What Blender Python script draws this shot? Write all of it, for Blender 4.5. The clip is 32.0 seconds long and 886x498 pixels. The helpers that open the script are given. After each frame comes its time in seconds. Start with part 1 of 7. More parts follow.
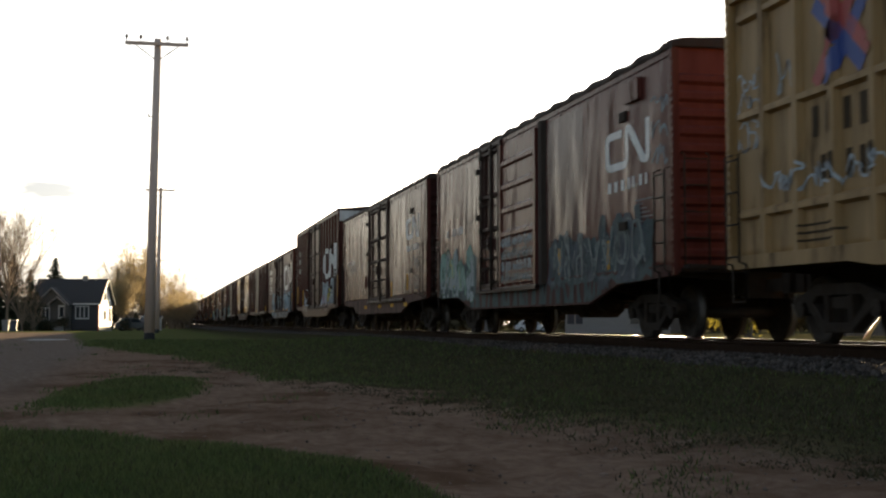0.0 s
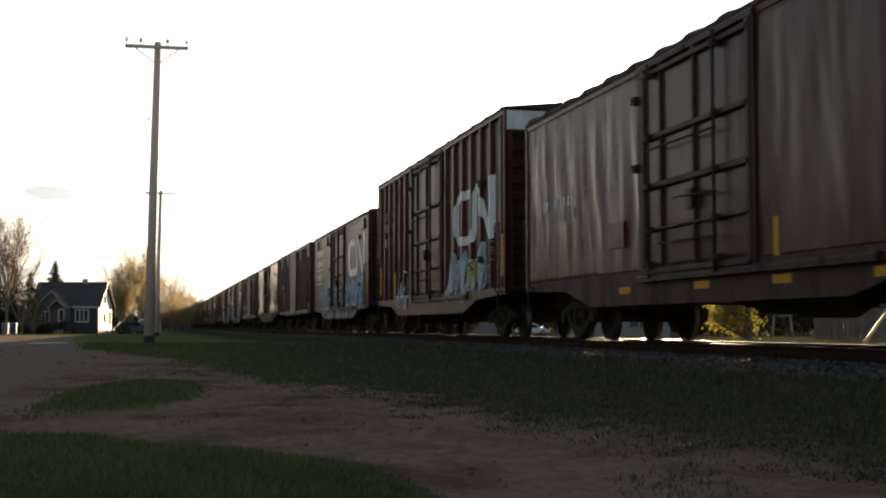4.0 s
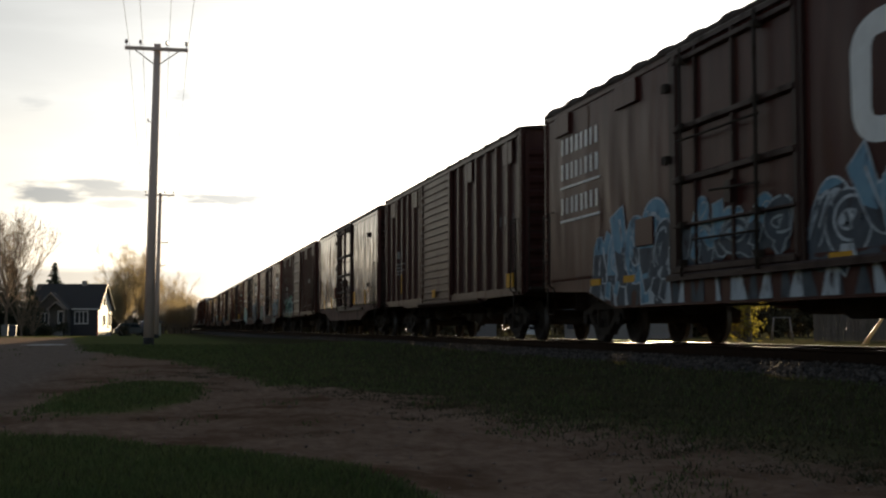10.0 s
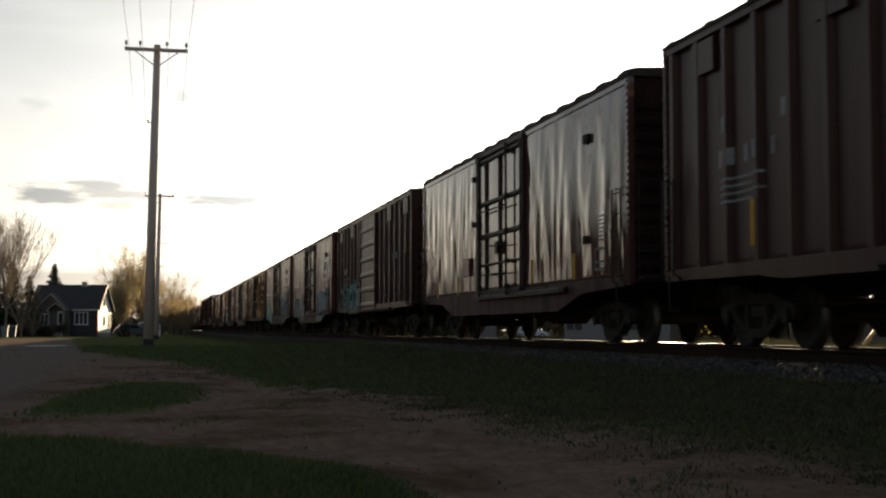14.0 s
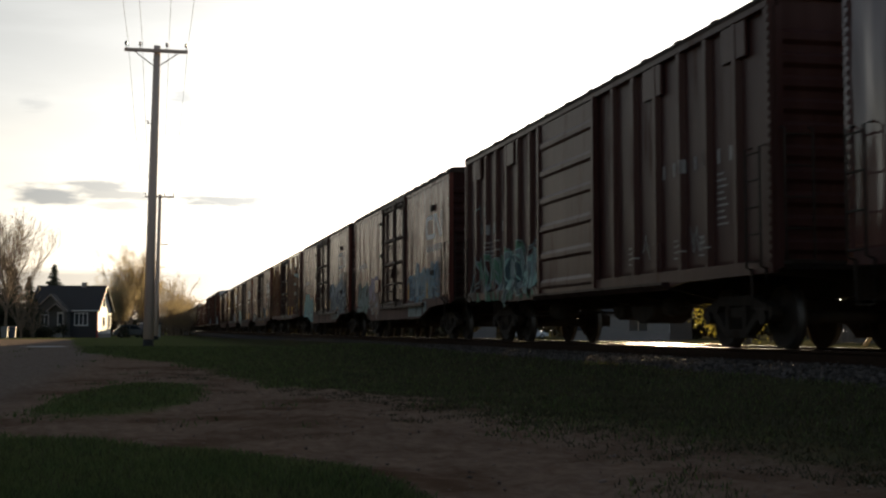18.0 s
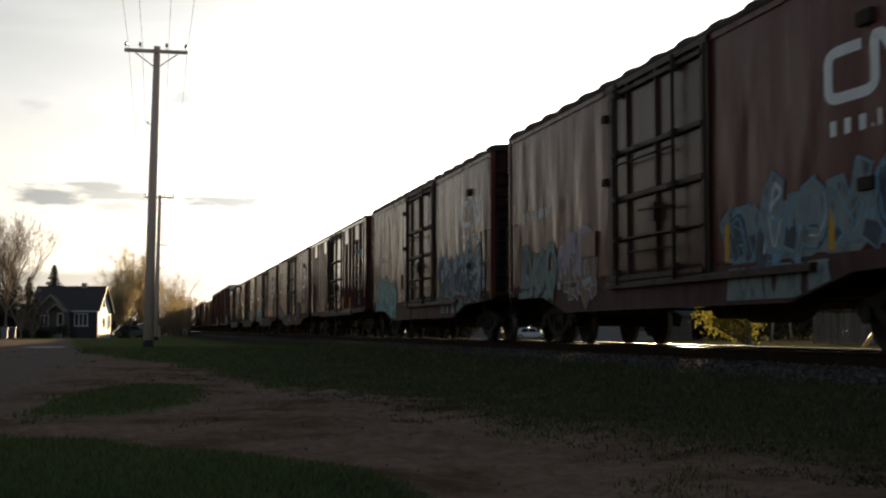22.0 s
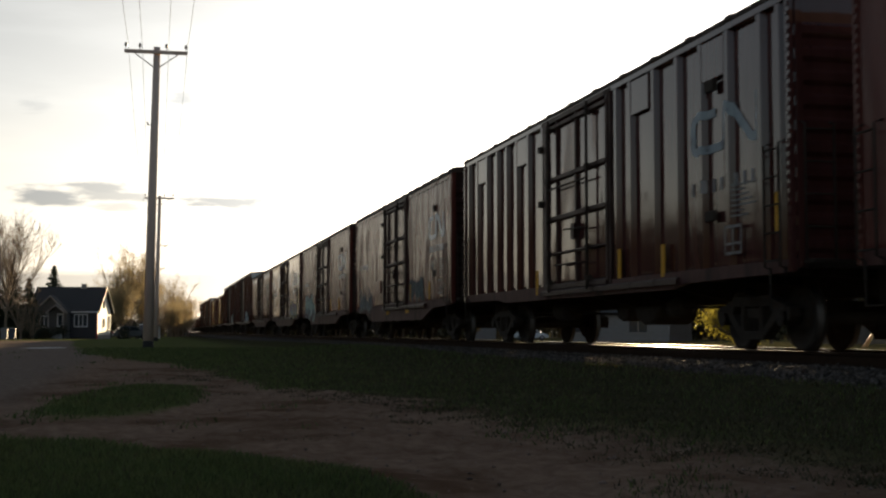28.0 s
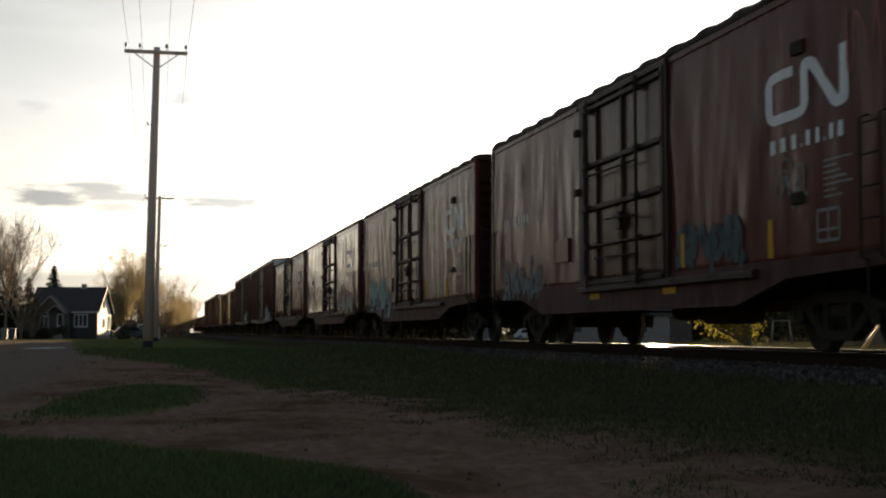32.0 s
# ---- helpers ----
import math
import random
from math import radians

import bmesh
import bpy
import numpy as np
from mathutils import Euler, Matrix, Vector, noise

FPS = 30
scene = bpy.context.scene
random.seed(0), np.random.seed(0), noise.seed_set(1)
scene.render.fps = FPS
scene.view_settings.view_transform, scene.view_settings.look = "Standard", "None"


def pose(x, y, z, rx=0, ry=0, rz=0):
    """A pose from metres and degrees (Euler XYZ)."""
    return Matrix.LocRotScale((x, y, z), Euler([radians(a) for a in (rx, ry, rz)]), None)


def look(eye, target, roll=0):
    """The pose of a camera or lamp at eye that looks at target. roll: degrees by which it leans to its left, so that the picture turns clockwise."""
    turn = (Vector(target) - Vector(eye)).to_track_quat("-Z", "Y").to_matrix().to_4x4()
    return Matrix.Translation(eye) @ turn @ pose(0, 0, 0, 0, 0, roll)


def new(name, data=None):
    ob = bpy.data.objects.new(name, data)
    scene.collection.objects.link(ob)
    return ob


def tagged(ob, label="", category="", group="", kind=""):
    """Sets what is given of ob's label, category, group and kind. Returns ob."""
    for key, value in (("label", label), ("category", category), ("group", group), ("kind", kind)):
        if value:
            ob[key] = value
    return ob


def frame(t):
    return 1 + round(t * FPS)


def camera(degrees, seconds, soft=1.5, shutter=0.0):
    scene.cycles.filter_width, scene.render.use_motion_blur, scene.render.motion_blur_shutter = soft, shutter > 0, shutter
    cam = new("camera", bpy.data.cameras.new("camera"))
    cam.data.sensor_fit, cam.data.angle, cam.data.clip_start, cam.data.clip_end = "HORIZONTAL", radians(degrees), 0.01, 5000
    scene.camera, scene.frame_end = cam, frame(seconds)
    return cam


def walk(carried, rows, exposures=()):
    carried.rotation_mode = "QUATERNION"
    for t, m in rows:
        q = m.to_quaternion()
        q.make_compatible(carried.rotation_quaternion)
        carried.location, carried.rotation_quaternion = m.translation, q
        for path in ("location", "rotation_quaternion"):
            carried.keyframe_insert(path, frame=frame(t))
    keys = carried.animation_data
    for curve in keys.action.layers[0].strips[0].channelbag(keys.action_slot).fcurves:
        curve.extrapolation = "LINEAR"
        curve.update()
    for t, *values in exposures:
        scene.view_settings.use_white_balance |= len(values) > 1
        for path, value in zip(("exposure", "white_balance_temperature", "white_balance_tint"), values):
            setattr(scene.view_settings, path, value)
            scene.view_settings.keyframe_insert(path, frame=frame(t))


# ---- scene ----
cam = camera(37.9, 32.0, soft=2.2, shutter=0.4)
EYE = 0.25          # height of the lens over the rail tops
YAW, PITCH = 12.5, 3.66
# seconds, sink of the view in degrees, turn to the left in degrees
SWAY = [(0.0, 0.364, 0.05), (0.5, 0.331, 0.05), (1.0, 0.309, 0.05), (1.5, 0.286, 0.05), (2.0, 0.261, 0.05), (3.0, 0.243, 0.045),
        (4.5, 0.213, 0.038), (6.0, 0.188, 0.03), (9.0, 0.151, 0.025), (13.0, 0.108, 0.018), (19.0, 0.058, 0.008), (23.0, 0.033, 0.005),
        (28.0, 0.005, 0.0), (32.0, 0.0, 0.0)]
KELVIN, TINT = 7050, 10
EXPOSURE = [(t, stops, KELVIN, TINT) for t, stops in ((0.0, 1.75), (6.2, 1.7), (7.4, 1.2), (9.0, 1.05), (32.0, 1.0))]
walk(cam, [(t, pose(0, 0, EYE, 90 + PITCH - dp, 0, -YAW + dy)) for t, dp, dy in SWAY], EXPOSURE)

# ---- sky and sun ----
SUN_EL, SUN_AZ = 7.5, 21.8       # degrees over the horizon, degrees to the right of the track
world = bpy.data.worlds.new("sky")
scene.world = world
world.use_nodes = True


class Nodes:
    """A short way to write node trees."""

    def __init__(self, tree):
        self.tree = tree
        tree.nodes.clear()

    def add(self, kind, inputs=None, **props):
        n = self.tree.nodes.new(kind)
        for k, v in props.items():
            setattr(n, k, v)
        for k, v in (inputs or {}).items():
            if isinstance(v, bpy.types.NodeSocket):
                self.tree.links.new(v, n.inputs[k])
            else:
                n.inputs[k].default_value = v
        return n

    def math(self, op, a, b=0.0, clamp=False):
        n = self.add("ShaderNodeMath", {0: a, 1: b}, operation=op)
        n.use_clamp = clamp
        return n.outputs[0]

    def mix(self, fac, a, b, blend="MIX"):
        n = self.add("ShaderNodeMix", data_type="RGBA", blend_type=blend)
        for i, v in ((0, fac), (6, a), (7, b)):
            if isinstance(v, bpy.types.NodeSocket):
                self.tree.links.new(v, n.inputs[i])
            else:
                n.inputs[i].default_value = v if i == 0 else (*v[:3], 1.0)
        return n.outputs[2]

    def ramp(self, fac, lo, hi, smooth=True):
        n = self.add("ShaderNodeMapRange", {"Value": fac, "From Min": lo, "From Max": hi})
        n.interpolation_type = "SMOOTHSTEP" if smooth else "LINEAR"
        return n.outputs[0]

    def noise(self, vec, scale, detail=4.0, rough=0.55):
        return self.add("ShaderNodeTexNoise", {"Vector": vec, "Scale": scale, "Detail": detail, "Roughness": rough}).outputs[0]

    def scaled(self, vec, s, loc=(0, 0, 0)):
        return self.add("ShaderNodeMapping", {"Vector": vec, "Scale": s, "Location": loc}).outputs[0]


def build_world():
    n = Nodes(world.node_tree)
    sky = n.add("ShaderNodeTexSky", sky_type="NISHITA", sun_disc=False, sun_elevation=radians(SUN_EL), sun_rotation=radians(SUN_AZ),
                air_density=1.0, dust_density=1.2, ozone_density=1.0)
    co = n.add("ShaderNodeTexCoord").outputs["Generated"]
    sep = n.add("ShaderNodeSeparateXYZ", {0: co})
    # thin flat evening clouds, long in azimuth and shallow in height
    az = n.math("ARCTAN2", sep.outputs[0], sep.outputs[1])
    el = n.math("ARCSINE", sep.outputs[2])
    v = n.add("ShaderNodeCombineXYZ", {0: n.math("MULTIPLY", az, 13.0), 1: n.math("MULTIPLY", el, 80.0), 2: 0.4}).outputs[0]
    cl = n.noise(v, 1.0, 6.0, 0.6)
    wisps = n.noise(n.add("ShaderNodeCombineXYZ", {0: n.math("MULTIPLY", az, 40.0), 1: n.math("MULTIPLY", el, 190.0), 2: 3.1}).outputs[0], 1.0, 6.0, 0.65)
    cover = 0.0
    # heading and height of each cloud, half its width and thickness, how dense
    for a0, e0, wa, we, k in ((-4.7, 5.68, 1.9, 0.52, 0.95), (-2.4, 6.20, 1.5, 0.27, 0.8), (-1.9, 5.78, 1.8, 0.25, 0.75), (2.7, 5.70, 2.6, 0.42, 1.0), (4.6, 5.50, 2.2, 0.22, 0.8),
                              (-1.7, 5.36, 1.6, 0.20, 0.6), (1.0, 10.1, 0.7, 0.28, 0.5), (-5.3, 9.6, 0.9, 0.32, 0.25)):
        du = n.math("DIVIDE", n.math("SUBTRACT", az, radians(a0)), radians(wa))
        dv = n.math("DIVIDE", n.math("SUBTRACT", el, radians(e0)), radians(we))
        r = n.math("SQRT", n.math("ADD", n.math("MULTIPLY", du, du), n.math("MULTIPLY", dv, dv)))
        m = n.math("MULTIPLY", n.ramp(n.math("ADD", r, n.math("ADD", n.math("MULTIPLY", n.math("SUBTRACT", cl, 0.5), 2.2), n.math("MULTIPLY", n.math("SUBTRACT", wisps, 0.5), 2.0))), 1.15, 0.30), k)
        cover = m if cover == 0.0 else n.math("MAXIMUM", cover, m)
    # a low bank of cloud along the horizon, open under its foot
    ragged = n.math("ADD", el, n.math("MULTIPLY", n.math("SUBTRACT", cl, 0.5), 0.012))
    bank = n.math("MULTIPLY", n.math("MULTIPLY", n.ramp(ragged, radians(2.75), radians(2.35)), n.ramp(ragged, radians(0.7), radians(1.5))), n.math("MULTIPLY", n.ramp(az, radians(9.0), radians(3.0)), 0.80))
    cover = n.math("MAXIMUM", cover, bank)
    haze = n.math("MULTIPLY", n.ramp(n.noise(v, 0.35, 5.0), 0.42, 0.7), n.ramp(el, 0.0, 0.2))
    # a veil of high thin cloud takes most of the colour out of the sky
    grey = n.add("ShaderNodeRGBToBW", {0: sky.outputs[0]}).outputs[0]
    veil = n.mix(1.0, n.add("ShaderNodeCombineColor", {i: grey for i in range(3)}).outputs[0], n.mix(n.ramp(el, radians(1.5), radians(12.0)), (1.02, 0.985, 0.92), (0.925, 0.985, 1.06)), "MULTIPLY")
    # thickest towards the sun, thinning to bluer sky away from it
    to_sun = (math.sin(radians(SUN_AZ)) * math.cos(radians(SUN_EL)), math.cos(radians(SUN_AZ)) * math.cos(radians(SUN_EL)), math.sin(radians(SUN_EL)))
    nearness = n.add("ShaderNodeVectorMath", {0: co, 1: to_sun}, operation="DOT_PRODUCT").outputs["Value"]
    veiled = n.ramp(nearness, 0.50, 0.93)
    col = n.mix(n.math("ADD", n.math("MULTIPLY", veiled, 0.5), 0.32), sky.outputs[0], veil)
    col = n.mix(veiled, n.mix(1.0, col, (0.98, 1.05, 1.20), "MULTIPLY"), col)
    lift = n.math("ADD", n.math("MULTIPLY", haze, 0.12), 1.30)
    col = n.mix(1.0, col, n.add("ShaderNodeCombineColor", {i: lift for i in range(3)}).outputs[0], "MULTIPLY")
    col = n.mix(n.math("MULTIPLY", cover, 0.9), col, n.mix(1.0, col, (0.33, 0.37, 0.43), "MULTIPLY"))
    bg = n.add("ShaderNodeBackground", {"Color": col, "Strength": 0.05})
    n.tree.links.new(bg.outputs[0], n.add("ShaderNodeOutputWorld").inputs[0])


build_world()
sun = new("sun", bpy.data.lights.new("sun", "SUN"))
sun.data.energy, sun.data.angle, sun.data.color = 5.0, radians(0.53), (1.0, 0.80, 0.52)
sun.matrix_world = look((0, 0, 0), (-math.sin(radians(SUN_AZ)) * math.cos(radians(SUN_EL)), -math.cos(radians(SUN_AZ)) * math.cos(radians(SUN_EL)),
                                   -math.sin(radians(SUN_EL)))) @ Matrix.Identity(4)
sun.location = (60, 160, 40)


# ---- materials ----
MATS = {}


def surface(name, col, col2=None, rough=0.7, metal=0.0, scale=3.0, stretch=(1, 1, 1), contrast=0.6, bump=0.25, bump_scale=40.0, bump_dist=0.01,
            grime=None, grime_at=(0.5, 0.75), grime_scale=1.2, grime_stretch=(1, 1, 1), per_object=0.0, per_island=0.0, spec=0.5, rough2=None, trans=0.0, tint=(1, 1, 1)):
    """A mottled surface: grain, larger stains and fine relief, in metres of the thing's own space."""
    if name in MATS:
        return MATS[name]
    m = bpy.data.materials.new(name)
    m.use_nodes = True
    n = Nodes(m.node_tree)
    co = n.add("ShaderNodeTexCoord").outputs["Object"]
    rnd = n.add("ShaderNodeObjectInfo").outputs["Random"]
    co = n.add("ShaderNodeVectorMath", {0: co, 1: n.add("ShaderNodeCombineXYZ", {0: n.math("MULTIPLY", rnd, 7.0), 1: n.math("MULTIPLY", rnd, 31.0), 2: rnd}).outputs[0]},
               operation="ADD").outputs[0]
    g = n.noise(n.scaled(co, stretch), scale, 6.0)
    c = n.mix(n.ramp(g, 0.5 - 0.5 * contrast, 0.5 + 0.5 * contrast, False), col, col2 or [0.75 * x for x in col])
    r = rough
    if grime:
        s = n.ramp(n.noise(n.scaled(co, grime_stretch), grime_scale, 7.0, 0.65), *grime_at)
        c = n.mix(s, c, grime)
        r = n.math("ADD", n.math("MULTIPLY", s, (rough2 if rough2 is not None else min(1.0, rough + 0.25)) - rough), rough)
    if per_object or per_island:
        src = rnd if per_object else n.add("ShaderNodeNewGeometry").outputs["Random Per Island"]
        k = per_object or per_island
        c = n.mix(1.0, c, n.add("ShaderNodeCombineColor", {i: n.math("ADD", n.math("MULTIPLY", src, 2 * k), 1.0 - k) for i in range(3)}).outputs[0], "MULTIPLY")
    p = n.add("ShaderNodeBsdfPrincipled", {"Base Color": c, "Roughness": r, "Metallic": metal, "Specular IOR Level": spec, "Specular Tint": (*tint, 1.0)})
    if trans:
        tr = n.add("ShaderNodeBsdfTranslucent", {"Color": c})
        out = n.add("ShaderNodeMixShader", {0: trans, 1: p.outputs[0], 2: tr.outputs[0]}).outputs[0]
    else:
        out = p.outputs[0]
    if bump:
        b = n.add("ShaderNodeBump", {"Height": n.noise(co, bump_scale, 5.0), "Strength": bump, "Distance": bump_dist})
        n.tree.links.new(b.outputs[0], p.inputs["Normal"])
    n.tree.links.new(out, n.add("ShaderNodeOutputMaterial").inputs[0])
    MATS[name] = m
    return m


def paint(name, col, rough=0.38, rust=(0.10, 0.045, 0.025), amount=0.55, fade=None, spec=0.28, bump=0.12, tint=(1.0, 0.78, 0.64)):
    """Old railway paint: faded in tall streaks, rust and road dirt running down."""
    return surface(name, col, fade or [min(1.0, 1.45 * x + 0.006) for x in col], rough=rough, scale=3.4, stretch=(1, 1, 0.14), contrast=0.35, spec=spec, bump=bump, bump_scale=18.0,
                   grime=rust, grime_at=(amount, amount + 0.22), grime_scale=2.6, grime_stretch=(1, 1, 0.18), rough2=0.75, tint=tint)


OXIDE_BROWN = paint("oxide_brown_paint", (0.096, 0.025, 0.020), 0.27, spec=0.075, fade=(0.150, 0.050, 0.039))
PATCH_BROWN = paint("chalky_faded_brown_paint", (0.092, 0.041, 0.034), 0.24, spec=0.10, fade=(0.145, 0.080, 0.068))
SILL_BROWN = paint("dirty_sill_paint", (0.070, 0.030, 0.026), 0.6, rust=(0.045, 0.030, 0.025), amount=0.48, spec=0.1)
OXIDE_PALE = paint("dusty_oxide_brown_paint", (0.106, 0.030, 0.024), 0.27, spec=0.08, fade=(0.162, 0.060, 0.048))
OXIDE_DEEP = paint("deep_oxide_brown_paint", (0.072, 0.021, 0.017), 0.27, spec=0.065, fade=(0.112, 0.042, 0.033))
OXIDE_RED = paint("oxide_red_paint", (0.056, 0.016, 0.013), 0.36, spec=0.08, fade=(0.082, 0.027, 0.022))
END_BRICK = paint("brick_red_end_paint", (0.115, 0.030, 0.024), 0.6, rust=(0.05, 0.02, 0.015), amount=0.55, spec=0.1)
END_RED = paint("sooty_red_end_paint", (0.028, 0.010, 0.009), 0.7, rust=(0.018, 0.011, 0.009), amount=0.45, spec=0.1)
BROWNS = (OXIDE_BROWN, OXIDE_PALE, OXIDE_DEEP)
DOOR_BROWN = paint("door_brown_paint", (0.056, 0.021, 0.017), 0.26, spec=0.11, bump=0.16)
DOOR_DARK = paint("grimy_door_frame_paint", (0.028, 0.012, 0.010), 0.5, rust=(0.020, 0.011, 0.008), amount=0.5, spec=0.15)
OXIDE_DARK = paint("dark_gloss_paint", (0.062, 0.020, 0.017), 0.06, amount=0.62, spec=0.42, bump=0.03, tint=(1, 1, 1))
SILVERED = paint("weathered_brown_gloss_paint", (0.085, 0.036, 0.031), 0.07, amount=0.66, spec=0.5, bump=0.03, tint=(1, 1, 1))
UMBER_GREY = paint("grey_brown_paint", (0.050, 0.0180, 0.0150), 0.40, rust=(0.088, 0.038, 0.030), amount=0.54, fade=(0.070, 0.030, 0.026), spec=0.18)
TAN = paint("tan_yellow_paint", (0.285, 0.174, 0.076), 0.5, rust=(0.07, 0.04, 0.02), amount=0.5)
PALE = paint("pale_grey_paint", (0.42, 0.42, 0.42), 0.55)
ROOF = surface("sooty_galvanised_roof", (0.036, 0.024, 0.019), (0.060, 0.043, 0.035), rough=0.7, spec=0.1, scale=4, grime=(0.045, 0.027, 0.020))
BLACK_STEEL = surface("sooty_steel", (0.036, 0.027, 0.021), (0.056, 0.041, 0.031), rough=0.85, spec=0.15, scale=7, grime=(0.028, 0.018, 0.012), grime_at=(0.5, 0.7))
WHEEL_STEEL = surface("wheel_steel", (0.036, 0.027, 0.022), (0.06, 0.045, 0.034), rough=0.8, spec=0.2, scale=6)
TREAD = surface("polished_tread", (0.16, 0.14, 0.13), (0.10, 0.09, 0.08), rough=0.55, metal=1.0, scale=30, bump=0.05)
WHITE_PAINT = surface("white_stencil_paint", (0.84, 0.83, 0.80), (0.70, 0.68, 0.65), spec=0.2, rough=0.4, scale=5, grime=(0.2, 0.13, 0.11), grime_at=(0.5, 0.8), grime_stretch=(1, 1, 0.3))
FADED_WHITE = surface("faded_white_paint", (0.38, 0.35, 0.33), (0.25, 0.22, 0.2), spec=0.1, rough=0.6, scale=5, grime=(0.15, 0.09, 0.08), grime_at=(0.48, 0.72), grime_stretch=(1, 1, 0.3))
YELLOW = surface("yellow_reflector", (0.75, 0.38, 0.03), (0.6, 0.28, 0.03), rough=0.6, scale=20, bump=0.05, spec=0.1)
RED_PAINT = surface("red_mark_paint", (0.45, 0.06, 0.05), rough=0.5)
BLUE_PAINT = surface("blue_mark_paint", (0.03, 0.07, 0.30), rough=0.5)
GR_BLUE = surface("spray_pale_blue", (0.15, 0.31, 0.42), (0.22, 0.38, 0.48), rough=0.6, spec=0.1, scale=4, contrast=0.4, grime=(0.05, 0.026, 0.023), grime_at=(0.50, 0.74), grime_scale=5.0, grime_stretch=(1, 1, 0.5))
GR_WHITE = surface("spray_white", (0.62, 0.66, 0.68), (0.44, 0.48, 0.51), rough=0.6, spec=0.1, scale=4, contrast=0.4, grime=(0.05, 0.026, 0.023), grime_at=(0.50, 0.74), grime_scale=5.0, grime_stretch=(1, 1, 0.5))
GR_DARK = surface("spray_dark_blue", (0.035, 0.05, 0.08), (0.06, 0.08, 0.11), rough=0.6, spec=0.1, scale=4, grime=(0.05, 0.026, 0.023), grime_at=(0.50, 0.74), grime_scale=5.0, grime_stretch=(1, 1, 0.5))
GR_GREEN = surface("spray_sea_green", (0.25, 0.42, 0.35), (0.37, 0.50, 0.43), rough=0.6, spec=0.1, scale=4, contrast=0.4, grime=(0.05, 0.026, 0.023), grime_at=(0.50, 0.74), grime_scale=5.0, grime_stretch=(1, 1, 0.5))
GR_TEAL = surface("spray_teal", (0.13, 0.29, 0.31), (0.19, 0.37, 0.38), rough=0.6, spec=0.1, scale=4, contrast=0.4, grime=(0.05, 0.026, 0.023), grime_at=(0.50, 0.74), grime_scale=5.0, grime_stretch=(1, 1, 0.5))
GR_PINK = surface("spray_lilac", (0.40, 0.27, 0.33), (0.46, 0.36, 0.38), rough=0.6, spec=0.1, scale=4, contrast=0.4, grime=(0.05, 0.026, 0.023), grime_at=(0.50, 0.74), grime_scale=5.0, grime_stretch=(1, 1, 0.5))
GR_YELLOW = surface("spray_yellow", (0.55, 0.42, 0.08), (0.6, 0.5, 0.15), rough=0.6, spec=0.1, scale=4, grime=(0.05, 0.026, 0.023), grime_at=(0.50, 0.74), grime_scale=5.0, grime_stretch=(1, 1, 0.5))
GR_SLATE = surface("spray_slate_grey", (0.060, 0.072, 0.085), (0.10, 0.115, 0.13), rough=0.6, spec=0.1, scale=4, contrast=0.4, grime=(0.05, 0.026, 0.023), grime_at=(0.52, 0.76), grime_scale=5.0, grime_stretch=(1, 1, 0.5))
GR_LEAF = surface("spray_leaf_green", (0.075, 0.165, 0.105), (0.13, 0.24, 0.16), rough=0.6, spec=0.1, scale=4, contrast=0.4, grime=(0.05, 0.026, 0.023), grime_at=(0.50, 0.74), grime_scale=5.0, grime_stretch=(1, 1, 0.5))
GR_TAN = surface("spray_rusty_tan", (0.22, 0.125, 0.085), (0.28, 0.17, 0.12), rough=0.6, spec=0.1, scale=4, contrast=0.4)
DULL_LETTER = surface("faded_brown_lettering", (0.075, 0.05, 0.03), rough=0.7, spec=0.1)
GR_MIST = surface("spray_misty_grey_green", (0.20, 0.235, 0.225), (0.27, 0.30, 0.285), rough=0.6, spec=0.1, scale=4, contrast=0.4, grime=(0.05, 0.026, 0.023), grime_at=(0.50, 0.74), grime_scale=5.0, grime_stretch=(1, 1, 0.5))
GR_DIM = surface("spray_dim_green_grey", (0.055, 0.085, 0.088), (0.09, 0.12, 0.12), rough=0.6, spec=0.1, scale=4, contrast=0.4, grime=(0.05, 0.026, 0.023), grime_at=(0.50, 0.74), grime_scale=5.0, grime_stretch=(1, 1, 0.5))
GR_GREY = surface("spray_grey", (0.33, 0.37, 0.38), (0.43, 0.47, 0.48), rough=0.6, spec=0.1, scale=4, contrast=0.4, grime=(0.05, 0.026, 0.023), grime_at=(0.50, 0.74), grime_scale=5.0, grime_stretch=(1, 1, 0.5))
RAIL_SIDE = surface("rail_rust", (0.030, 0.017, 0.011), (0.048, 0.028, 0.018), rough=0.9, spec=0.05, scale=12)
RAIL_TOP = surface("rail_polished_head", (0.72, 0.69, 0.65), (0.58, 0.55, 0.51), rough=0.34, metal=1.0, scale=20, stretch=(1, 0.1, 1), bump=0)
TIE_WOOD = surface("creosoted_tie", (0.045, 0.035, 0.028), (0.08, 0.065, 0.055), rough=0.95, spec=0.03, scale=5, stretch=(0.3, 4, 4), per_object=0.25)
STONE = surface("ballast_stone", (0.070, 0.057, 0.049), (0.135, 0.114, 0.099), rough=0.95, spec=0.05, scale=18, per_island=0.45)
CLOD = surface("earth_clods", (0.17, 0.115, 0.09), (0.24, 0.18, 0.145), rough=0.95, spec=0.05, scale=18, per_island=0.35)
BALLAST = surface("ballast_bed", (0.055, 0.048, 0.043), (0.10, 0.09, 0.082), rough=1.0, spec=0.0, scale=22, contrast=0.3, bump=0.9, bump_scale=30, bump_dist=0.04)
POLE_WOOD = surface("weathered_pole", (0.66, 0.50, 0.42), (0.50, 0.37, 0.31), rough=0.85, scale=5, stretch=(6, 6, 0.25), bump=0.5, bump_scale=25)
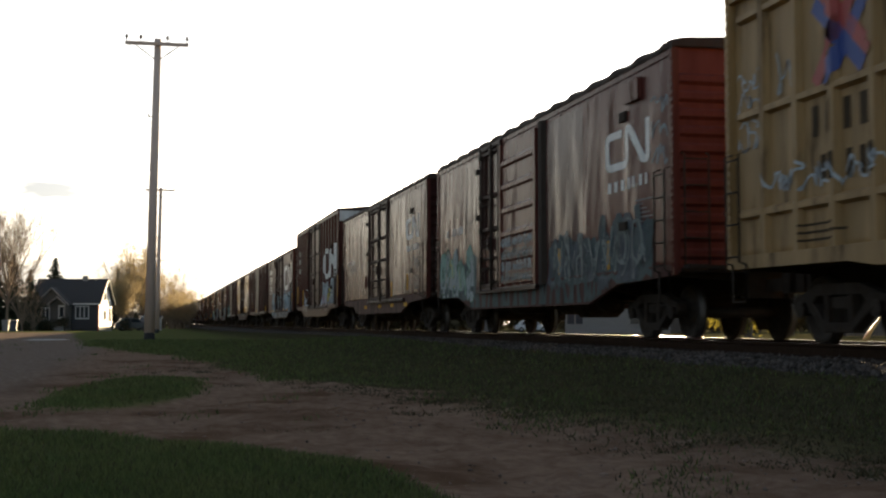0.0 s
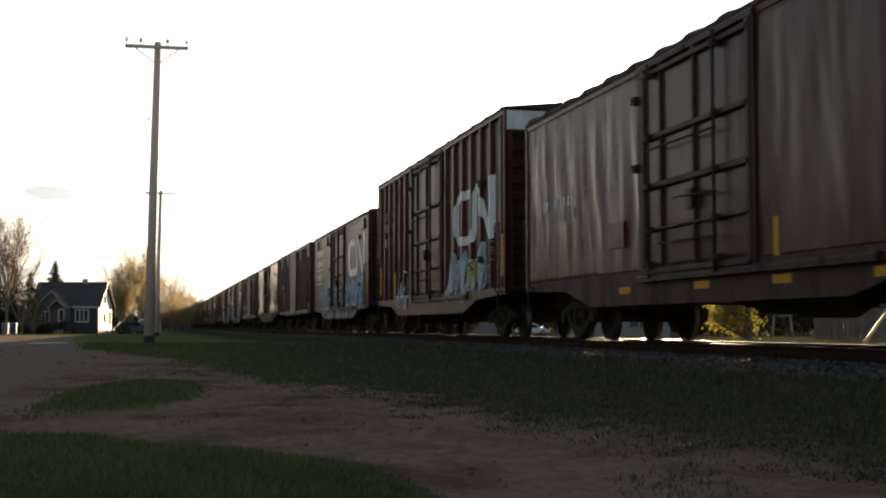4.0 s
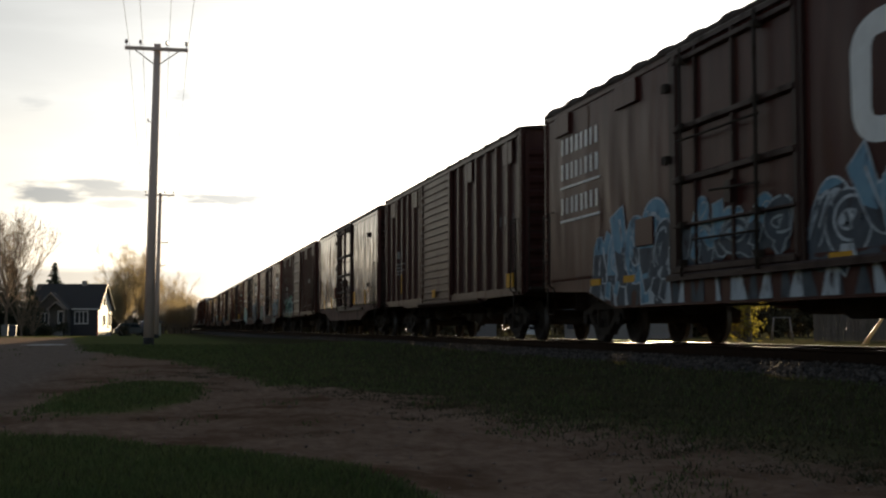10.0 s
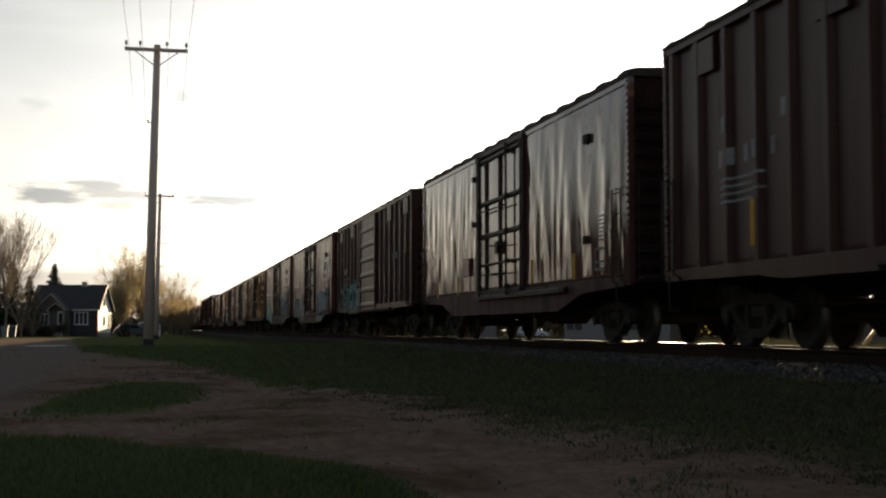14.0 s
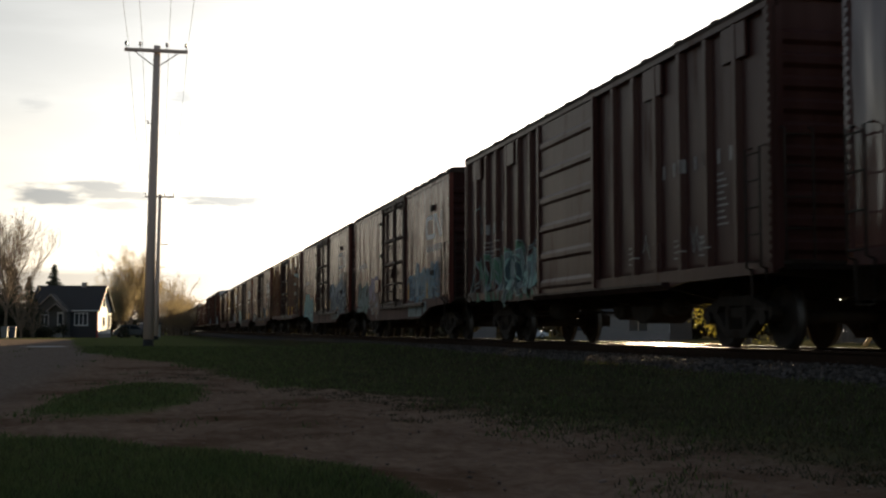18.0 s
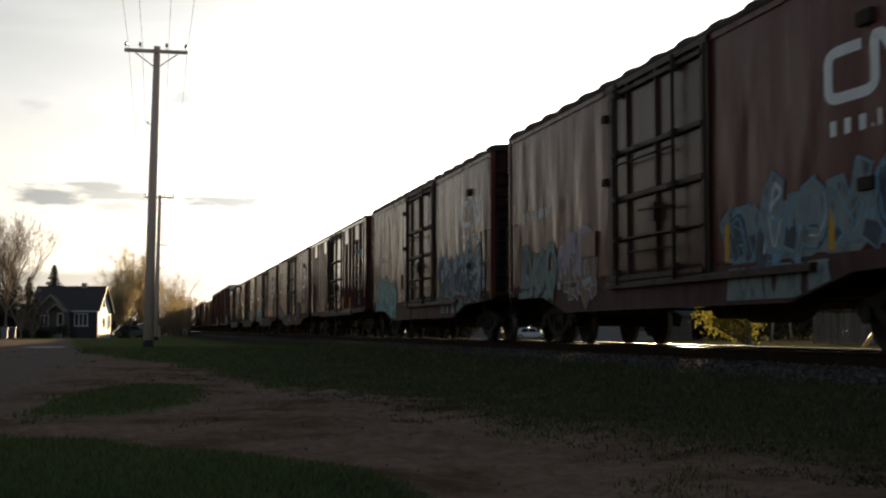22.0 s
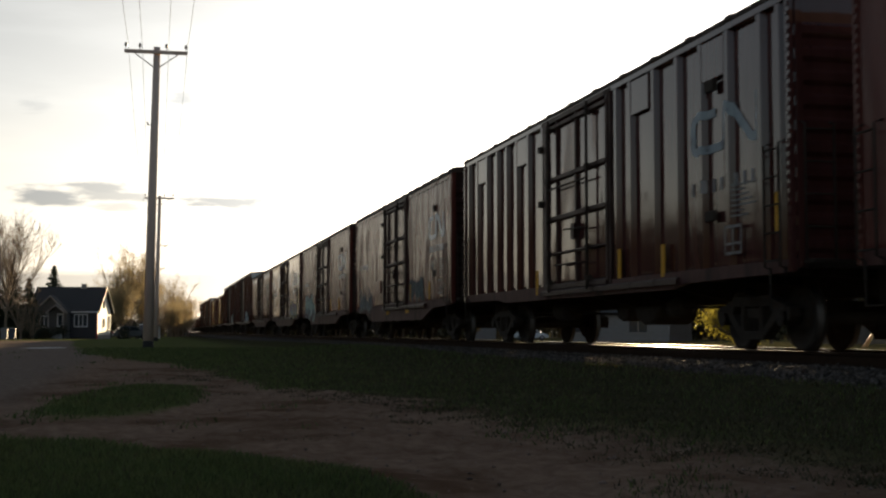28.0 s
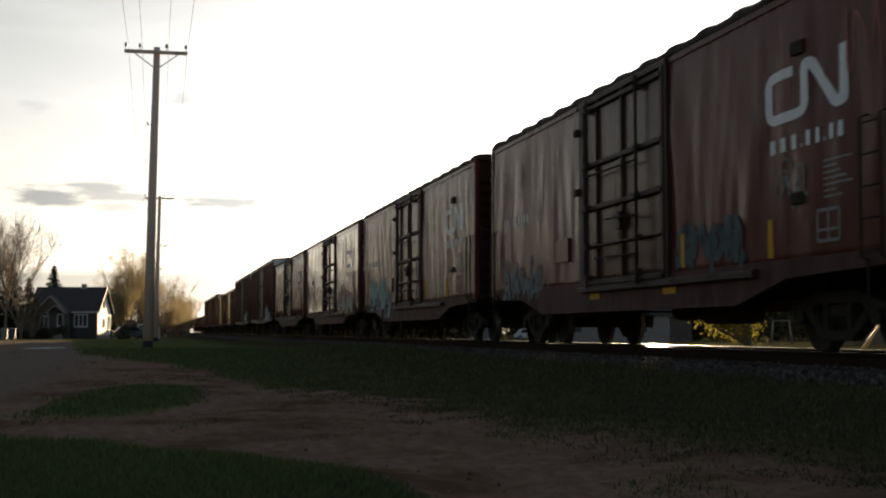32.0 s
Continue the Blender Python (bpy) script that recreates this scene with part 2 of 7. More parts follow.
TAR = surface("tarred_pole_foot", (0.02, 0.016, 0.013), rough=0.8)
PORCELAIN = surface("brown_glazed_insulator", (0.08, 0.05, 0.04), rough=0.2, bump=0)
WIRE = surface("weathered_wire", (0.10, 0.10, 0.10), rough=0.9, spec=0.1, bump=0)
BARK = surface("bark", (0.075, 0.06, 0.05), (0.12, 0.095, 0.075), rough=0.9, scale=8, stretch=(4, 4, 0.5), bump=0.5)
TWIG = surface("twig_bark", (0.25, 0.185, 0.135), (0.17, 0.125, 0.092), rough=0.9, scale=3, bump=0)
SCRUB = surface("dull_scrub_twigs", (0.10, 0.085, 0.05), (0.07, 0.055, 0.035), rough=0.9, spec=0.1, scale=1.5, per_island=0.3, bump=0, trans=0.12)
BUDS = surface("budding_leaves", (0.42, 0.33, 0.18), (0.30, 0.23, 0.13), rough=0.7, scale=1.5, per_island=0.3, bump=0, trans=0.6)
LEAF_YELLOW = surface("spring_leaves_yellow_green", (0.33, 0.27, 0.045), (0.20, 0.18, 0.035), rough=0.6, scale=3, per_island=0.35, bump=0, trans=0.55)
NEEDLE = surface("spruce_needles", (0.022, 0.034, 0.018), (0.04, 0.052, 0.024), rough=0.8, scale=2, per_island=0.3, bump=0)
HEDGE_LEAF = surface("dark_hedge_leaves", (0.03, 0.035, 0.018), (0.05, 0.045, 0.022), rough=0.8, scale=2, per_island=0.3, bump=0)
BLADE = surface("grass_blades", (0.080, 0.116, 0.040), (0.128, 0.136, 0.054), rough=0.9, spec=0.1, scale=1.3, per_island=0.35, bump=0, trans=0.25)
HOUSE_DARK = surface("dark_clapboard", (0.030, 0.030, 0.036), (0.045, 0.043, 0.048), rough=0.7, scale=2, stretch=(1, 1, 8))
HOUSE_WHITE = surface("white_siding", (0.78, 0.76, 0.72), (0.68, 0.66, 0.62), rough=0.6, scale=2, stretch=(1, 1, 6))
SHINGLE = surface("dark_shingles", (0.035, 0.033, 0.033), (0.06, 0.055, 0.052), rough=0.9, scale=6, stretch=(1, 1, 3), bump=0.5, bump_scale=12)
WHITE_TRIM = surface("white_trim", (0.75, 0.74, 0.72), rough=0.5, scale=4, contrast=0.3)
GREY_WALL = surface("grey_siding", (0.230, 0.203, 0.188), (0.175, 0.155, 0.143), rough=0.7, scale=2, stretch=(1, 1, 7))
CONCRETE = surface("concrete", (0.32, 0.31, 0.29), (0.24, 0.23, 0.22), rough=0.9, scale=3)
FENCE_WOOD = surface("grey_fence_boards", (0.13, 0.105, 0.09), (0.085, 0.07, 0.06), rough=0.85, scale=3, stretch=(4, 4, 0.4), per_object=0.2)
BIN_BLUE = surface("blue_bin_plastic", (0.03, 0.05, 0.10), rough=0.45)
BIN_GREY = surface("grey_bin_plastic", (0.25, 0.25, 0.26), rough=0.45)
CAR_WHITE = surface("white_car_paint", (0.72, 0.73, 0.74), rough=0.2, bump=0)
CAR_DARK = surface("dark_car_paint", (0.11, 0.115, 0.12), rough=0.2, bump=0)
RUBBER = surface("tyre_rubber", (0.02, 0.02, 0.02), rough=0.8)
HUB = surface("alloy_rim", (0.4, 0.4, 0.41), rough=0.35, metal=0.9, bump=0)
CAR_GLASS = surface("dark_window_glass", (0.02, 0.025, 0.03), rough=0.06, bump=0)
PANE = surface("house_window_glass", (0.05, 0.06, 0.07), rough=0.05, bump=0)
GUARD = surface("yellow_guy_guard", (0.85, 0.50, 0.20), (0.8, 0.45, 0.18), rough=0.5, bump=0)


# ---- mesh helpers ----
def add_box(bm, x0, x1, y0, y1, z0, z1, mi=0):
    v = [bm.verts.new(p) for p in ((x0, y0, z0), (x1, y0, z0), (x1, y1, z0), (x0, y1, z0), (x0, y0, z1), (x1, y0, z1), (x1, y1, z1), (x0, y1, z1))]
    for f in ((3, 2, 1, 0), (4, 5, 6, 7), (0, 1, 5, 4), (1, 2, 6, 5), (2, 3, 7, 6), (3, 0, 4, 7)):
        bm.faces.new([v[i] for i in f]).material_index = mi


def add_prism(bm, outline, axis, a, b, mi=0):
    """An outline of (u, v) swept along axis from a to b. For x: (y, z); for y: (x, z); for z: (x, y)."""
    def at(u, v, w):
        return {"x": (w, u, v), "y": (u, w, v), "z": (u, v, w)}[axis]
    r0 = [bm.verts.new(at(u, v, a)) for u, v in outline]
    r1 = [bm.verts.new(at(u, v, b)) for u, v in outline]
    n = len(outline)
    for i in range(n):
        bm.faces.new((r0[i], r0[(i + 1) % n], r1[(i + 1) % n], r1[i])).material_index = mi
    bm.faces.new(r0[::-1]).material_index = mi
    bm.faces.new(r1).material_index = mi


def add_tube(bm, pts, radii, sides=6, mi=0, cap=True):
    pts = [Vector(p) for p in pts]
    if not hasattr(radii, "__len__"):
        radii = [radii] * len(pts)
    rings = []
    for i, p in enumerate(pts):
        d = (pts[min(i + 1, len(pts) - 1)] - pts[max(i - 1, 0)]).normalized()
        u = d.orthogonal().normalized() if abs(d.z) > 0.95 else d.cross(Vector((0, 0, 1))).normalized()
        w = d.cross(u)
        rings.append([bm.verts.new(p + radii[i] * (math.cos(2 * math.pi * k / sides) * u + math.sin(2 * math.pi * k / sides) * w)) for k in range(sides)])
    for a, b in zip(rings, rings[1:]):
        for k in range(sides):
            f = bm.faces.new((a[k], a[(k + 1) % sides], b[(k + 1) % sides], b[k]))
            f.material_index, f.smooth = mi, True
    if cap:
        bm.faces.new(rings[0][::-1]).material_index = mi
        bm.faces.new(rings[-1]).material_index = mi


def add_lathe(bm, profile, axis="x", steps=20, mi=0, centre=(0, 0, 0)):
    """profile of (radius, along axis), turned round the axis."""
    rings = []
    for r, a in profile:
        ring = []
        for k in range(steps):
            c, s = r * math.cos(2 * math.pi * k / steps), r * math.sin(2 * math.pi * k / steps)
            ring.append(bm.verts.new(Vector(centre) + Vector({"x": (a, c, s), "y": (c, a, s), "z": (c, s, a)}[axis])))
        rings.append(ring)
    for a, b in zip(rings, rings[1:]):
        for k in range(steps):
            f = bm.faces.new((a[k], b[k], b[(k + 1) % steps], a[(k + 1) % steps]))
            f.material_index, f.smooth = mi, True
    bm.faces.new(rings[0]).material_index = mi
    bm.faces.new(rings[-1][::-1]).material_index = mi


def to_mesh(name, bm, mats, fix=True, bevel=0.0):
    if fix:
        bmesh.ops.recalc_face_normals(bm, faces=bm.faces)
    if bevel:
        bmesh.ops.bevel(bm, geom=list(bm.edges), offset=bevel, segments=1, affect="EDGES", clamp_overlap=True)
    me = bpy.data.meshes.new(name)
    bm.to_mesh(me)
    bm.free()
    for m in mats if isinstance(mats, (list, tuple)) else [mats]:
        me.materials.append(m)
    return me


def part(name, bm, mats, parent=None, label="", fix=True, bevel=0.0):
    """Links a bmesh as one mesh object under a thing or a part."""
    ob = new(name, bm if isinstance(bm, bpy.types.Mesh) else to_mesh(name, bm, mats, fix, bevel))
    ob.parent = parent
    return tagged(ob, label)


def thing(name, label, category, group="", at=None, kind=""):
    ob = tagged(new(name), label, category, group, kind)
    ob.empty_display_size = 0.2
    if at is not None:
        ob.matrix_basis = at
    return ob


def numpy_mesh(name, verts, faces, mats):
    me = bpy.data.meshes.new(name)
    verts, faces = np.asarray(verts, np.float32), np.asarray(faces, np.int32)
    k = faces.shape[1]
    me.vertices.add(len(verts))
    me.vertices.foreach_set("co", verts.ravel())
    me.loops.add(faces.size)
    me.loops.foreach_set("vertex_index", faces.ravel())
    me.polygons.add(len(faces))
    me.polygons.foreach_set("loop_start", np.arange(0, faces.size, k, dtype=np.int32))
    me.update(calc_edges=True)
    for m in mats if isinstance(mats, (list, tuple)) else [mats]:
        me.materials.append(m)
    return me


# ---- ground ----
def dirt_mask(x, y):
    """1 on the worn gravel street and the wheel tracks, 0 on the grass."""
    a = np.interp(y, [3.5, 4.9, 5.6, 6.2, 6.8, 7.4, 8.5, 8.9, 9.2], [1.35, 1.1, 1.0, 0.9, 0.6, 0.2, -0.3, -1.0, -60.0])
    b = np.interp(y, [2, 6, 8.5, 10, 12.7, 14, 15.5, 20, 27, 37, 62, 91, 112, 113], [4.6, 3.7, 3.2, 3.0, 2.9, 2.1, 1.5, 1.1, 0.3, -1.8, -3.8, -5.5, -7.0, -80.0])
    soft_a = 0.35 + 0.0 * y
    soft_b = np.interp(y, [0, 11, 14, 30, 110], [2.6, 2.2, 0.8, 0.8, 1.0])
    m = np.clip((x - a) / soft_a + 0.5, 0, 1) * np.clip((b - x) / soft_b + 0.5, 0, 1)
    # the grass island between the two tracks
    u = (x + 0.2 - 0.13 * (y - 13.6)) / 0.62
    v = (y - 13.6) / 3.1
    m = m * np.clip((np.sqrt(u * u + v * v) - 1.0) * 1.7 + 0.5, 0, 1)
    return m


def ground_z(x, y):
    z = np.interp(y, [-50, 5, 25, 45, 97, 150, 400, 4000], [-0.42, -0.42, -0.40, -0.34, -0.46, -0.6, -0.9, -4.0])
    lift = np.clip((x - 4.6) / 2.6, 0, 1)
    near = np.interp(y, [0, 60, 140], [1, 1, 0])
    z = z + near * 0.10 * lift * lift * (3 - 2 * lift)
    over = np.clip((x - 10.9) / 1.5, 0, 1)
    z = z * (1 - over) + over * np.interp(y, [0, 40, 75, 150, 400, 4000], [-0.45, -0.48, -0.55, -0.85, -1.2, -4.0])
    m = dirt_mask(x, y)
    d = np.hypot(x, y)
    bumps = 0.022 * np.sin(1.7 * x + 0.6 * y) * np.sin(0.9 * y - 0.8 * x) + 0.012 * np.sin(3.9 * x - 1.3 * y) * np.sin(2.3 * y + 1.0)
    return z + bumps * np.interp(d, [0, 25, 60], [1, 1, 0]) - 0.035 * m * np.interp(d, [0, 60, 120], [1, 1, 0])


def ground_material():
    m = bpy.data.materials.new("earth_and_grass")
    m.use_nodes = True
    n = Nodes(m.node_tree)
    co = n.add("ShaderNodeTexCoord").outputs["Object"]
    worn = n.add("ShaderNodeAttribute", attribute_name="worn").outputs["Fac"]
    big, fine, grit = n.noise(co, 0.9, 6.0, 0.6), n.noise(co, 9.0, 6.0, 0.65), n.noise(co, 60.0, 4.0, 0.6)
    edge = n.math("ADD", worn, n.math("MULTIPLY", n.math("SUBTRACT", n.math("ADD", n.math("MULTIPLY", big, 0.6), n.math("MULTIPLY", fine, 0.4)), 0.5), 1.1))
    is_dirt = n.ramp(edge, 0.25, 0.75)
    grass = n.mix(n.ramp(big, 0.35, 0.65), (0.096, 0.116, 0.038), (0.128, 0.122, 0.052))
    grass = n.mix(n.ramp(fine, 0.55, 0.75), grass, (0.135, 0.108, 0.062))
    # grass browns towards the track, with the shade there painted in as well
    dull_shade = n.math("MULTIPLY", n.ramp(n.add("ShaderNodeSeparateXYZ", {0: co}).outputs[0], 2.3, 5.0), n.ramp(fine, 0.25, 0.6))
    grass = n.mix(n.math("MULTIPLY", dull_shade, 0.95), grass, (0.056, 0.045, 0.028))
    dirt = n.mix(n.ramp(fine, 0.3, 0.7), (0.190, 0.118, 0.080), (0.280, 0.192, 0.135))
    dirt = n.mix(n.ramp(big, 0.45, 0.7), dirt, (0.122, 0.070, 0.042))
    # shade beside the track put into the dirt colour, broken up by noise
    track_shade = n.math("MULTIPLY", n.ramp(n.add("ShaderNodeSeparateXYZ", {0: co}).outputs[0], 2.2, 4.6), n.ramp(big, 0.15, 0.45))
    dirt = n.mix(n.math("MULTIPLY", track_shade, 0.9), dirt, (0.060, 0.039, 0.027))
    dirt = n.mix(n.ramp(grit, 0.62, 0.72), dirt, (0.30, 0.25, 0.20))
    # the street itself is paler gravel
    pale = n.ramp(n.add("ShaderNodeSeparateXYZ", {0: co}).outputs[0], -0.9, -2.0)
    dirt = n.mix(pale, dirt, n.mix(n.ramp(fine, 0.3, 0.7), (0.175, 0.128, 0.098), (0.245, 0.190, 0.150)))
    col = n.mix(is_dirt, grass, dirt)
    h = n.math("ADD", n.math("MULTIPLY", fine, 0.7), n.math("MULTIPLY", grit, 0.4))
    b = n.add("ShaderNodeBump", {"Height": h, "Strength": 0.8, "Distance": 0.05})
    p = n.add("ShaderNodeBsdfPrincipled", {"Base Color": col, "Roughness": 1.0, "Normal": b.outputs[0], "Specular IOR Level": 0.0})
    n.tree.links.new(p.outputs[0], n.add("ShaderNodeOutputMaterial").inputs[0])
    return m


def axis_steps(lo, hi, fine_lo, fine_hi, step, grow=1.22):
    mid = list(np.arange(fine_lo, fine_hi + 1e-6, step))
    out, d = [], step
    x = fine_hi
    while x < hi:
        d *= grow
        x += d
        out.append(min(x, hi))
    left, d, x = [], step, fine_lo
    while x > lo:
        d *= grow
        x -= d
        left.append(max(x, lo))
    return np.array(left[::-1] + mid + out)


def build_ground():
    xs = axis_steps(-3500, 3500, -4.0, 8.0, 0.1, 1.18)
    ys = axis_steps(-600, 4500, 4.0, 28.0, 0.12, 1.06)
    X, Y = np.meshgrid(xs, ys)
    Z = ground_z(X, Y)
    rng = np.random.default_rng(3)
    near = np.interp(np.hypot(X, Y), [0, 22, 32], [1, 1, 0])
    Z = Z + near * rng.normal(0, 0.006, Z.shape) * (0.4 + dirt_mask(X, Y))
    V = np.stack([X, Y, Z], -1).reshape(-1, 3)
    nx, ny = len(xs), len(ys)
    i = (np.arange(ny - 1)[:, None] * nx + np.arange(nx - 1)[None, :]).ravel()
    F = np.stack([i, i + 1, i + 1 + nx, i + nx], -1)
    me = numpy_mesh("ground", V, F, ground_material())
    a = me.attributes.new("worn", "FLOAT", "POINT")
    a.data.foreach_set("value", dirt_mask(X, Y).ravel().astype(np.float32))
    me.polygons.foreach_set("use_smooth", np.ones(len(F), bool))
    tagged(new("ground", me), "short spring grass worn through to brown dirt wheel tracks", "ground", kind="structure")


build_ground()

# ---- railway track ----
TRACK_X = 8.84
RAIL_OFF = 0.753


def build_track():
    y0, y1 = -70.0, 620.0
    bm = bmesh.new()
    prof = [(TRACK_X - 2.05, -0.42), (TRACK_X - 1.55, -0.26), (TRACK_X - 1.2, -0.20), (TRACK_X + 1.2, -0.20), (TRACK_X + 1.55, -0.26), (TRACK_X + 2.05, -0.44)]
    add_prism(bm, prof + [(TRACK_X + 2.05, -0.7), (TRACK_X - 2.05, -0.7)], "y", y0, y1)
    bed = tagged(part("track_bed", bm, BALLAST), "grey crushed-stone ballast bed under the track", "ballast", kind="structure")
    # rails, with a crowned and polished head
    head = [(-0.036, -0.015), (-0.031, -0.0075), (-0.023, -0.003), (-0.012, -0.0008), (0.0, 0.0), (0.012, -0.0008), (0.023, -0.003), (0.031, -0.0075), (0.036, -0.015)]
    foot = [(0.036, -0.034), (0.009, -0.046), (0.009, -0.150), (0.070, -0.166), (0.070, -0.176), (-0.070, -0.176), (-0.070, -0.166), (-0.009, -0.150), (-0.009, -0.046), (-0.036, -0.034)]
    for side in (-1, 1):
        bm = bmesh.new()
        ring = [(TRACK_X + side * RAIL_OFF + u, v) for u, v in head + foot]
        stops = [y0 + 3.0 * k for k in range(int((y1 - y0) / 3.0) + 1)]
        rows = [[bm.verts.new((u, yy, v)) for u, v in ring] for yy in stops]
        for a, b in zip(rows, rows[1:]):
            for j in range(len(ring)):
                bm.faces.new((a[j], a[(j + 1) % len(ring)], b[(j + 1) % len(ring)], b[j]))
        bm.faces.new(rows[0])
        bm.faces.new(rows[-1])
        for f in bm.faces:
            c = f.calc_center_median()
            f.material_index = 1 if c.z > -0.001 else 0
            f.smooth = c.z > -0.014
        tagged(part("rail", bm, [RAIL_SIDE, RAIL_TOP]), "rusty steel rail with a bright polished running head", "rail", "rails of the track", kind="structure")
    # ties
    bm = bmesh.new()
    add_box(bm, -1.29, 1.29, -0.115, 0.115, -0.17, 0.0)
    me = to_mesh("tie", bm, TIE_WOOD, bevel=0.012)
    rng = random.Random(5)
    for k in range(150):
        ob = part("tie", me, None, bed)
        ob.matrix_basis = pose(TRACK_X + rng.uniform(-0.03, 0.03), 6 + 0.535 * k, -0.176, 0, 0, rng.uniform(-0.8, 0.8))
    bm = bmesh.new()
    for k in range(150, 620):
        add_box(bm, TRACK_X - 1.29, TRACK_X + 1.29, 6 + 0.535 * k - 0.115, 6 + 0.535 * k + 0.115, -0.34, -0.176)
    tagged(part("far_ties", bm, TIE_WOOD, bed), kind="stuff")


build_track()


def build_ballast_stones():
    rng = np.random.default_rng(11)
    ico = [(0, 0, 1), (0.9, 0, 0.3), (0.25, 0.85, 0.35), (-0.75, 0.5, 0.3), (-0.7, -0.55, 0.3), (0.3, -0.85, 0.3), (0.1, 0.1, -0.8)]
    tri = [(0, 1, 2), (0, 2, 3), (0, 3, 4), (0, 4, 5), (0, 5, 1), (6, 2, 1), (6, 3, 2), (6, 4, 3), (6, 5, 4), (6, 1, 5)]
    n = 14000
    y = 7 + 60 * rng.random(n) ** 1.7
    x = TRACK_X - 2.25 + 1.5 * rng.random(n) ** 0.8
    z = np.interp(x, [TRACK_X - 2.3, TRACK_X - 2.05, TRACK_X - 1.55, TRACK_X - 1.2], [-0.37, -0.40, -0.25, -0.19])
    base = np.array(ico)
    s = rng.uniform(0.018, 0.045, n)
    q = base[None] * (1 + 0.35 * rng.standard_normal((n, 7, 3)))
    ang = rng.uniform(0, 6.28, n)
    c, sn = np.cos(ang)[:, None], np.sin(ang)[:, None]
    qx, qy = q[..., 0] * c - q[..., 1] * sn, q[..., 0] * sn + q[..., 1] * c
    V = np.stack([qx * s[:, None] + x[:, None], qy * s[:, None] + y[:, None], q[..., 2] * s[:, None] * 0.8 + z[:, None]], -1).reshape(-1, 3)
    F = (np.array(tri)[None] + 7 * np.arange(n)[:, None, None]).reshape(-1, 3)
    tagged(new("ballast_stones", numpy_mesh("ballast_stones", V, F, STONE)), "loose grey ballast stones along the rail", "ballast", kind="stuff")
    # pebbles and clods on the dirt
    n = 1500
    y = 5 + 22 * rng.random(n) ** 1.5
    x = rng.uniform(-3, 5, n)
    keep = dirt_mask(x, y) > 0.5
    x, y = x[keep], y[keep]
    n = len(x)
    s = rng.uniform(0.005, 0.016, n) * (1 + 0.8 * (rng.random(n) > 0.96))
    q = base[None] * (1 + 0.3 * rng.standard_normal((n, 7, 3)))
    V = np.stack([q[..., 0] * s[:, None] + x[:, None], q[..., 1] * s[:, None] + y[:, None], q[..., 2] * s[:, None] * 0.7 + ground_z(x, y)[:, None]], -1).reshape(-1, 3)
    F = (np.array(tri)[None] + 7 * np.arange(n)[:, None, None]).reshape(-1, 3)
    tagged(new("pebbles", numpy_mesh("pebbles", V, F, CLOD)), "small pebbles and clods scattered on the dirt", "pebbles", kind="stuff")


build_ballast_stones()


def build_grass():
    rng = np.random.default_rng(7)
    n = 330000
    d = 4.3 + 42 * rng.random(n) ** 1.9
    a = np.radians(rng.uniform(-9, 33, n))
    x, y = d * np.sin(a), d * np.cos(a)
    patch = np.sin(1.9 * x + 0.7 * y) * np.sin(1.1 * y - 0.9 * x + 1.0) + 0.6 * np.sin(4.3 * x - 2.1 * y)
    worn = np.clip((x - 1.5) / 2.5, 0, 1) * np.interp(y, [0, 16, 34], [1.15, 0.95, 0.2])
    keep = (dirt_mask(x, y) + 0.24 * np.clip(rng.standard_normal(n), -1.6, 1.6) + 0.20 * patch < 0.42) & (x < TRACK_X - 1.75) & (rng.random(n) > worn * (0.62 + 0.40 * patch))
    x, y, d = x[keep], y[keep], d[keep]
    n = len(x)
    h = rng.uniform(0.018, 0.048, n) * np.interp(d, [4, 12, 40], [0.9, 1.2, 1.9]) * (1 + 0.25 * (x > 4.8))
    w = rng.uniform(0.003, 0.006, n) * np.interp(d, [4, 12, 40], [1, 1.8, 4.5])
    t = rng.uniform(0, 6.28, n)
    lx, ly = rng.normal(0, 0.45, n) * h, rng.normal(0, 0.45, n) * h
    z = ground_z(x, y) - 0.004
    dx, dy = np.cos(t) * w, np.sin(t) * w
    V = np.stack([np.stack([x - dx, y - dy, z], -1), np.stack([x + dx, y + dy, z], -1), np.stack([x + lx, y + ly, z + h], -1)], 1)
    # towards the track most blades are last year's
    dry = rng.random(n) < np.interp(x, [0.5, 3.0, 5.5], [0.08, 0.62, 0.80]) * np.interp(y, [0, 25, 45], [1.0, 0.9, 0.4])
    straw = surface("dry_grass_blades", (0.066, 0.062, 0.035), (0.098, 0.084, 0.050), rough=0.9, spec=0.1, scale=1.3, per_island=0.4, bump=0, trans=0.2)
    for name, pick, mat, label in (("grass", ~dry, BLADE, "short uneven spring grass blades"), ("dry_grass", dry, straw, "short dull dry grass beside the track")):
        v = V[pick].reshape(-1, 3)
        tagged(new(name, numpy_mesh(name, v, np.arange(len(v)).reshape(-1, 3), mat)), label, "grass", kind="stuff")


build_grass()


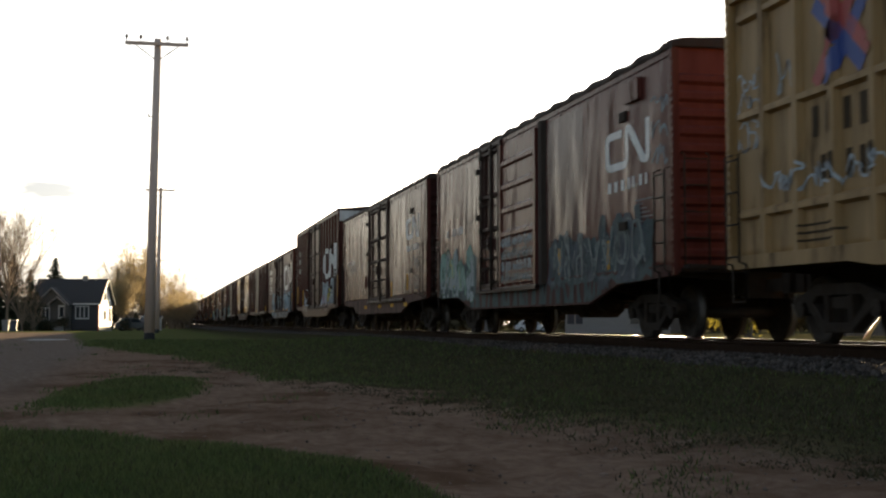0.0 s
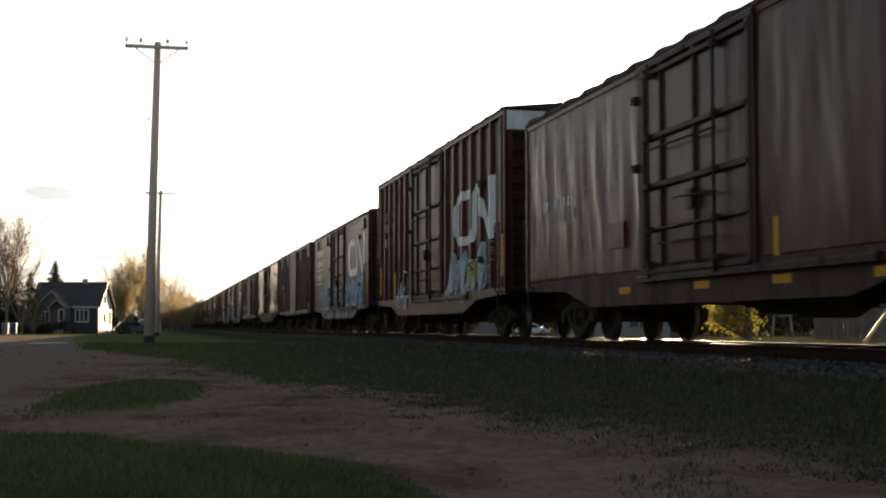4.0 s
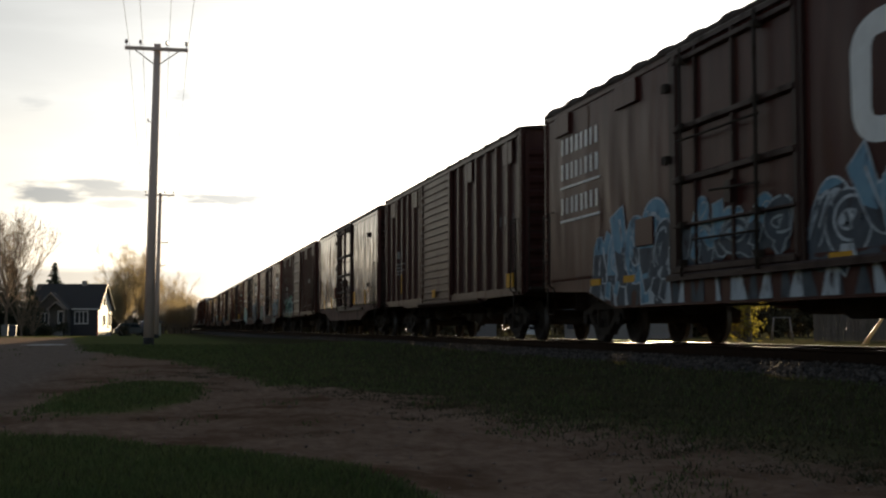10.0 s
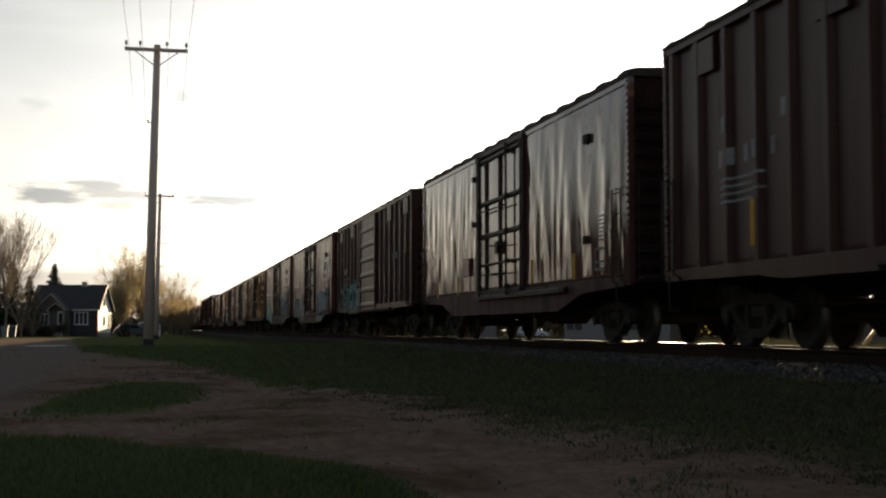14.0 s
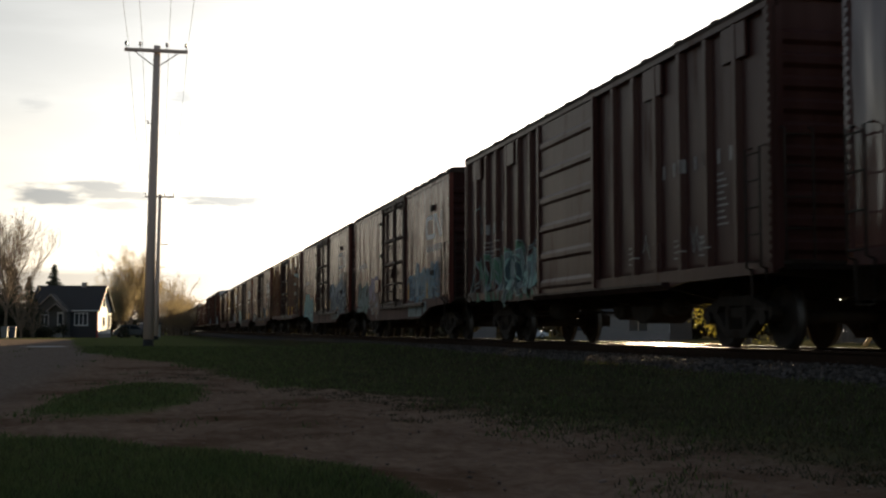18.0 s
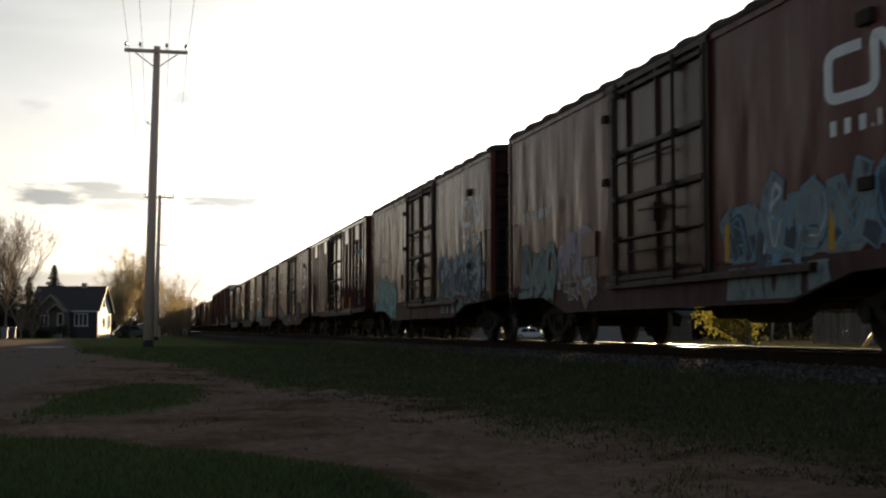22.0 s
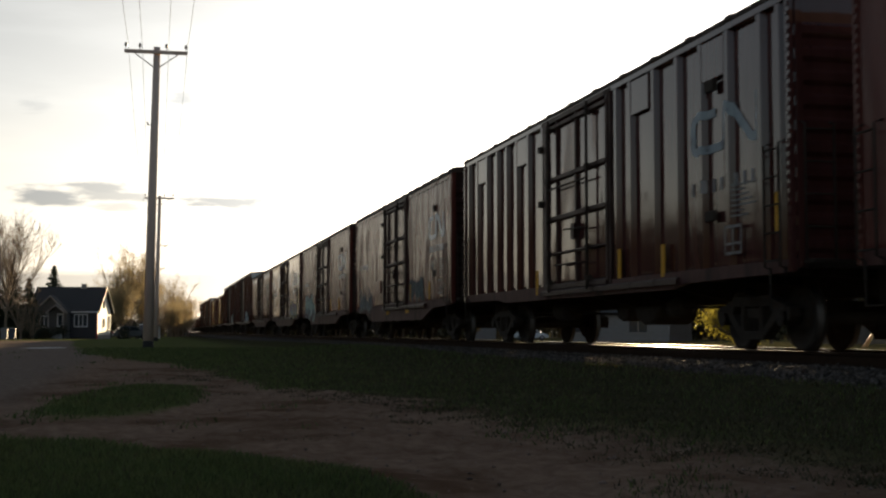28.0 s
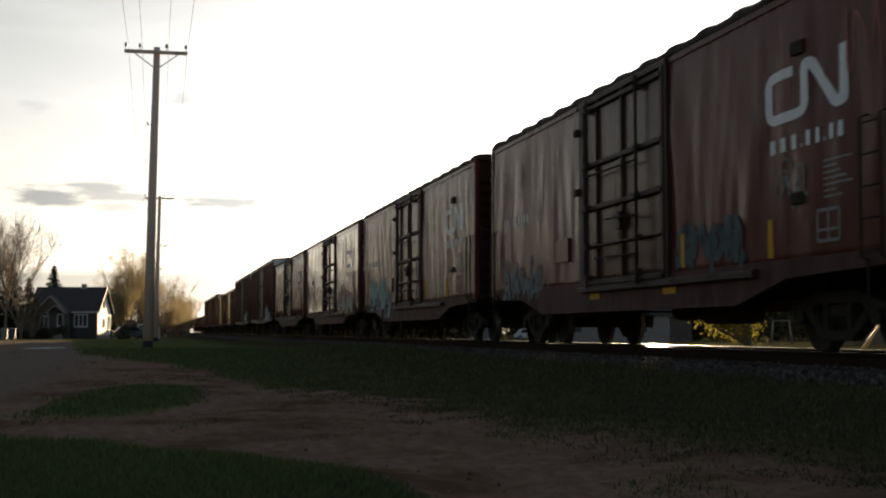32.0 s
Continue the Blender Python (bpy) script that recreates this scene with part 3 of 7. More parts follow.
def build_tufts():
    """Dark ragged weed tufts where the grass gives way to the dirt."""
    rng = np.random.default_rng(17)
    m = 1000
    cy = 5.2 + 17 * rng.random(m) ** 1.3
    cx = np.interp(cy, [5, 9, 13, 22], [4.3, 3.6, 2.9, 1.6]) + np.where(rng.random(m) < 0.55, rng.normal(0.4, 0.9, m), rng.uniform(-1.2, 2.6, m))
    per = 42
    x = (cx[:, None] + rng.normal(0, 0.10, (m, per))).ravel()
    y = (cy[:, None] + rng.normal(0, 0.12, (m, per))).ravel()
    n = len(x)
    h = rng.uniform(0.012, 0.04, n) * np.repeat(rng.uniform(0.5, 1.3, m), per)
    w = rng.uniform(0.004, 0.009, n)
    t = rng.uniform(0, 6.28, n)
    lx, ly = rng.normal(0, 0.8, n) * h, rng.normal(0, 0.8, n) * h
    z = ground_z(x, y) - 0.003
    dx, dy = np.cos(t) * w, np.sin(t) * w
    V = np.stack([np.stack([x - dx, y - dy, z], -1), np.stack([x + dx, y + dy, z], -1), np.stack([x + lx, y + ly, z + h], -1)], 1).reshape(-1, 3)
    dull = surface("withered_weeds", (0.062, 0.056, 0.030), (0.105, 0.085, 0.050), rough=0.95, spec=0.05, scale=1.1, per_island=0.4, bump=0)
    tagged(new("weed_tufts", numpy_mesh("weed_tufts", V, np.arange(3 * n).reshape(-1, 3), dull)), "dark withered weed tufts at the edge of the dirt", "weeds", kind="stuff")


build_tufts()


# ---- the train ----
# metres that the train has rolled, every two seconds
ROLLED = [0.0, 13.37, 26.51, 39.38, 51.97, 64.35, 76.51, 88.38, 99.96, 111.27, 122.36, 133.35, 144.2, 154.84, 165.27, 175.51, 185.56]
WHEEL_R = 0.42
HALF = 1.5           # half the width of a car


def spline_table(v, step):
    n = len(v)
    A, b = np.zeros((n, n)), np.zeros(n)
    A[0, 0] = A[-1, -1] = 1
    for i in range(1, n - 1):
        A[i, i - 1:i + 2] = (step, 4 * step, step)
        b[i] = 6 * (v[i + 1] - 2 * v[i] + v[i - 1]) / step
    return np.linalg.solve(A, b)


CURVE = spline_table(ROLLED, 2.0)


def rolled(t):
    i = min(int(t / 2.0), len(ROLLED) - 2)
    a, c = 2.0 * (i + 1) - t, t - 2.0 * i
    return (CURVE[i] * a ** 3 + CURVE[i + 1] * c ** 3) / 12 + (ROLLED[i] / 2 - CURVE[i] / 3) * a + (ROLLED[i + 1] / 2 - CURVE[i + 1] / 3) * c


def sheet_wave(y, z, length, z0, z1, wave, seed, ny, nz):
    """How far a side sheet stands out of true at a point."""
    j, k = (y + length / 2) / length * ny, (z - z0) / (z1 - z0) * nz
    edge = max(0.0, min(1.0, 4 * min(k, nz - k) / nz)) * max(0.0, min(1.0, 0.6 * min(j, ny - j)))
    d = noise.noise(Vector((y * 1.9 + 0.35 * math.sin(z * 1.3), z * 0.36, seed))) + 0.4 * noise.noise(Vector((y * 4.1, z * 0.8, seed + 9.0)))
    crease = 1.0 - abs(2.0 * noise.noise(Vector((y * 2.3 + 0.5 * math.sin(z * 0.9 + seed), z * 0.22, seed + 4.0))))
    return wave * edge * (d + 0.55 * max(0.0, crease - 0.7) / 0.3)


WAVES = {}           # car: what its wavy sheets were made with
POSTS = {}           # car: where its outside posts stand


def drape(bm, posts):
    """Lays paint over the sheet, the outside posts and the sill of a ribbed car."""
    cuts = [(1, p + d) for p in posts for d in (-0.1, -0.055, 0.055, 0.1)] + [(2, 1.118)]
    for axis, at in cuts:
        vals = [v.co[axis] for v in bm.verts]
        if min(vals) < at < max(vals):
            co, no = Vector((0, 0, 0)), Vector((0, 0, 0))
            co[axis], no[axis] = at, 1.0
            bmesh.ops.bisect_plane(bm, geom=list(bm.verts) + list(bm.edges) + list(bm.faces), plane_co=co, plane_no=no, dist=1e-5)
    for v in bm.verts:
        near = min(abs(v.co.y - p) for p in posts)
        out = HALF - 0.07 + 0.082 * max(0.0, min(1.0, (0.1 - near) / 0.045))
        if v.co.z < 1.119:
            out = max(out, HALF + 0.014)
        v.co.x = -(out + 0.008 + max(0.0, -v.co.x - HALF - 0.012))
    return bm


def cling(bm, car):
    """Lays paint onto the wavy sheet of its car."""
    for v in bm.verts:           # paint ends at the foot of the sill
        v.co.z = max(v.co.z, 0.61 + 0.29 * max(0.0, min(1.0, (abs(v.co.y) - 4.3) / 1.4)))
    if car.name in POSTS:
        return drape(bm, POSTS[car.name])
    if car.name not in WAVES:
        return bm
    length, z0, z1, wave, seed, ny, nz = WAVES[car.name]
    for axis, lo, step in ((1, -length / 2, length / ny), (2, z0, (z1 - z0) / nz)):
        vals = [v.co[axis] for v in bm.verts]
        for i in range(int((min(vals) - lo) / step) + 1, int((max(vals) - lo) / step) + 1):
            co = Vector((0, 0, 0))
            co[axis] = lo + i * step
            no = Vector((0, 1, 0)) if axis == 1 else Vector((0, 0, 1))
            bmesh.ops.bisect_plane(bm, geom=list(bm.verts) + list(bm.edges) + list(bm.faces), plane_co=co, plane_no=no, dist=1e-5)
    for v in bm.verts:
        v.co.x -= sheet_wave(v.co.y, v.co.z, length, z0, z1, wave, seed, ny, nz) - (0.010 if v.co.z > 1.02 else -0.006)
    for f in bm.faces:
        f.smooth = True
    return bm


def side_sheet(length, z0, z1, sx, x, wave, seed, ny=110, nz=18):
    """A thin steel side sheet with the dents and tall waves of welded plate."""
    bm = bmesh.new()
    rows = []
    for k in range(nz + 1):
        z = z0 + (z1 - z0) * k / nz
        row = []
        for j in range(ny + 1):
            y = -length / 2 + length * j / ny
            d = sheet_wave(y, z, length, z0, z1, wave, seed, ny, nz)
            row.append(bm.verts.new((sx * (x + d), y, z)))
        rows.append(row)
    for a, b in zip(rows, rows[1:]):
        for j in range(ny):
            f = bm.faces.new((a[j], a[j + 1], b[j + 1], b[j]) if sx > 0 else (a[j], b[j], b[j + 1], a[j + 1]))
            f.smooth = True
    # inner skin, so that the wall has thickness
    xi = sx * (x - 0.09)
    v = [bm.verts.new((xi, yy, zz)) for yy, zz in ((-length / 2, z0), (length / 2, z0), (length / 2, z1), (-length / 2, z1))]
    bm.faces.new(v if sx < 0 else v[::-1])
    loop = ([r for r in rows[0]], [r[-1] for r in rows], rows[-1][::-1], [r[0] for r in rows][::-1])
    for i, (edge_verts, (p, q)) in enumerate(zip(loop, ((v[0], v[1]), (v[1], v[2]), (v[2], v[3]), (v[3], v[0])))):
        bm.faces.new((*edge_verts, q, p))
    return bm


def end_wall(sy, length, z0, z1, half, ribs):
    """A car end pressed into horizontal ribs."""
    bm = bmesh.new()
    y = sy * length / 2
    pts = [(0.0, z0)]
    top = z1 - 0.35
    step = (top - z0 - 0.15) / ribs
    for k in range(ribs):
        z = z0 + 0.15 + step * k
        pts += [(0.0, z + 0.12 * step), (0.055, z + 0.3 * step), (0.055, z + 0.62 * step), (0.0, z + 0.8 * step)]
    pts += [(0.0, z1)]
    for half_x in (0,):
        rows = []
        for d, z in pts:
            rows.append([bm.verts.new((xx, y + sy * (dd - 0.06), z)) for xx, dd in ((-half, 0.0), (-half + 0.10, d), (half - 0.10, d), (half, 0.0))])
        for a, b in zip(rows, rows[1:]):
            for j in range(3):
                bm.faces.new((a[j], a[j + 1], b[j + 1], b[j]))
    # inner face and rim
    w = [bm.verts.new((xx, y - sy * 0.10, zz)) for xx, zz in ((-half, z0), (half, z0), (half, z1), (-half, z1))]
    bm.faces.new(w)
    bm.faces.new((*rows[0], w[1], w[0]))
    bm.faces.new((*rows[-1], w[2], w[3]))
    bm.faces.new((*[r[0] for r in rows], w[3], w[0]))
    bm.faces.new((*[r[-1] for r in rows], w[2], w[1]))
    return bm


def car_roof(length, z1, half, ribs, rise=0.16, rib_h=0.05, shoulder=False):
    """A low ridged roof; every sheet seam is a raised rib that shows over the eave. shoulder: the sheets turn down over a rounded edge."""
    bm = bmesh.new()
    o = half + 0.03
    if shoulder:
        over = [(o, 0.005), (o - 0.02, 0.045), (o - 0.07, 0.080), (o - 0.18, 0.115), (0.02, 0.18)]
    else:
        over = [(o, 0.015), (0.02, rise)]
    ring = [(-u, z1 + v) for u, v in over] + [(u, z1 + v) for u, v in over[::-1]]
    add_prism(bm, [(-o, z1 - 0.05)] + ring + [(o, z1 - 0.05), (half - 0.05, z1 - 0.02), (-half + 0.05, z1 - 0.02)], "y", -length / 2 - 0.03, length / 2 + 0.03)
    wide, flat = (0.24, 0.10) if shoulder else (0.10, 0.10)
    for k in range(ribs):
        y = -length / 2 + 0.30 + (length - 0.6) * k / (ribs - 1)
        for s in (-1, 1):
            top = [(o + 0.012, z1 - 0.03)] + [(u + 0.006, z1 + v + rib_h) for u, v in over]
            low = [(o - 0.004, z1 - 0.04)] + [(u - 0.006, z1 + v - 0.01) for u, v in over]
            rows = []
            for dy, line in ((-wide - 0.01, low), (-flat, top), (flat, top), (wide + 0.01, low)):
                rows.append([bm.verts.new((s * u, y + dy, z)) for u, z in line])
            for a, b in zip(rows, rows[1:]):
                for j in range(len(a) - 1):
                    bm.faces.new((a[j], a[j + 1], b[j + 1], b[j]))
            for r in (0, -1):
                bm.faces.new([row[r] for row in rows])
    return bm


def side_sill(length, sx, belly, z_side=0.95, z_low=0.58, z_flat=0.86, y_in=4.3, y_out=5.7):
    bm = bmesh.new()
    h = length / 2
    if belly:
        out = [(-h, z_side + 0.16), (-h, z_side), (-y_out, z_side - 0.07), (-y_in, z_low), (y_in, z_low), (y_out, z_side - 0.07), (h, z_side), (h, z_side + 0.16)]
    else:
        out = [(-h, z_side + 0.16), (-h, z_side), (-5.2, z_side - 0.02), (-4.6, z_flat), (4.6, z_flat), (5.2, z_side - 0.02), (h, z_side), (h, z_side + 0.16)]
    x0, x1 = sx * (HALF - 0.06), sx * (HALF + 0.014)
    add_prism(bm, out, "x", min(x0, x1), max(x0, x1))
    return bm


def ladder(sx, y0, y1, z0, z1, rungs, x):
    bm = bmesh.new()
    xo = sx * (x + 0.10)
    for y in (y0, y1):
        add_tube(bm, [(sx * x, y, z0), (xo, y, z0 + 0.03), (xo, y, z1 - 0.03), (sx * x, y, z1)], 0.017, 5)
    for k in range(rungs):
        z = z0 + 0.1 + (z1 - z0 - 0.2) * k / (rungs - 1)
        add_tube(bm, [(xo, y0, z), (xo, y1, z)], 0.013, 5)
    return bm


def end_ladder(sy, length, x, z0, z1, rungs):
    bm = bmesh.new()
    yo = sy * (length / 2 + 0.09)
    for xx in (x, x + 0.38):
        add_tube(bm, [(xx, yo - sy * 0.1, z0), (xx, yo, z0 + 0.03), (xx, yo, z1 - 0.03), (xx, yo - sy * 0.1, z1)], 0.016, 5)
    for k in range(rungs):
        z = z0 + 0.1 + (z1 - z0 - 0.2) * k / (rungs - 1)
        add_tube(bm, [(x, yo, z), (x + 0.38, yo, z)], 0.012, 5)
    return bm


def plug_door(sx, y0, y1, z0, z1, x, seed):
    """The leaf of a plug door, its sheet a little out of true, and its ribs one by one."""
    bm = bmesh.new()
    ny, nz = 22, 26
    rows = []
    for k in range(nz + 1):
        z = z0 + (z1 - z0) * k / nz
        rows.append([bm.verts.new((sx * (x + 0.026 + 0.007 * noise.noise(Vector((1.6 * (y0 + (y1 - y0) * j / ny), 0.8 * z, seed)))), y0 + (y1 - y0) * j / ny, z)) for j in range(ny + 1)])
    for a, b in zip(rows, rows[1:]):
        for j in range(ny):
            bm.faces.new((a[j], a[j + 1], b[j + 1], b[j])).smooth = True
    w = [bm.verts.new((sx * (x - 0.03), yy, zz)) for yy, zz in ((y0, z0), (y1, z0), (y1, z1), (y0, z1))]
    bm.faces.new(w)
    for edge, p, q in ((rows[0], 1, 0), (rows[-1], 2, 3), ([r[0] for r in rows], 3, 0), ([r[-1] for r in rows], 2, 1)):
        bm.faces.new((*edge, w[p], w[q]))
    ribs = []
    for f, wide in ((0.0, 0.09), (0.47, 0.06), (0.80, 0.035), (1.0, 0.10)):
        yy = y0 + (y1 - y0) * f
        r = bmesh.new()
        add_prism(r, [(sx * (x + 0.020), yy - wide), (sx * (x + 0.075), yy - 0.6 * wide), (sx * (x + 0.075), yy + 0.6 * wide), (sx * (x + 0.020), yy + wide)], "z", z0, z1)
        ribs.append(r)
    for f, wide in ((0.0, 0.07), (0.20, 0.03), (0.41, 0.065), (0.65, 0.065), (0.965, 0.06)):
        zz = z0 + (z1 - z0) * f
        r = bmesh.new()
        add_prism(r, [(sx * (x + 0.020), zz - wide), (sx * (x + 0.095), zz - 0.55 * wide), (sx * (x + 0.095), zz + 0.55 * wide), (sx * (x + 0.020), zz + wide)], "y", y0, y1)
        ribs.append(r)
    return bm, ribs


def fit_plug_door(car, sx, y0, y1, z0, z1, x, mat):
    leaf, ribs = plug_door(sx, y0, y1, z0, z1, x, 7.3 * len(TRAIN))
    d = part("plug_door", leaf, mat, car, "panelled plug door with upright lock bars")
    for r in ribs:
        part("door_rib", r, DOOR_DARK, d, bevel=0.006)
    for nm, bm in door_bars(sx, y0, y1, z0, z1, x):
        part(nm, bm, DOOR_DARK if nm in ("door_track", "door_jamb", "lock_case") else BLACK_STEEL, d)


def door_bars(sx, y0, y1, z0, z1, x):
    out = []
    wide = y1 - y0
    for f, thick in ((0.25, 0.026), (0.90, 0.020)):
        bm = bmesh.new()
        yy = y0 + wide * f
        xo = sx * (x + 0.125)
        add_tube(bm, [(xo, yy, z0 - 0.10), (xo, yy, z1 + 0.04)], thick, 6)
        for fz in (0.03, 0.20, 0.41, 0.65, 0.95):
            zz = z0 + (z1 - z0) * fz
            add_box(bm, *sorted((sx * (x + 0.05), sx * (x + 0.155))), yy - 0.055, yy + 0.055, zz - 0.045, zz + 0.045)
        out.append(("lock_bar", bm))
    # levers and the gear case between the bars
    for fz, fa, fb, dz in ((0.31, 0.22, 0.62, 0.05), (0.585, 0.22, 0.93, 0.0), (0.12, 0.22, 0.78, 0.02)):
        bm = bmesh.new()
        zz = z0 + (z1 - z0) * fz
        add_tube(bm, [(sx * (x + 0.14), y0 + wide * fa, zz), (sx * (x + 0.14), y0 + wide * fb, zz + dz)], 0.018, 6)
        out.append(("door_lever", bm))
    bm = bmesh.new()
    zz = z0 + (z1 - z0) * 0.30
    add_box(bm, *sorted((sx * (x + 0.02), sx * (x + 0.13))), y0 + wide * 0.455, y0 + wide * 0.505, zz - 0.12, zz + 0.16)
    out.append(("lock_case", bm))
    # jambs in which the door stands
    for ya, yb in ((y0 - 0.16, y0 - 0.05), (y1 + 0.06, y1 + 0.22)):
        bm = bmesh.new()
        add_box(bm, *sorted((sx * (x - 0.02), sx * (x + 0.055))), ya, yb, z0 - 0.05, z1 + 0.06)
        out.append(("door_jamb", bm))
    for fz in (0.52, 0.86):
        bm = bmesh.new()
        zz = z0 + (z1 - z0) * fz
        add_box(bm, *sorted((sx * (x + 0.02), sx * (x + 0.13))), y1 + 0.16, y1 + 0.32, zz - 0.06, zz + 0.06)
        out.append(("door_stop", bm))
    for zz, w in ((z0 - 0.10, 0.11), (z1 + 0.05, 0.07)):
        bm = bmesh.new()
        add_prism(bm, [(sx * (x - 0.01), zz - 0.05), (sx * (x + w), zz - 0.05), (sx * (x + w), zz + 0.02), (sx * (x + w - 0.03), zz + 0.05), (sx * (x - 0.01), zz + 0.05)], "y", y0 - (3.0 if zz < z0 else 0.15), y1 + 0.25)
        out.append(("door_track", bm))
    return out


def sliding_door(sx, y0, y1, z0, z1, x, slats, deep):
    """A sliding door pressed into horizontal corrugations."""
    bm = bmesh.new()
    pts = [(x + 0.03, z0)]
    step = (z1 - z0) / slats
    for k in range(slats):
        z = z0 + step * k
        pts += [(x + 0.03, z + 0.06 * step), (x + 0.03 + deep, z + 0.16 * step), (x + 0.03 + deep, z + 0.30 * step), (x + 0.03, z + 0.42 * step)]
    pts += [(x + 0.03, z1), (x - 0.03, z1), (x - 0.03, z0)]
    add_prism(bm, [(sx * u, z) for u, z in pts], "y", y0 + 0.06, y1 - 0.06)
    for yy in (y0, y1):
        add_box(bm, *sorted((sx * (x - 0.03), sx * (x + 0.075))), yy - 0.06, yy + 0.06, z0 - 0.04, z1 + 0.04)
    return bm


def sliding_track(sx, y0, y1, z0, x):
    """The ledge on which a sliding door runs, as far again as the door is wide."""
    bm = bmesh.new()
    add_prism(bm, [(sx * (x - 0.02), z0 - 0.16), (sx * (x + 0.07), z0 - 0.16), (sx * (x + 0.13), z0 - 0.09), (sx * (x + 0.13), z0 - 0.05), (sx * (x - 0.02), z0 - 0.05)], "y", y0 - 3.3, y1 + 0.2)
    return bm


def post(sx, y, z0, z1, x0, x1, w=0.10):
    bm = bmesh.new()
    add_prism(bm, [(sx * x0, y - w), (sx * x1, y - 0.55 * w), (sx * x1, y + 0.55 * w), (sx * x0, y + w)], "z", z0, z1)
    return bm


def ribbon(path, width, y_of, z_of, x, corner=0.12):
    """A flat painted stripe along a path with rounded corners, on the side at x."""
    pts = [Vector(p) for p in path]
    dense = [pts[0]]
    for a, b, c in zip(pts, pts[1:], pts[2:]):
        r = min(corner, 0.45 * (b - a).length, 0.45 * (c - b).length)
        p, q = b + (a - b).normalized() * r, b + (c - b).normalized() * r
        for k in range(7):
            t = k / 6
            dense.append((1 - t) ** 2 * p + 2 * t * (1 - t) * b + t * t * q)
    dense.append(pts[-1])
    bm = bmesh.new()
    prev = None
    for i, p in enumerate(dense):
        d = (dense[min(i + 1, len(dense) - 1)] - dense[max(i - 1, 0)]).normalized()
        nrm = Vector((-d.y, d.x)) * width / 2
        pair = [bm.verts.new((x, y_of(q.x), z_of(q.y))) for q in (p + nrm, p - nrm)]
        if prev:
            bm.faces.new((prev[0], prev[1], pair[1], pair[0]))
        prev = pair
    for f in bm.faces:
        if f.normal.x > 0:
            f.normal_flip()
    return bm


WORM = [(0.385, 0.86), (0.05, 0.86), (0.05, 0.09), (0.52, 0.09), (0.52, 0.90), (0.60, 0.90), (0.865, 0.08), (0.955, 0.08), (0.955, 1.0)]


def worm_mark(car, y0, y1, z0, z1, mat, x=HALF + 0.016, bold=0.185):
    """The road's bent-stripe emblem, y0 on the far side, y1 on the near side."""
    w, h, wide = y0 - y1, z1 - z0, 1.45
    bm = ribbon([(u * w / wide, v * h) for u, v in WORM], bold * h, lambda u: y0 - u * wide, lambda v: z0 + v, -x, 0.2 * h)
    part("emblem", cling(bm, car), mat, car, "white bent-stripe emblem", fix=False)


def flat_bar(car, y0, y1, z0, z1, mat, x):
    bm = bmesh.new()
    bm.faces.new([bm.verts.new((-x, yy, zz)) for yy, zz in ((y0, z0), (y0, z1), (y1, z1), (y1, z0))][::-1])
    part("letter_bar", cling(bm, car), mat, car, fix=False)


def bars(car, y0, y1, z0, z1, n, mat, x=HALF + 0.016, seed=1):
    """Writing too small or too marked to set, as plain upright bars."""
    rng = random.Random(seed)
    w = (y0 - y1) / n
    for k in range(n):
        a = y0 - w * (k + 0.16)
        flat_bar(car, a, a - min(w * rng.uniform(0.40, 0.52), 0.5 * (z1 - z0)), z0, z1, mat, x)


def address_bars(car, y0, y1, z0, z1, mat, x=HALF + 0.016):
    """The small address under the emblem: low bars, a dot after the third and the fifth."""
    u, wide = 0.0, y0 - y1
    for w, high in ((0.13, 0.72), (0.13, 0.72), (0.13, 0.72), (0.03, 0.18), (0.09, 0.74), (0.09, 0.74), (0.03, 0.18), (0.09, 0.74), (0.09, 0.74)):
        flat_bar(car, y0 - wide * (u + 0.16 * w), y0 - wide * (u + 0.70 * w), z0, z0 + (z1 - z0) * high, mat, x)
        u += w + 0.021


def plate(car, name, y0, y1, z0, z1, mat, x=HALF, thick=0.02, label=""):
    bm = bmesh.new()
    add_box(bm, -x - thick, -x + 0.01, min(y0, y1), max(y0, y1), z0, z1)
    return part(name, bm, mat, car, label, bevel=min(0.006, thick * 0.3))


def bent_spine(rng):
    """The spine of one sprayed shape, across and up in a unit box: a zigzag with a barb, a loop with a tail, or a slanted slab with a spur."""
    kind = rng.random()
    if kind < 0.45:
        n, up = rng.choice((3, 4, 4, 5)), rng.random() < 0.5
        pts = [(k / (n - 1) + rng.uniform(-0.12, 0.12), rng.uniform(0.78, 1.0) if (k % 2 == 0) == up else rng.uniform(0.0, 0.25)) for k in range(n)]
        return pts + [(pts[-1][0] - rng.uniform(0.25, 0.5), rng.uniform(0.4, 0.65))]
    if kind < 0.72:
        a0, turn = rng.uniform(0, 6.28), rng.choice((-1, 1))
        pts = [(0.5 + 0.45 * math.cos(a0 + turn * 0.9 * k), 0.58 + 0.40 * math.sin(a0 + turn * 0.9 * k)) for k in range(8)]
        return pts + [(rng.uniform(0.5, 1.1), rng.uniform(-0.1, 0.1))]
    lean = rng.uniform(-0.3, 0.3)
    return [(0.45 - lean, 0.0), (0.45 + lean, 1.0), (0.8 + lean, 0.85), (0.35, rng.uniform(0.4, 0.6)), (1.0, rng.uniform(0.25, 0.5)), (0.85, 0.05)]


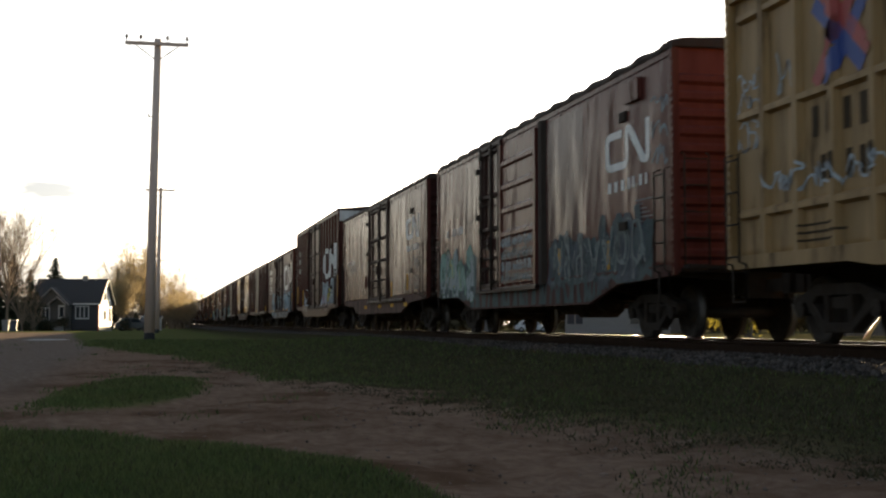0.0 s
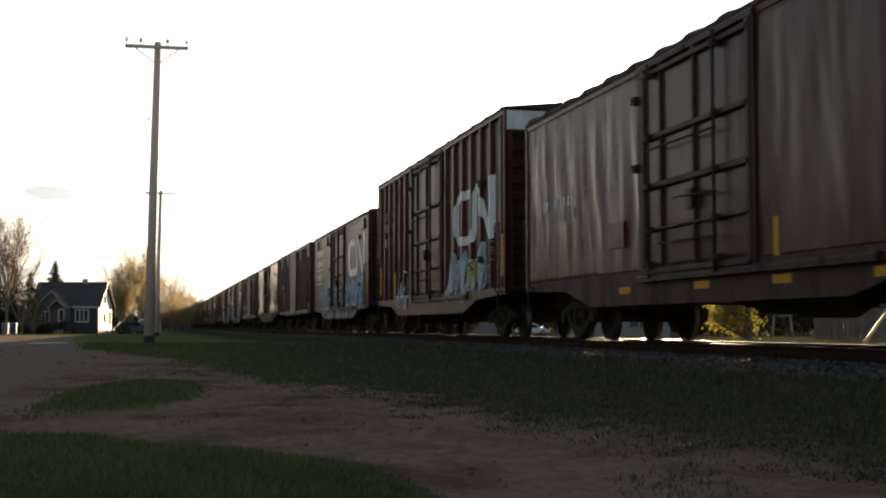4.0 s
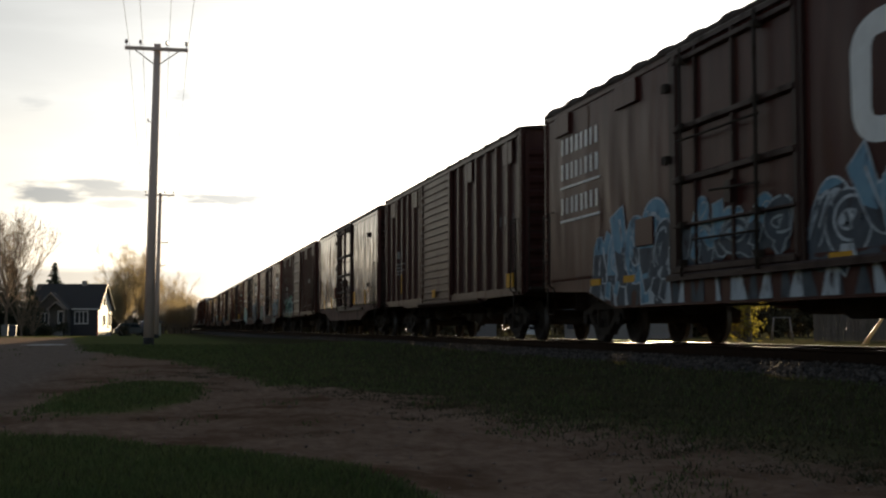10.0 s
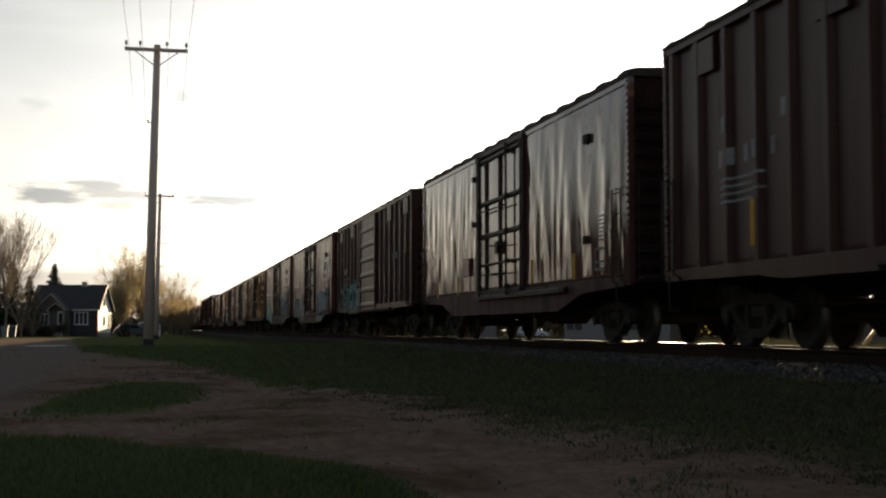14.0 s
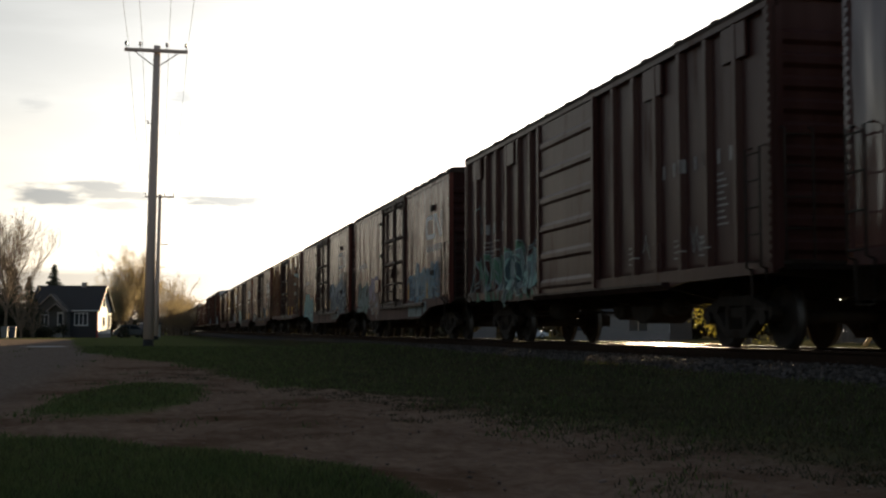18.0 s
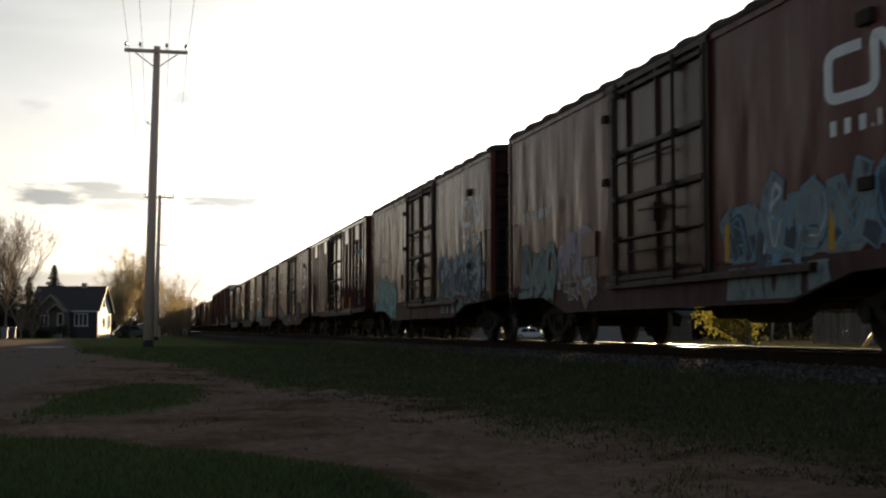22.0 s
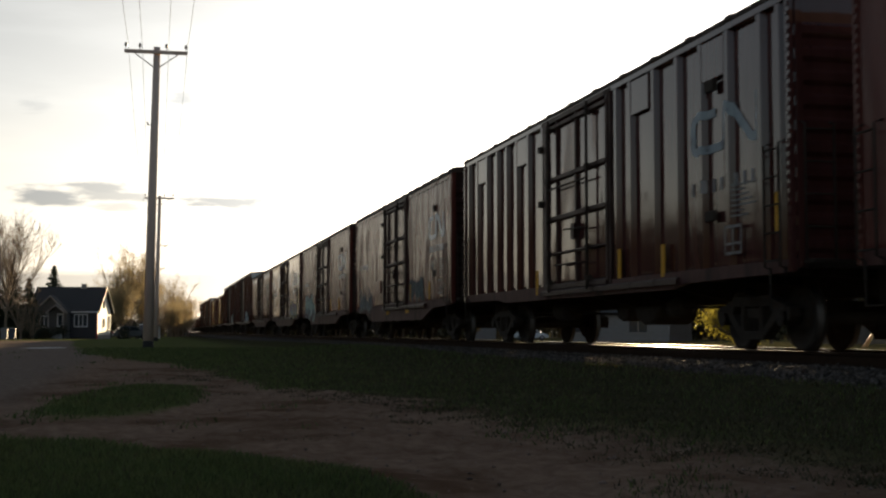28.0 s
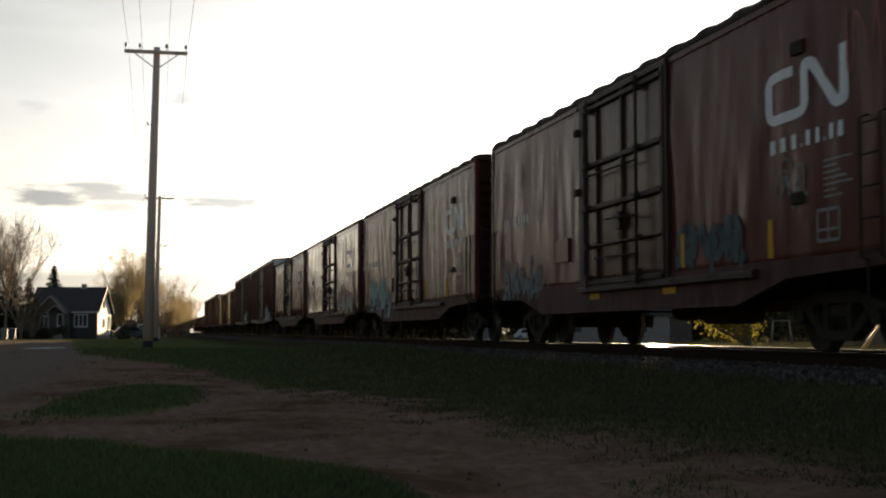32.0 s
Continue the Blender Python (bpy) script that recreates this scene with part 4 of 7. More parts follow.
def spine_points(spine, sharp):
    pts = [Vector(p) for p in spine]
    for _ in range(1 if sharp else 3):
        out = [pts[0]]
        cutoff = 0.12 if sharp else 0.25
        for a, b in zip(pts, pts[1:]):
            out += [a.lerp(b, cutoff), a.lerp(b, 1 - cutoff)]
        pts = out + [pts[-1]]
    return pts


def fat_stroke(pts, width, x, swell=0.0, phase=0.0):
    """A broad sprayed stroke along points of (y, z), facing the street."""
    bm = bmesh.new()
    prev, n = None, len(pts)
    for i, p in enumerate(pts):
        d = (pts[min(i + 1, n - 1)] - pts[max(i - 1, 0)])
        d = d.normalized() if d.length > 1e-6 else Vector((1, 0))
        w = 0.5 * width * (1 + swell * math.sin(phase + 5.0 * i / n))
        ext = d * (0.45 * width if i == n - 1 else -0.45 * width if i == 0 else 0.0)
        nrm = Vector((-d.y, d.x)) * w
        pair = [bm.verts.new((-x - 0.00001 * i, *(p + ext + k * nrm))) for k in (1, -1)]
        if prev:
            f = bm.faces.new((prev[0], prev[1], pair[1], pair[0]))
            f.normal_update()
            if f.normal.x > 0:
                f.normal_flip()
        prev = pair
    return bm


def graffiti(car, y0, y1, z0, z1, n, seed, fill, low=None, line=None, halo=None, shine=None, sharp=False, weight=0.30, split=0.42, haze=None, x=HALF + 0.017, label=""):
    """A sprayed piece of n fat bent shapes, each with a halo, an outline, a fill in two tones and a shine; spells nothing."""
    rng = random.Random(seed)
    wide, high = y0 - y1, z1 - z0
    wavy = x < HALF + 0.032
    lay = (lambda bm: cling(bm, car)) if wavy else (lambda bm: bm)
    top = None
    if haze:         # a cloud of paint behind, with a ragged top and foot
        m = n * 4
        us = [y0 - wide * k / m for k in range(m + 1)]
        bm = bmesh.new()
        up = [bm.verts.new((-x, u, z0 + high * rng.uniform(0.55, 0.85))) for u in us]
        dn = [bm.verts.new((-x, u, z0 - high * rng.uniform(-0.08, 0.10))) for u in us]
        for k in range(m):
            bm.faces.new((up[k], dn[k], dn[k + 1], up[k + 1]))
        top = part("graffiti", lay(bm), haze, car, label or "sprayed graffiti of fat outlined shapes", fix=False)
    pitch = wide / n
    for k in range(2 * n):
        second = k % 2          # every other shape is a thinner one laid across the last
        zb, zt = z0 + high * rng.uniform(0.0, 0.10), z1 - high * rng.uniform(0.0, 0.16 + 0.25 * second)
        w = pitch * rng.uniform(0.62, 0.85)
        ya = y0 - pitch * (k // 2) - pitch * (0.10 if not second else rng.uniform(0.25, 0.5))
        flip = rng.random() < 0.5
        pts = [Vector((max(y1, min(y0, ya - w * (1 - u if flip else u))), zb + (zt - zb) * v)) for u, v in spine_points(bent_spine(rng), sharp)]
        thick = weight * min(pitch, 1.2 * high) * rng.uniform(0.85, 1.15) * (0.55 if second else 1.0)
        swell, phase = (0.12, 0.0) if sharp else (0.25, rng.uniform(0, 6))
        at = x + 0.0015 + 0.0022 * (k % 6)
        body = low if second and low and rng.random() < 0.4 else fill
        for i, (mat, grow, name) in enumerate(((halo, 0.14, "graffiti_halo"), (line, 0.055, "graffiti_outline"), (body, 0.0, "graffiti_fill"))):
            if not mat:
                continue
            bm = fat_stroke(pts, thick + grow, at + 0.0007 * i, swell, phase)
            mats = [mat]
            if i == 2 and low and not second:
                zs = zb + (zt - zb) * (split + rng.uniform(-0.10, 0.10))
                bmesh.ops.bisect_plane(bm, geom=list(bm.verts) + list(bm.edges) + list(bm.faces), plane_co=(0, ya, zs), plane_no=(0, rng.uniform(-0.4, 0.4), 1), dist=1e-5)
                mats.append(low)
                for f in bm.faces:
                    f.material_index = 1 if f.calc_center_median().z < zs else 0
            ob = part(name if top else "graffiti", lay(bm), mats, top or car, "" if top else label or "sprayed graffiti of fat outlined shapes", fix=False)
            top = top or ob
        for m in (shine, line if thick > 0.12 else None):
            a, b = sorted(rng.sample(range(len(pts)), 2))
            if m and b - a > 2:
                side = rng.choice((-1, 1)) * 0.22 * thick
                bm = fat_stroke([p + Vector((side, 0.14 * thick)) for p in pts[a:b]], 0.15 * thick, at + 0.0020, 0.4, phase)
                part("graffiti_line", lay(bm), m, top, fix=False)


def drips(car, y0, y1, z0, z1, n, mat, seed, x=HALF + 0.016):
    """Wedges and runs of paint down the sill under a sprayed piece."""
    rng = random.Random(seed)
    for k in range(n):
        u = y0 + (y1 - y0) * (k + rng.random()) / n
        w, lean = rng.uniform(0.05, 0.20), rng.uniform(-0.15, 0.15)
        bm = bmesh.new()
        bm.faces.new([bm.verts.new((-x - 0.00004 * k, yy, zz)) for yy, zz in ((u + 0.3 * w, z1), (u + w + lean, z0), (u - w + lean, z0), (u - 0.3 * w, z1))])
        part("paint_run", cling(bm, car), mat, car, fix=False)


def faded_panel(car, y0, y1, z0=1.14, z1=4.12):
    """A stretch of side sheet whose paint has gone chalky, edged by its weld seams."""
    bm = bmesh.new()
    bm.faces.new([bm.verts.new((-HALF - 0.0135, yy, zz)) for yy, zz in ((y0, z0), (y0, z1), (y1, z1), (y1, z0))][::-1])
    part("faded_panel", cling(bm, car), PATCH_BROWN, car, "chalky faded side panel", fix=False)


def scrawl(car, y0, y1, z0, z1, mat, seed, x=HALF + 0.017, width=0.035, n=9):
    rng = random.Random(seed)
    path = [(y0 + (y1 - y0) * k / n + rng.uniform(-0.1, 0.1), rng.uniform(z0, z1)) for k in range(n + 1)]
    part("scrawl", cling(ribbon(path, width, lambda u: u, lambda v: v, -x, 0.2), car), mat, car, "thin sprayed scrawl", fix=False)


MESHES = {}


def cached(key, make):
    if key not in MESHES:
        MESHES[key] = make()
    return MESHES[key]


def wheelset_mesh():
    bm = bmesh.new()
    for s in (-1, 1):
        o = s * RAIL_OFF
        prof = [(0.10, o - s * 0.10), (0.14, o - s * 0.09), (0.15, o - s * 0.035), (0.34, o - s * 0.015), (0.365, o - s * 0.07), (0.446, o - s * 0.066), (0.446, o - s * 0.045),
                (0.422, o - s * 0.030), (0.416, o + s * 0.055), (0.36, o + s * 0.06), (0.335, o + s * 0.02), (0.16, o + s * 0.012), (0.145, o + s * 0.08), (0.10, o + s * 0.09)]
        add_lathe(bm, prof, "x", 36)
        for k in range(3):
            a = 2.1 * k
            add_tube(bm, [(s * 1.10, 0.055 * math.cos(a), 0.055 * math.sin(a)), (s * 1.125, 0.055 * math.cos(a), 0.055 * math.sin(a))], 0.018, 6)
        add_lathe(bm, [(0.085, s * 0.84), (0.085, s * 1.09), (0.10, s * 1.092), (0.10, s * 1.112)], "x", 14)
    add_lathe(bm, [(0.085, -0.7), (0.08, 0.0), (0.085, 0.7)], "x", 12)
    bmesh.ops.recalc_face_normals(bm, faces=bm.faces)
    for f in bm.faces:
        c = f.calc_center_median()
        r = math.hypot(c.y, c.z)
        f.material_index = 1 if r < 0.05 and False else 0
        n = Vector((0, c.y, c.z)).normalized() if r > 1e-6 else Vector((0, 0, 1))
        if abs(f.normal.dot(n)) > 0.9 and 0.40 < math.hypot(f.verts[0].co.y, f.verts[0].co.z) < 0.43:
            f.material_index = 1
    return to_mesh("wheelset", bm, [WHEEL_STEEL, TREAD], fix=False)


def side_frame_mesh(s):
    """Cast truck side frame: arched top bar, tension bar, columns and journal jaws, with open windows."""
    bm = bmesh.new()
    x0, x1 = sorted((s * 0.92, s * 1.08))

    def bar(pts):
        add_prism(bm, pts, "x", x0, x1)
    bar([(-0.55, 0.58), (0.55, 0.58), (0.48, 0.72), (-0.48, 0.72)])
    for k in (-1, 1):
        bar([(k * 0.50, 0.58), (k * 0.47, 0.72), (k * 0.72, 0.64), (k * 1.06, 0.56), (k * 1.08, 0.44), (k * 1.0, 0.36), (k * 0.98, 0.50), (k * 0.75, 0.50), (k * 0.68, 0.36), (k * 0.62, 0.48)])
        bar([(k * 0.70, 0.40), (k * 0.60, 0.50), (k * 0.30, 0.26), (k * 0.32, 0.16)])
        bar([(k * 0.22, 0.24), (k * 0.32, 0.24), (k * 0.32, 0.60), (k * 0.22, 0.60)])
    bar([(-0.34, 0.14), (0.34, 0.14), (0.34, 0.26), (-0.34, 0.26)])
    return to_mesh("side_frame", bm, BLACK_STEEL, bevel=0.008)


def bolster_mesh():
    bm = bmesh.new()
    add_prism(bm, [(-1.05, 0.42), (1.05, 0.42), (1.05, 0.56), (0.6, 0.66), (-0.6, 0.66), (-1.05, 0.56)], "y", -0.20, 0.20)
    return to_mesh("bolster", bm, BLACK_STEEL, bevel=0.01)


def spring_mesh(s):
    bm = bmesh.new()
    for dy in (0.0,):
        pts = [(s * 1.0 + 0.05 * math.cos(a), dy + 0.05 * math.sin(a), 0.26 + 0.16 * a / 31.4) for a in np.linspace(0, 31.4, 41)]
        add_tube(bm, pts, 0.011, 4)
    return to_mesh("spring", bm, BLACK_STEEL)


SPINNERS = []


def truck(car, y, spin):
    t = part("truck", cached("bolster", bolster_mesh), None, car, "sooty cast-steel truck")
    t.name = "truck"
    t.matrix_basis = pose(0, y, 0)
    for s in (-1, 1):
        part("side_frame", cached(("frame", s), lambda: side_frame_mesh(s)), None, t)
        for dy in (-0.12, 0.0, 0.12):
            part("spring", cached(("spring", s), lambda: spring_mesh(s)), None, t).matrix_basis = pose(0, dy, 0)
    for dy in (-0.864, 0.864):
        w = part("wheelset", cached("wheelset", wheelset_mesh), None, t, "steel wheels on an axle")
        w.matrix_basis = pose(0, dy, WHEEL_R)
        if spin:
            SPINNERS.append((w, dy))
    return t


def coupler_mesh(sy, length):
    bm = bmesh.new()
    y = sy * length / 2
    add_prism(bm, [(-0.09, 0.72), (0.09, 0.72), (0.09, 0.90), (-0.09, 0.90)], "y", min(y - sy * 0.4, y + sy * 0.55), max(y - sy * 0.4, y + sy * 0.55))
    a, b = sorted((y + sy * 0.50, y + sy * 0.92))
    add_prism(bm, [(-0.16, a), (0.12, a), (0.17, (a + b) / 2), (0.14, b), (-0.05, b), (-0.17, (a + b) / 2)], "z", 0.68, 0.96)
    a, b = sorted((y - sy * 0.05, y + sy * 0.06))
    add_prism(bm, [(-0.35, 0.62), (0.35, 0.62), (0.35, 1.02), (-0.35, 1.02)], "y", a, b)
    # brake hose
    add_tube(bm, [(0.22, y, 0.72), (0.24, y + sy * 0.35, 0.5), (0.15, y + sy * 0.8, 0.45)], 0.025, 6)
    return to_mesh("coupler", bm, BLACK_STEEL, bevel=0.0)


def underframe(car, length, gear=True):
    bm = bmesh.new()
    h = length / 2
    add_box(bm, -0.2, 0.2, -h + 0.1, h - 0.1, 0.68, 1.04)
    for k in range(9):
        y = -h + 0.3 + (length - 0.6) * k / 8
        d = 0.30 if abs(y) < 4.5 else 0.12
        add_prism(bm, [(-HALF + 0.08, 1.02), (-HALF + 0.08, 0.94), (-0.3, 1.0 - d), (0.3, 1.0 - d), (HALF - 0.08, 0.94), (HALF - 0.08, 1.02)], "y", y - 0.05, y + 0.05)
    add_box(bm, -HALF + 0.08, HALF - 0.08, -h + 0.05, h - 0.05, 1.0, 1.06)
    part("underframe", bm, BLACK_STEEL, car)
    if not gear:
        return
    bm = bmesh.new()
    add_prism(bm, [(-2.75, 0.66), (-1.65, 0.66), (-1.75, 0.46), (-2.05, 0.36), (-2.35, 0.36), (-2.65, 0.46)], "x", -0.95, -0.25)
    part("brake_reservoir", bm, BLACK_STEEL, car, bevel=0.03)
    bm = bmesh.new()
    add_prism(bm, [(-1.25, 0.66), (-0.65, 0.66), (-0.72, 0.48), (-0.95, 0.42), (-1.18, 0.48)], "x", -0.90, -0.35)
    part("brake_valve", bm, BLACK_STEEL, car, bevel=0.02)
    bm = bmesh.new()
    add_lathe(bm, [(0.10, -0.45), (0.19, -0.40), (0.20, -0.2), (0.20, 0.25), (0.19, 0.42), (0.10, 0.46)], "y", 14, centre=(-0.75, 2.6, 0.66))
    part("air_tank", bm, BLACK_STEEL, car)
    bm = bmesh.new()
    add_lathe(bm, [(0.08, -0.35), (0.16, -0.3), (0.16, 0.15), (0.08, 0.2), (0.03, 0.22), (0.03, 0.7)], "y", 12, centre=(-0.8, -3.2, 0.62))
    part("brake_cylinder", bm, BLACK_STEEL, car)
    bm = bmesh.new()
    add_tube(bm, [(-0.85, -5.0, 0.60), (-0.85, -3.4, 0.62), (-0.6, -1.0, 0.55), (-0.6, 1.5, 0.6), (-0.8, 5.0, 0.55)], 0.022, 6)
    part("brake_rod", bm, BLACK_STEEL, car)


def car_base(name, label, group, n, f, low, spin, category="boxcar"):
    length = f - n
    car = thing(name, label, category, group, pose(TRACK_X, (n + f) / 2, 0))
    tr = length / 2 - 2.0
    for y in (-tr, tr):
        truck(car, y, spin)
    for sy in (-1, 1):
        part("coupler", cached(("coupler", sy, round(length, 1)), lambda: coupler_mesh(sy, round(length, 1))), None, car)
    underframe(car, length)
    return car, length


def box_shell(car, length, z1, mat, end_mat, sheet_x, wave, seed, roof_ribs, end_ribs=11, detail=True, rib_h=0.05, roof_mat=None, belly=True, shoulder=False):
    z0 = 1.0
    for sx in (-1, 1):
        fine = detail and sx < 0
        if fine and wave > 0.01:
            WAVES[car.name] = (length, z0, z1, wave, seed, 160, 18)
        part("side_wall", side_sheet(length, z0, z1, sx, sheet_x, wave, seed, 160 if fine else 40, 18 if fine else 6), mat, car)
        part("side_sill", side_sill(length, sx, belly), SILL_BROWN if mat in (*BROWNS, OXIDE_DARK, SILVERED) else mat, car, bevel=0.004)
        bm = bmesh.new()
        add_prism(bm, [(sx * (sheet_x - 0.05), z1 - 0.14), (sx * (HALF + 0.02), z1 - 0.14), (sx * (HALF + 0.02), z1 - 0.02), (sx * (sheet_x - 0.05), z1 - 0.02)], "y", -length / 2, length / 2)
        part("top_chord", bm, mat, car, bevel=0.004)
    for sy in (-1, 1):
        part("end_wall", end_wall(sy, length, z0, z1, HALF - 0.012, end_ribs), end_mat, car)
        for sx in (-1, 1):
            bm = bmesh.new()
            x0, x1 = sorted((sx * (HALF - 0.03), sx * (HALF + 0.022)))
            y0, y1 = sorted((sy * (length / 2 - 0.09), sy * (length / 2 + 0.012)))
            add_box(bm, x0, x1, y0, y1, z0 - 0.04, z1)
            for k in range(30):      # rivets
                zz = z0 + 0.1 + (z1 - z0 - 0.2) * k / 29
                add_box(bm, *sorted((sx * (HALF + 0.020), sx * (HALF + 0.040))), (y0 + y1) / 2 - 0.028, (y0 + y1) / 2 + 0.028, zz - 0.026, zz + 0.026)
            part("corner_post", bm, mat, car)
    part("roof", car_roof(length, z1, HALF, roof_ribs, 0.16, rib_h, shoulder), roof_mat or ROOF, car)


def car_fittings(car, length, mat, tall=2.55):
    h = length / 2
    for sx in (-1, 1):
        part("ladder", ladder(sx, -sx * 0 - (h - 0.15) if sx < 0 else h - 0.55, -(h - 0.55) if sx < 0 else h - 0.15, 1.0, tall, 5, HALF), BLACK_STEEL, car)
        part("grab_ladder", ladder(sx, (h - 0.5) if sx < 0 else -(h - 0.12), (h - 0.12) if sx < 0 else -(h - 0.5), 1.0, tall - 0.1, 4, HALF), BLACK_STEEL, car)
        for y in (-(h - 0.35), h - 0.35):
            bm = bmesh.new()
            xx = sx * (HALF + 0.03)
            add_tube(bm, [(xx, y - 0.2, 1.0), (xx, y - 0.18, 0.52), (xx, y + 0.18, 0.52), (xx, y + 0.2, 1.0)], 0.016, 5)
            part("step", bm, BLACK_STEEL, car)
    part("end_ladder", end_ladder(-1, length, -HALF + 0.12, 1.0, tall + 0.2, 5), BLACK_STEEL, car)
    part("end_ladder", end_ladder(1, length, HALF - 0.5, 1.0, tall + 0.2, 5), BLACK_STEEL, car)
    bm = bmesh.new()
    add_lathe(bm, [(0.24, -0.015), (0.26, 0.0), (0.24, 0.015), (0.22, 0.0)], "y", 18, centre=(0.55, -h - 0.16, 2.3))
    for k in range(3):
        a = 2.1 * k
        add_tube(bm, [(0.55, -h - 0.16, 2.3), (0.55 + 0.24 * math.cos(a), -h - 0.16, 2.3 + 0.24 * math.sin(a))], 0.012, 5)
    add_tube(bm, [(0.55, -h + 0.02, 2.3), (0.55, -h - 0.17, 2.3)], 0.03, 6)
    part("brake_wheel", bm, BLACK_STEEL, car)
    bm = bmesh.new()
    add_box(bm, -HALF + 0.1, HALF - 0.1, -h - 0.30, -h - 0.06, 1.05, 1.09)
    part("crossover_platform", bm, BLACK_STEEL, car)


GROUP = "cars of the freight train"
# near and far end of each car along the track at the start
CARS = [(-0.6, 15.75), (17.58, 33.81), (35.27, 51.76), (53.45, 69.94), (71.96, 88.24), (89.95, 106.24), (107.76, 123.97), (125.74, 141.78), (143.57, 159.84),
        (161.41, 177.77), (179.23, 195.87), (197.3, 213.47), (215.09, 231.85), (233.21, 249.97), (251.5, 267.7), (269.6, 289.6), (291.2, 311.0), (312.8, 329.2),
        (331.0, 348.0), (350.5, 370.5), (372.2, 392.2)] + [(394.0 + 17.2 * k, 409.4 + 17.2 * k) for k in range(5)]
TRAIN = []


def smooth_car(k, label, mat, z1=4.34, wave=0.011, end_mat=None, door=(1.75, -2.08), detail=True, spin=True, roof_ribs=15):
    car, length = car_base("boxcar", label, GROUP, *CARS[k], 0.58, spin)
    box_shell(car, length, z1, mat, end_mat or END_RED, HALF, wave, 3.7 * k, roof_ribs, 11, detail, 0.035, shoulder=True)
    car_fittings(car, length, mat)
    if door:
        for sx in (-1, 1):
            fit_plug_door(car, sx, door[1] + 0.1, door[0] - 0.1, 1.08, z1 - 0.14, HALF, DOOR_BROWN if mat in BROWNS else mat)
    TRAIN.append((car, k))
    return car


def ribbed_car(k, label, mat, z1, posts, door, door_kind, end_mat=None, detail=True, spin=True, belly=False, roof_ribs=13):
    car, length = car_base("boxcar", label, GROUP, *CARS[k], 0.6, spin)
    box_shell(car, length, z1, mat, end_mat or (END_RED if mat == OXIDE_RED else mat), HALF - 0.07, 0.004, 3.7 * k, roof_ribs, 10, detail, 0.02, belly=belly)
    car_fittings(car, length, mat)
    POSTS[car.name] = list(posts)
    for sx in (-1, 1):
        for y in posts:
            part("side_post", post(sx, y, 1.0, z1 - 0.1, HALF - 0.075, HALF + 0.012), mat, car)
        if door_kind == "louvre":
            part("sliding_door", sliding_door(sx, door[1], door[0], 1.0, z1 - 0.16, HALF - 0.02, 17, 0.04), mat, car, "corrugated sliding door")
            part("door_track", sliding_track(sx, door[1], door[0], 1.0, HALF), DOOR_DARK, car)
        elif door_kind == "panel":
            part("sliding_door", sliding_door(sx, door[1], door[0], 1.0, z1 - 0.16, HALF - 0.02, 6, 0.03), mat, car, "sliding door with six pressed panels")
            part("door_track", sliding_track(sx, door[1], door[0], 1.0, HALF), DOOR_DARK, car)
        else:
            fit_plug_door(car, sx, door[1], door[0], 1.08, z1 - 0.16, HALF - 0.03, mat)
    TRAIN.append((car, k))
    return car


def emblem_set(car, mat=WHITE_PAINT, seed=1):
    worm_mark(car, -5.2, -7.17, 2.75, 3.43, mat)
    address_bars(car, -5.28, -7.15, 2.40, 2.64, mat)
    bars(car, 7.05, 6.7, 2.46, 2.64, 2, mat, seed=seed)
    bars(car, 6.45, 5.2, 2.46, 2.64, 6, mat, seed=seed)
    bm = bmesh.new()        # small square mark
    ring = [[bm.verts.new((-HALF - 0.016, 4.62 - 0.12 + k * yy, 2.58 + k * zz)) for yy, zz in ((0.12, -0.12), (0.12, 0.12), (-0.12, 0.12), (-0.12, -0.12))] for k in (1.0, 0.78)]
    for k in range(4):
        bm.faces.new((ring[0][k], ring[1][k], ring[1][(k + 1) % 4], ring[0][(k + 1) % 4]))
    part("square_mark", cling(bm, car), FADED_WHITE, car)


def side_marks(car, tags=((-2.6, 1.40), (-5.3, 1.38)), data=True, boards=OXIDE_BROWN):
    for y, z in tags:
        plate(car, "reflector", y + 0.06, y - 0.06, z - 0.24, z + 0.24, YELLOW, HALF + 0.004, 0.012)
    if data:
        bm = bmesh.new()
        x = -HALF - 0.016
        for y0, y1, z0, z1 in ((-6.45, -6.97, 1.25, 1.64),):
            for a, b, c, d in ((y0, y1, z0, z0 + 0.04), (y0, y1, z1 - 0.04, z1), (y0, y0 - 0.04, z0, z1), (y1 + 0.04, y1, z0, z1), (y0 - 0.24, y0 - 0.28, z0, z1), (y0, y1, z0 + 0.13, z0 + 0.16)):
                v = [bm.verts.new((x, yy, zz)) for yy, zz in ((a, c), (a, d), (b, d), (b, c))]
                bm.faces.new(v[::-1])
        part("data_panel", bm, FADED_WHITE, car, "small stencilled data panel", fix=False)
        for row in range(7):        # rows of small stencilled data
            wide = 0.62 - 0.11 * (row * 3 % 4)
            flat_bar(car, -6.62, -6.62 - wide, 2.16 - 0.068 * row, 2.185 - 0.068 * row, FADED_WHITE, HALF + 0.016)
        plate(car, "tack_board", -5.96, -6.24, 3.50, 3.66, BLACK_STEEL, HALF, 0.06)
        if boards:
            plate(car, "tack_board", 3.3, 2.55, 1.52, 1.95, boards, HALF, 0.05)
        plate(car, "tack_board", -5.9, -6.2, 1.74, 1.88, BLACK_STEEL, HALF, 0.05)


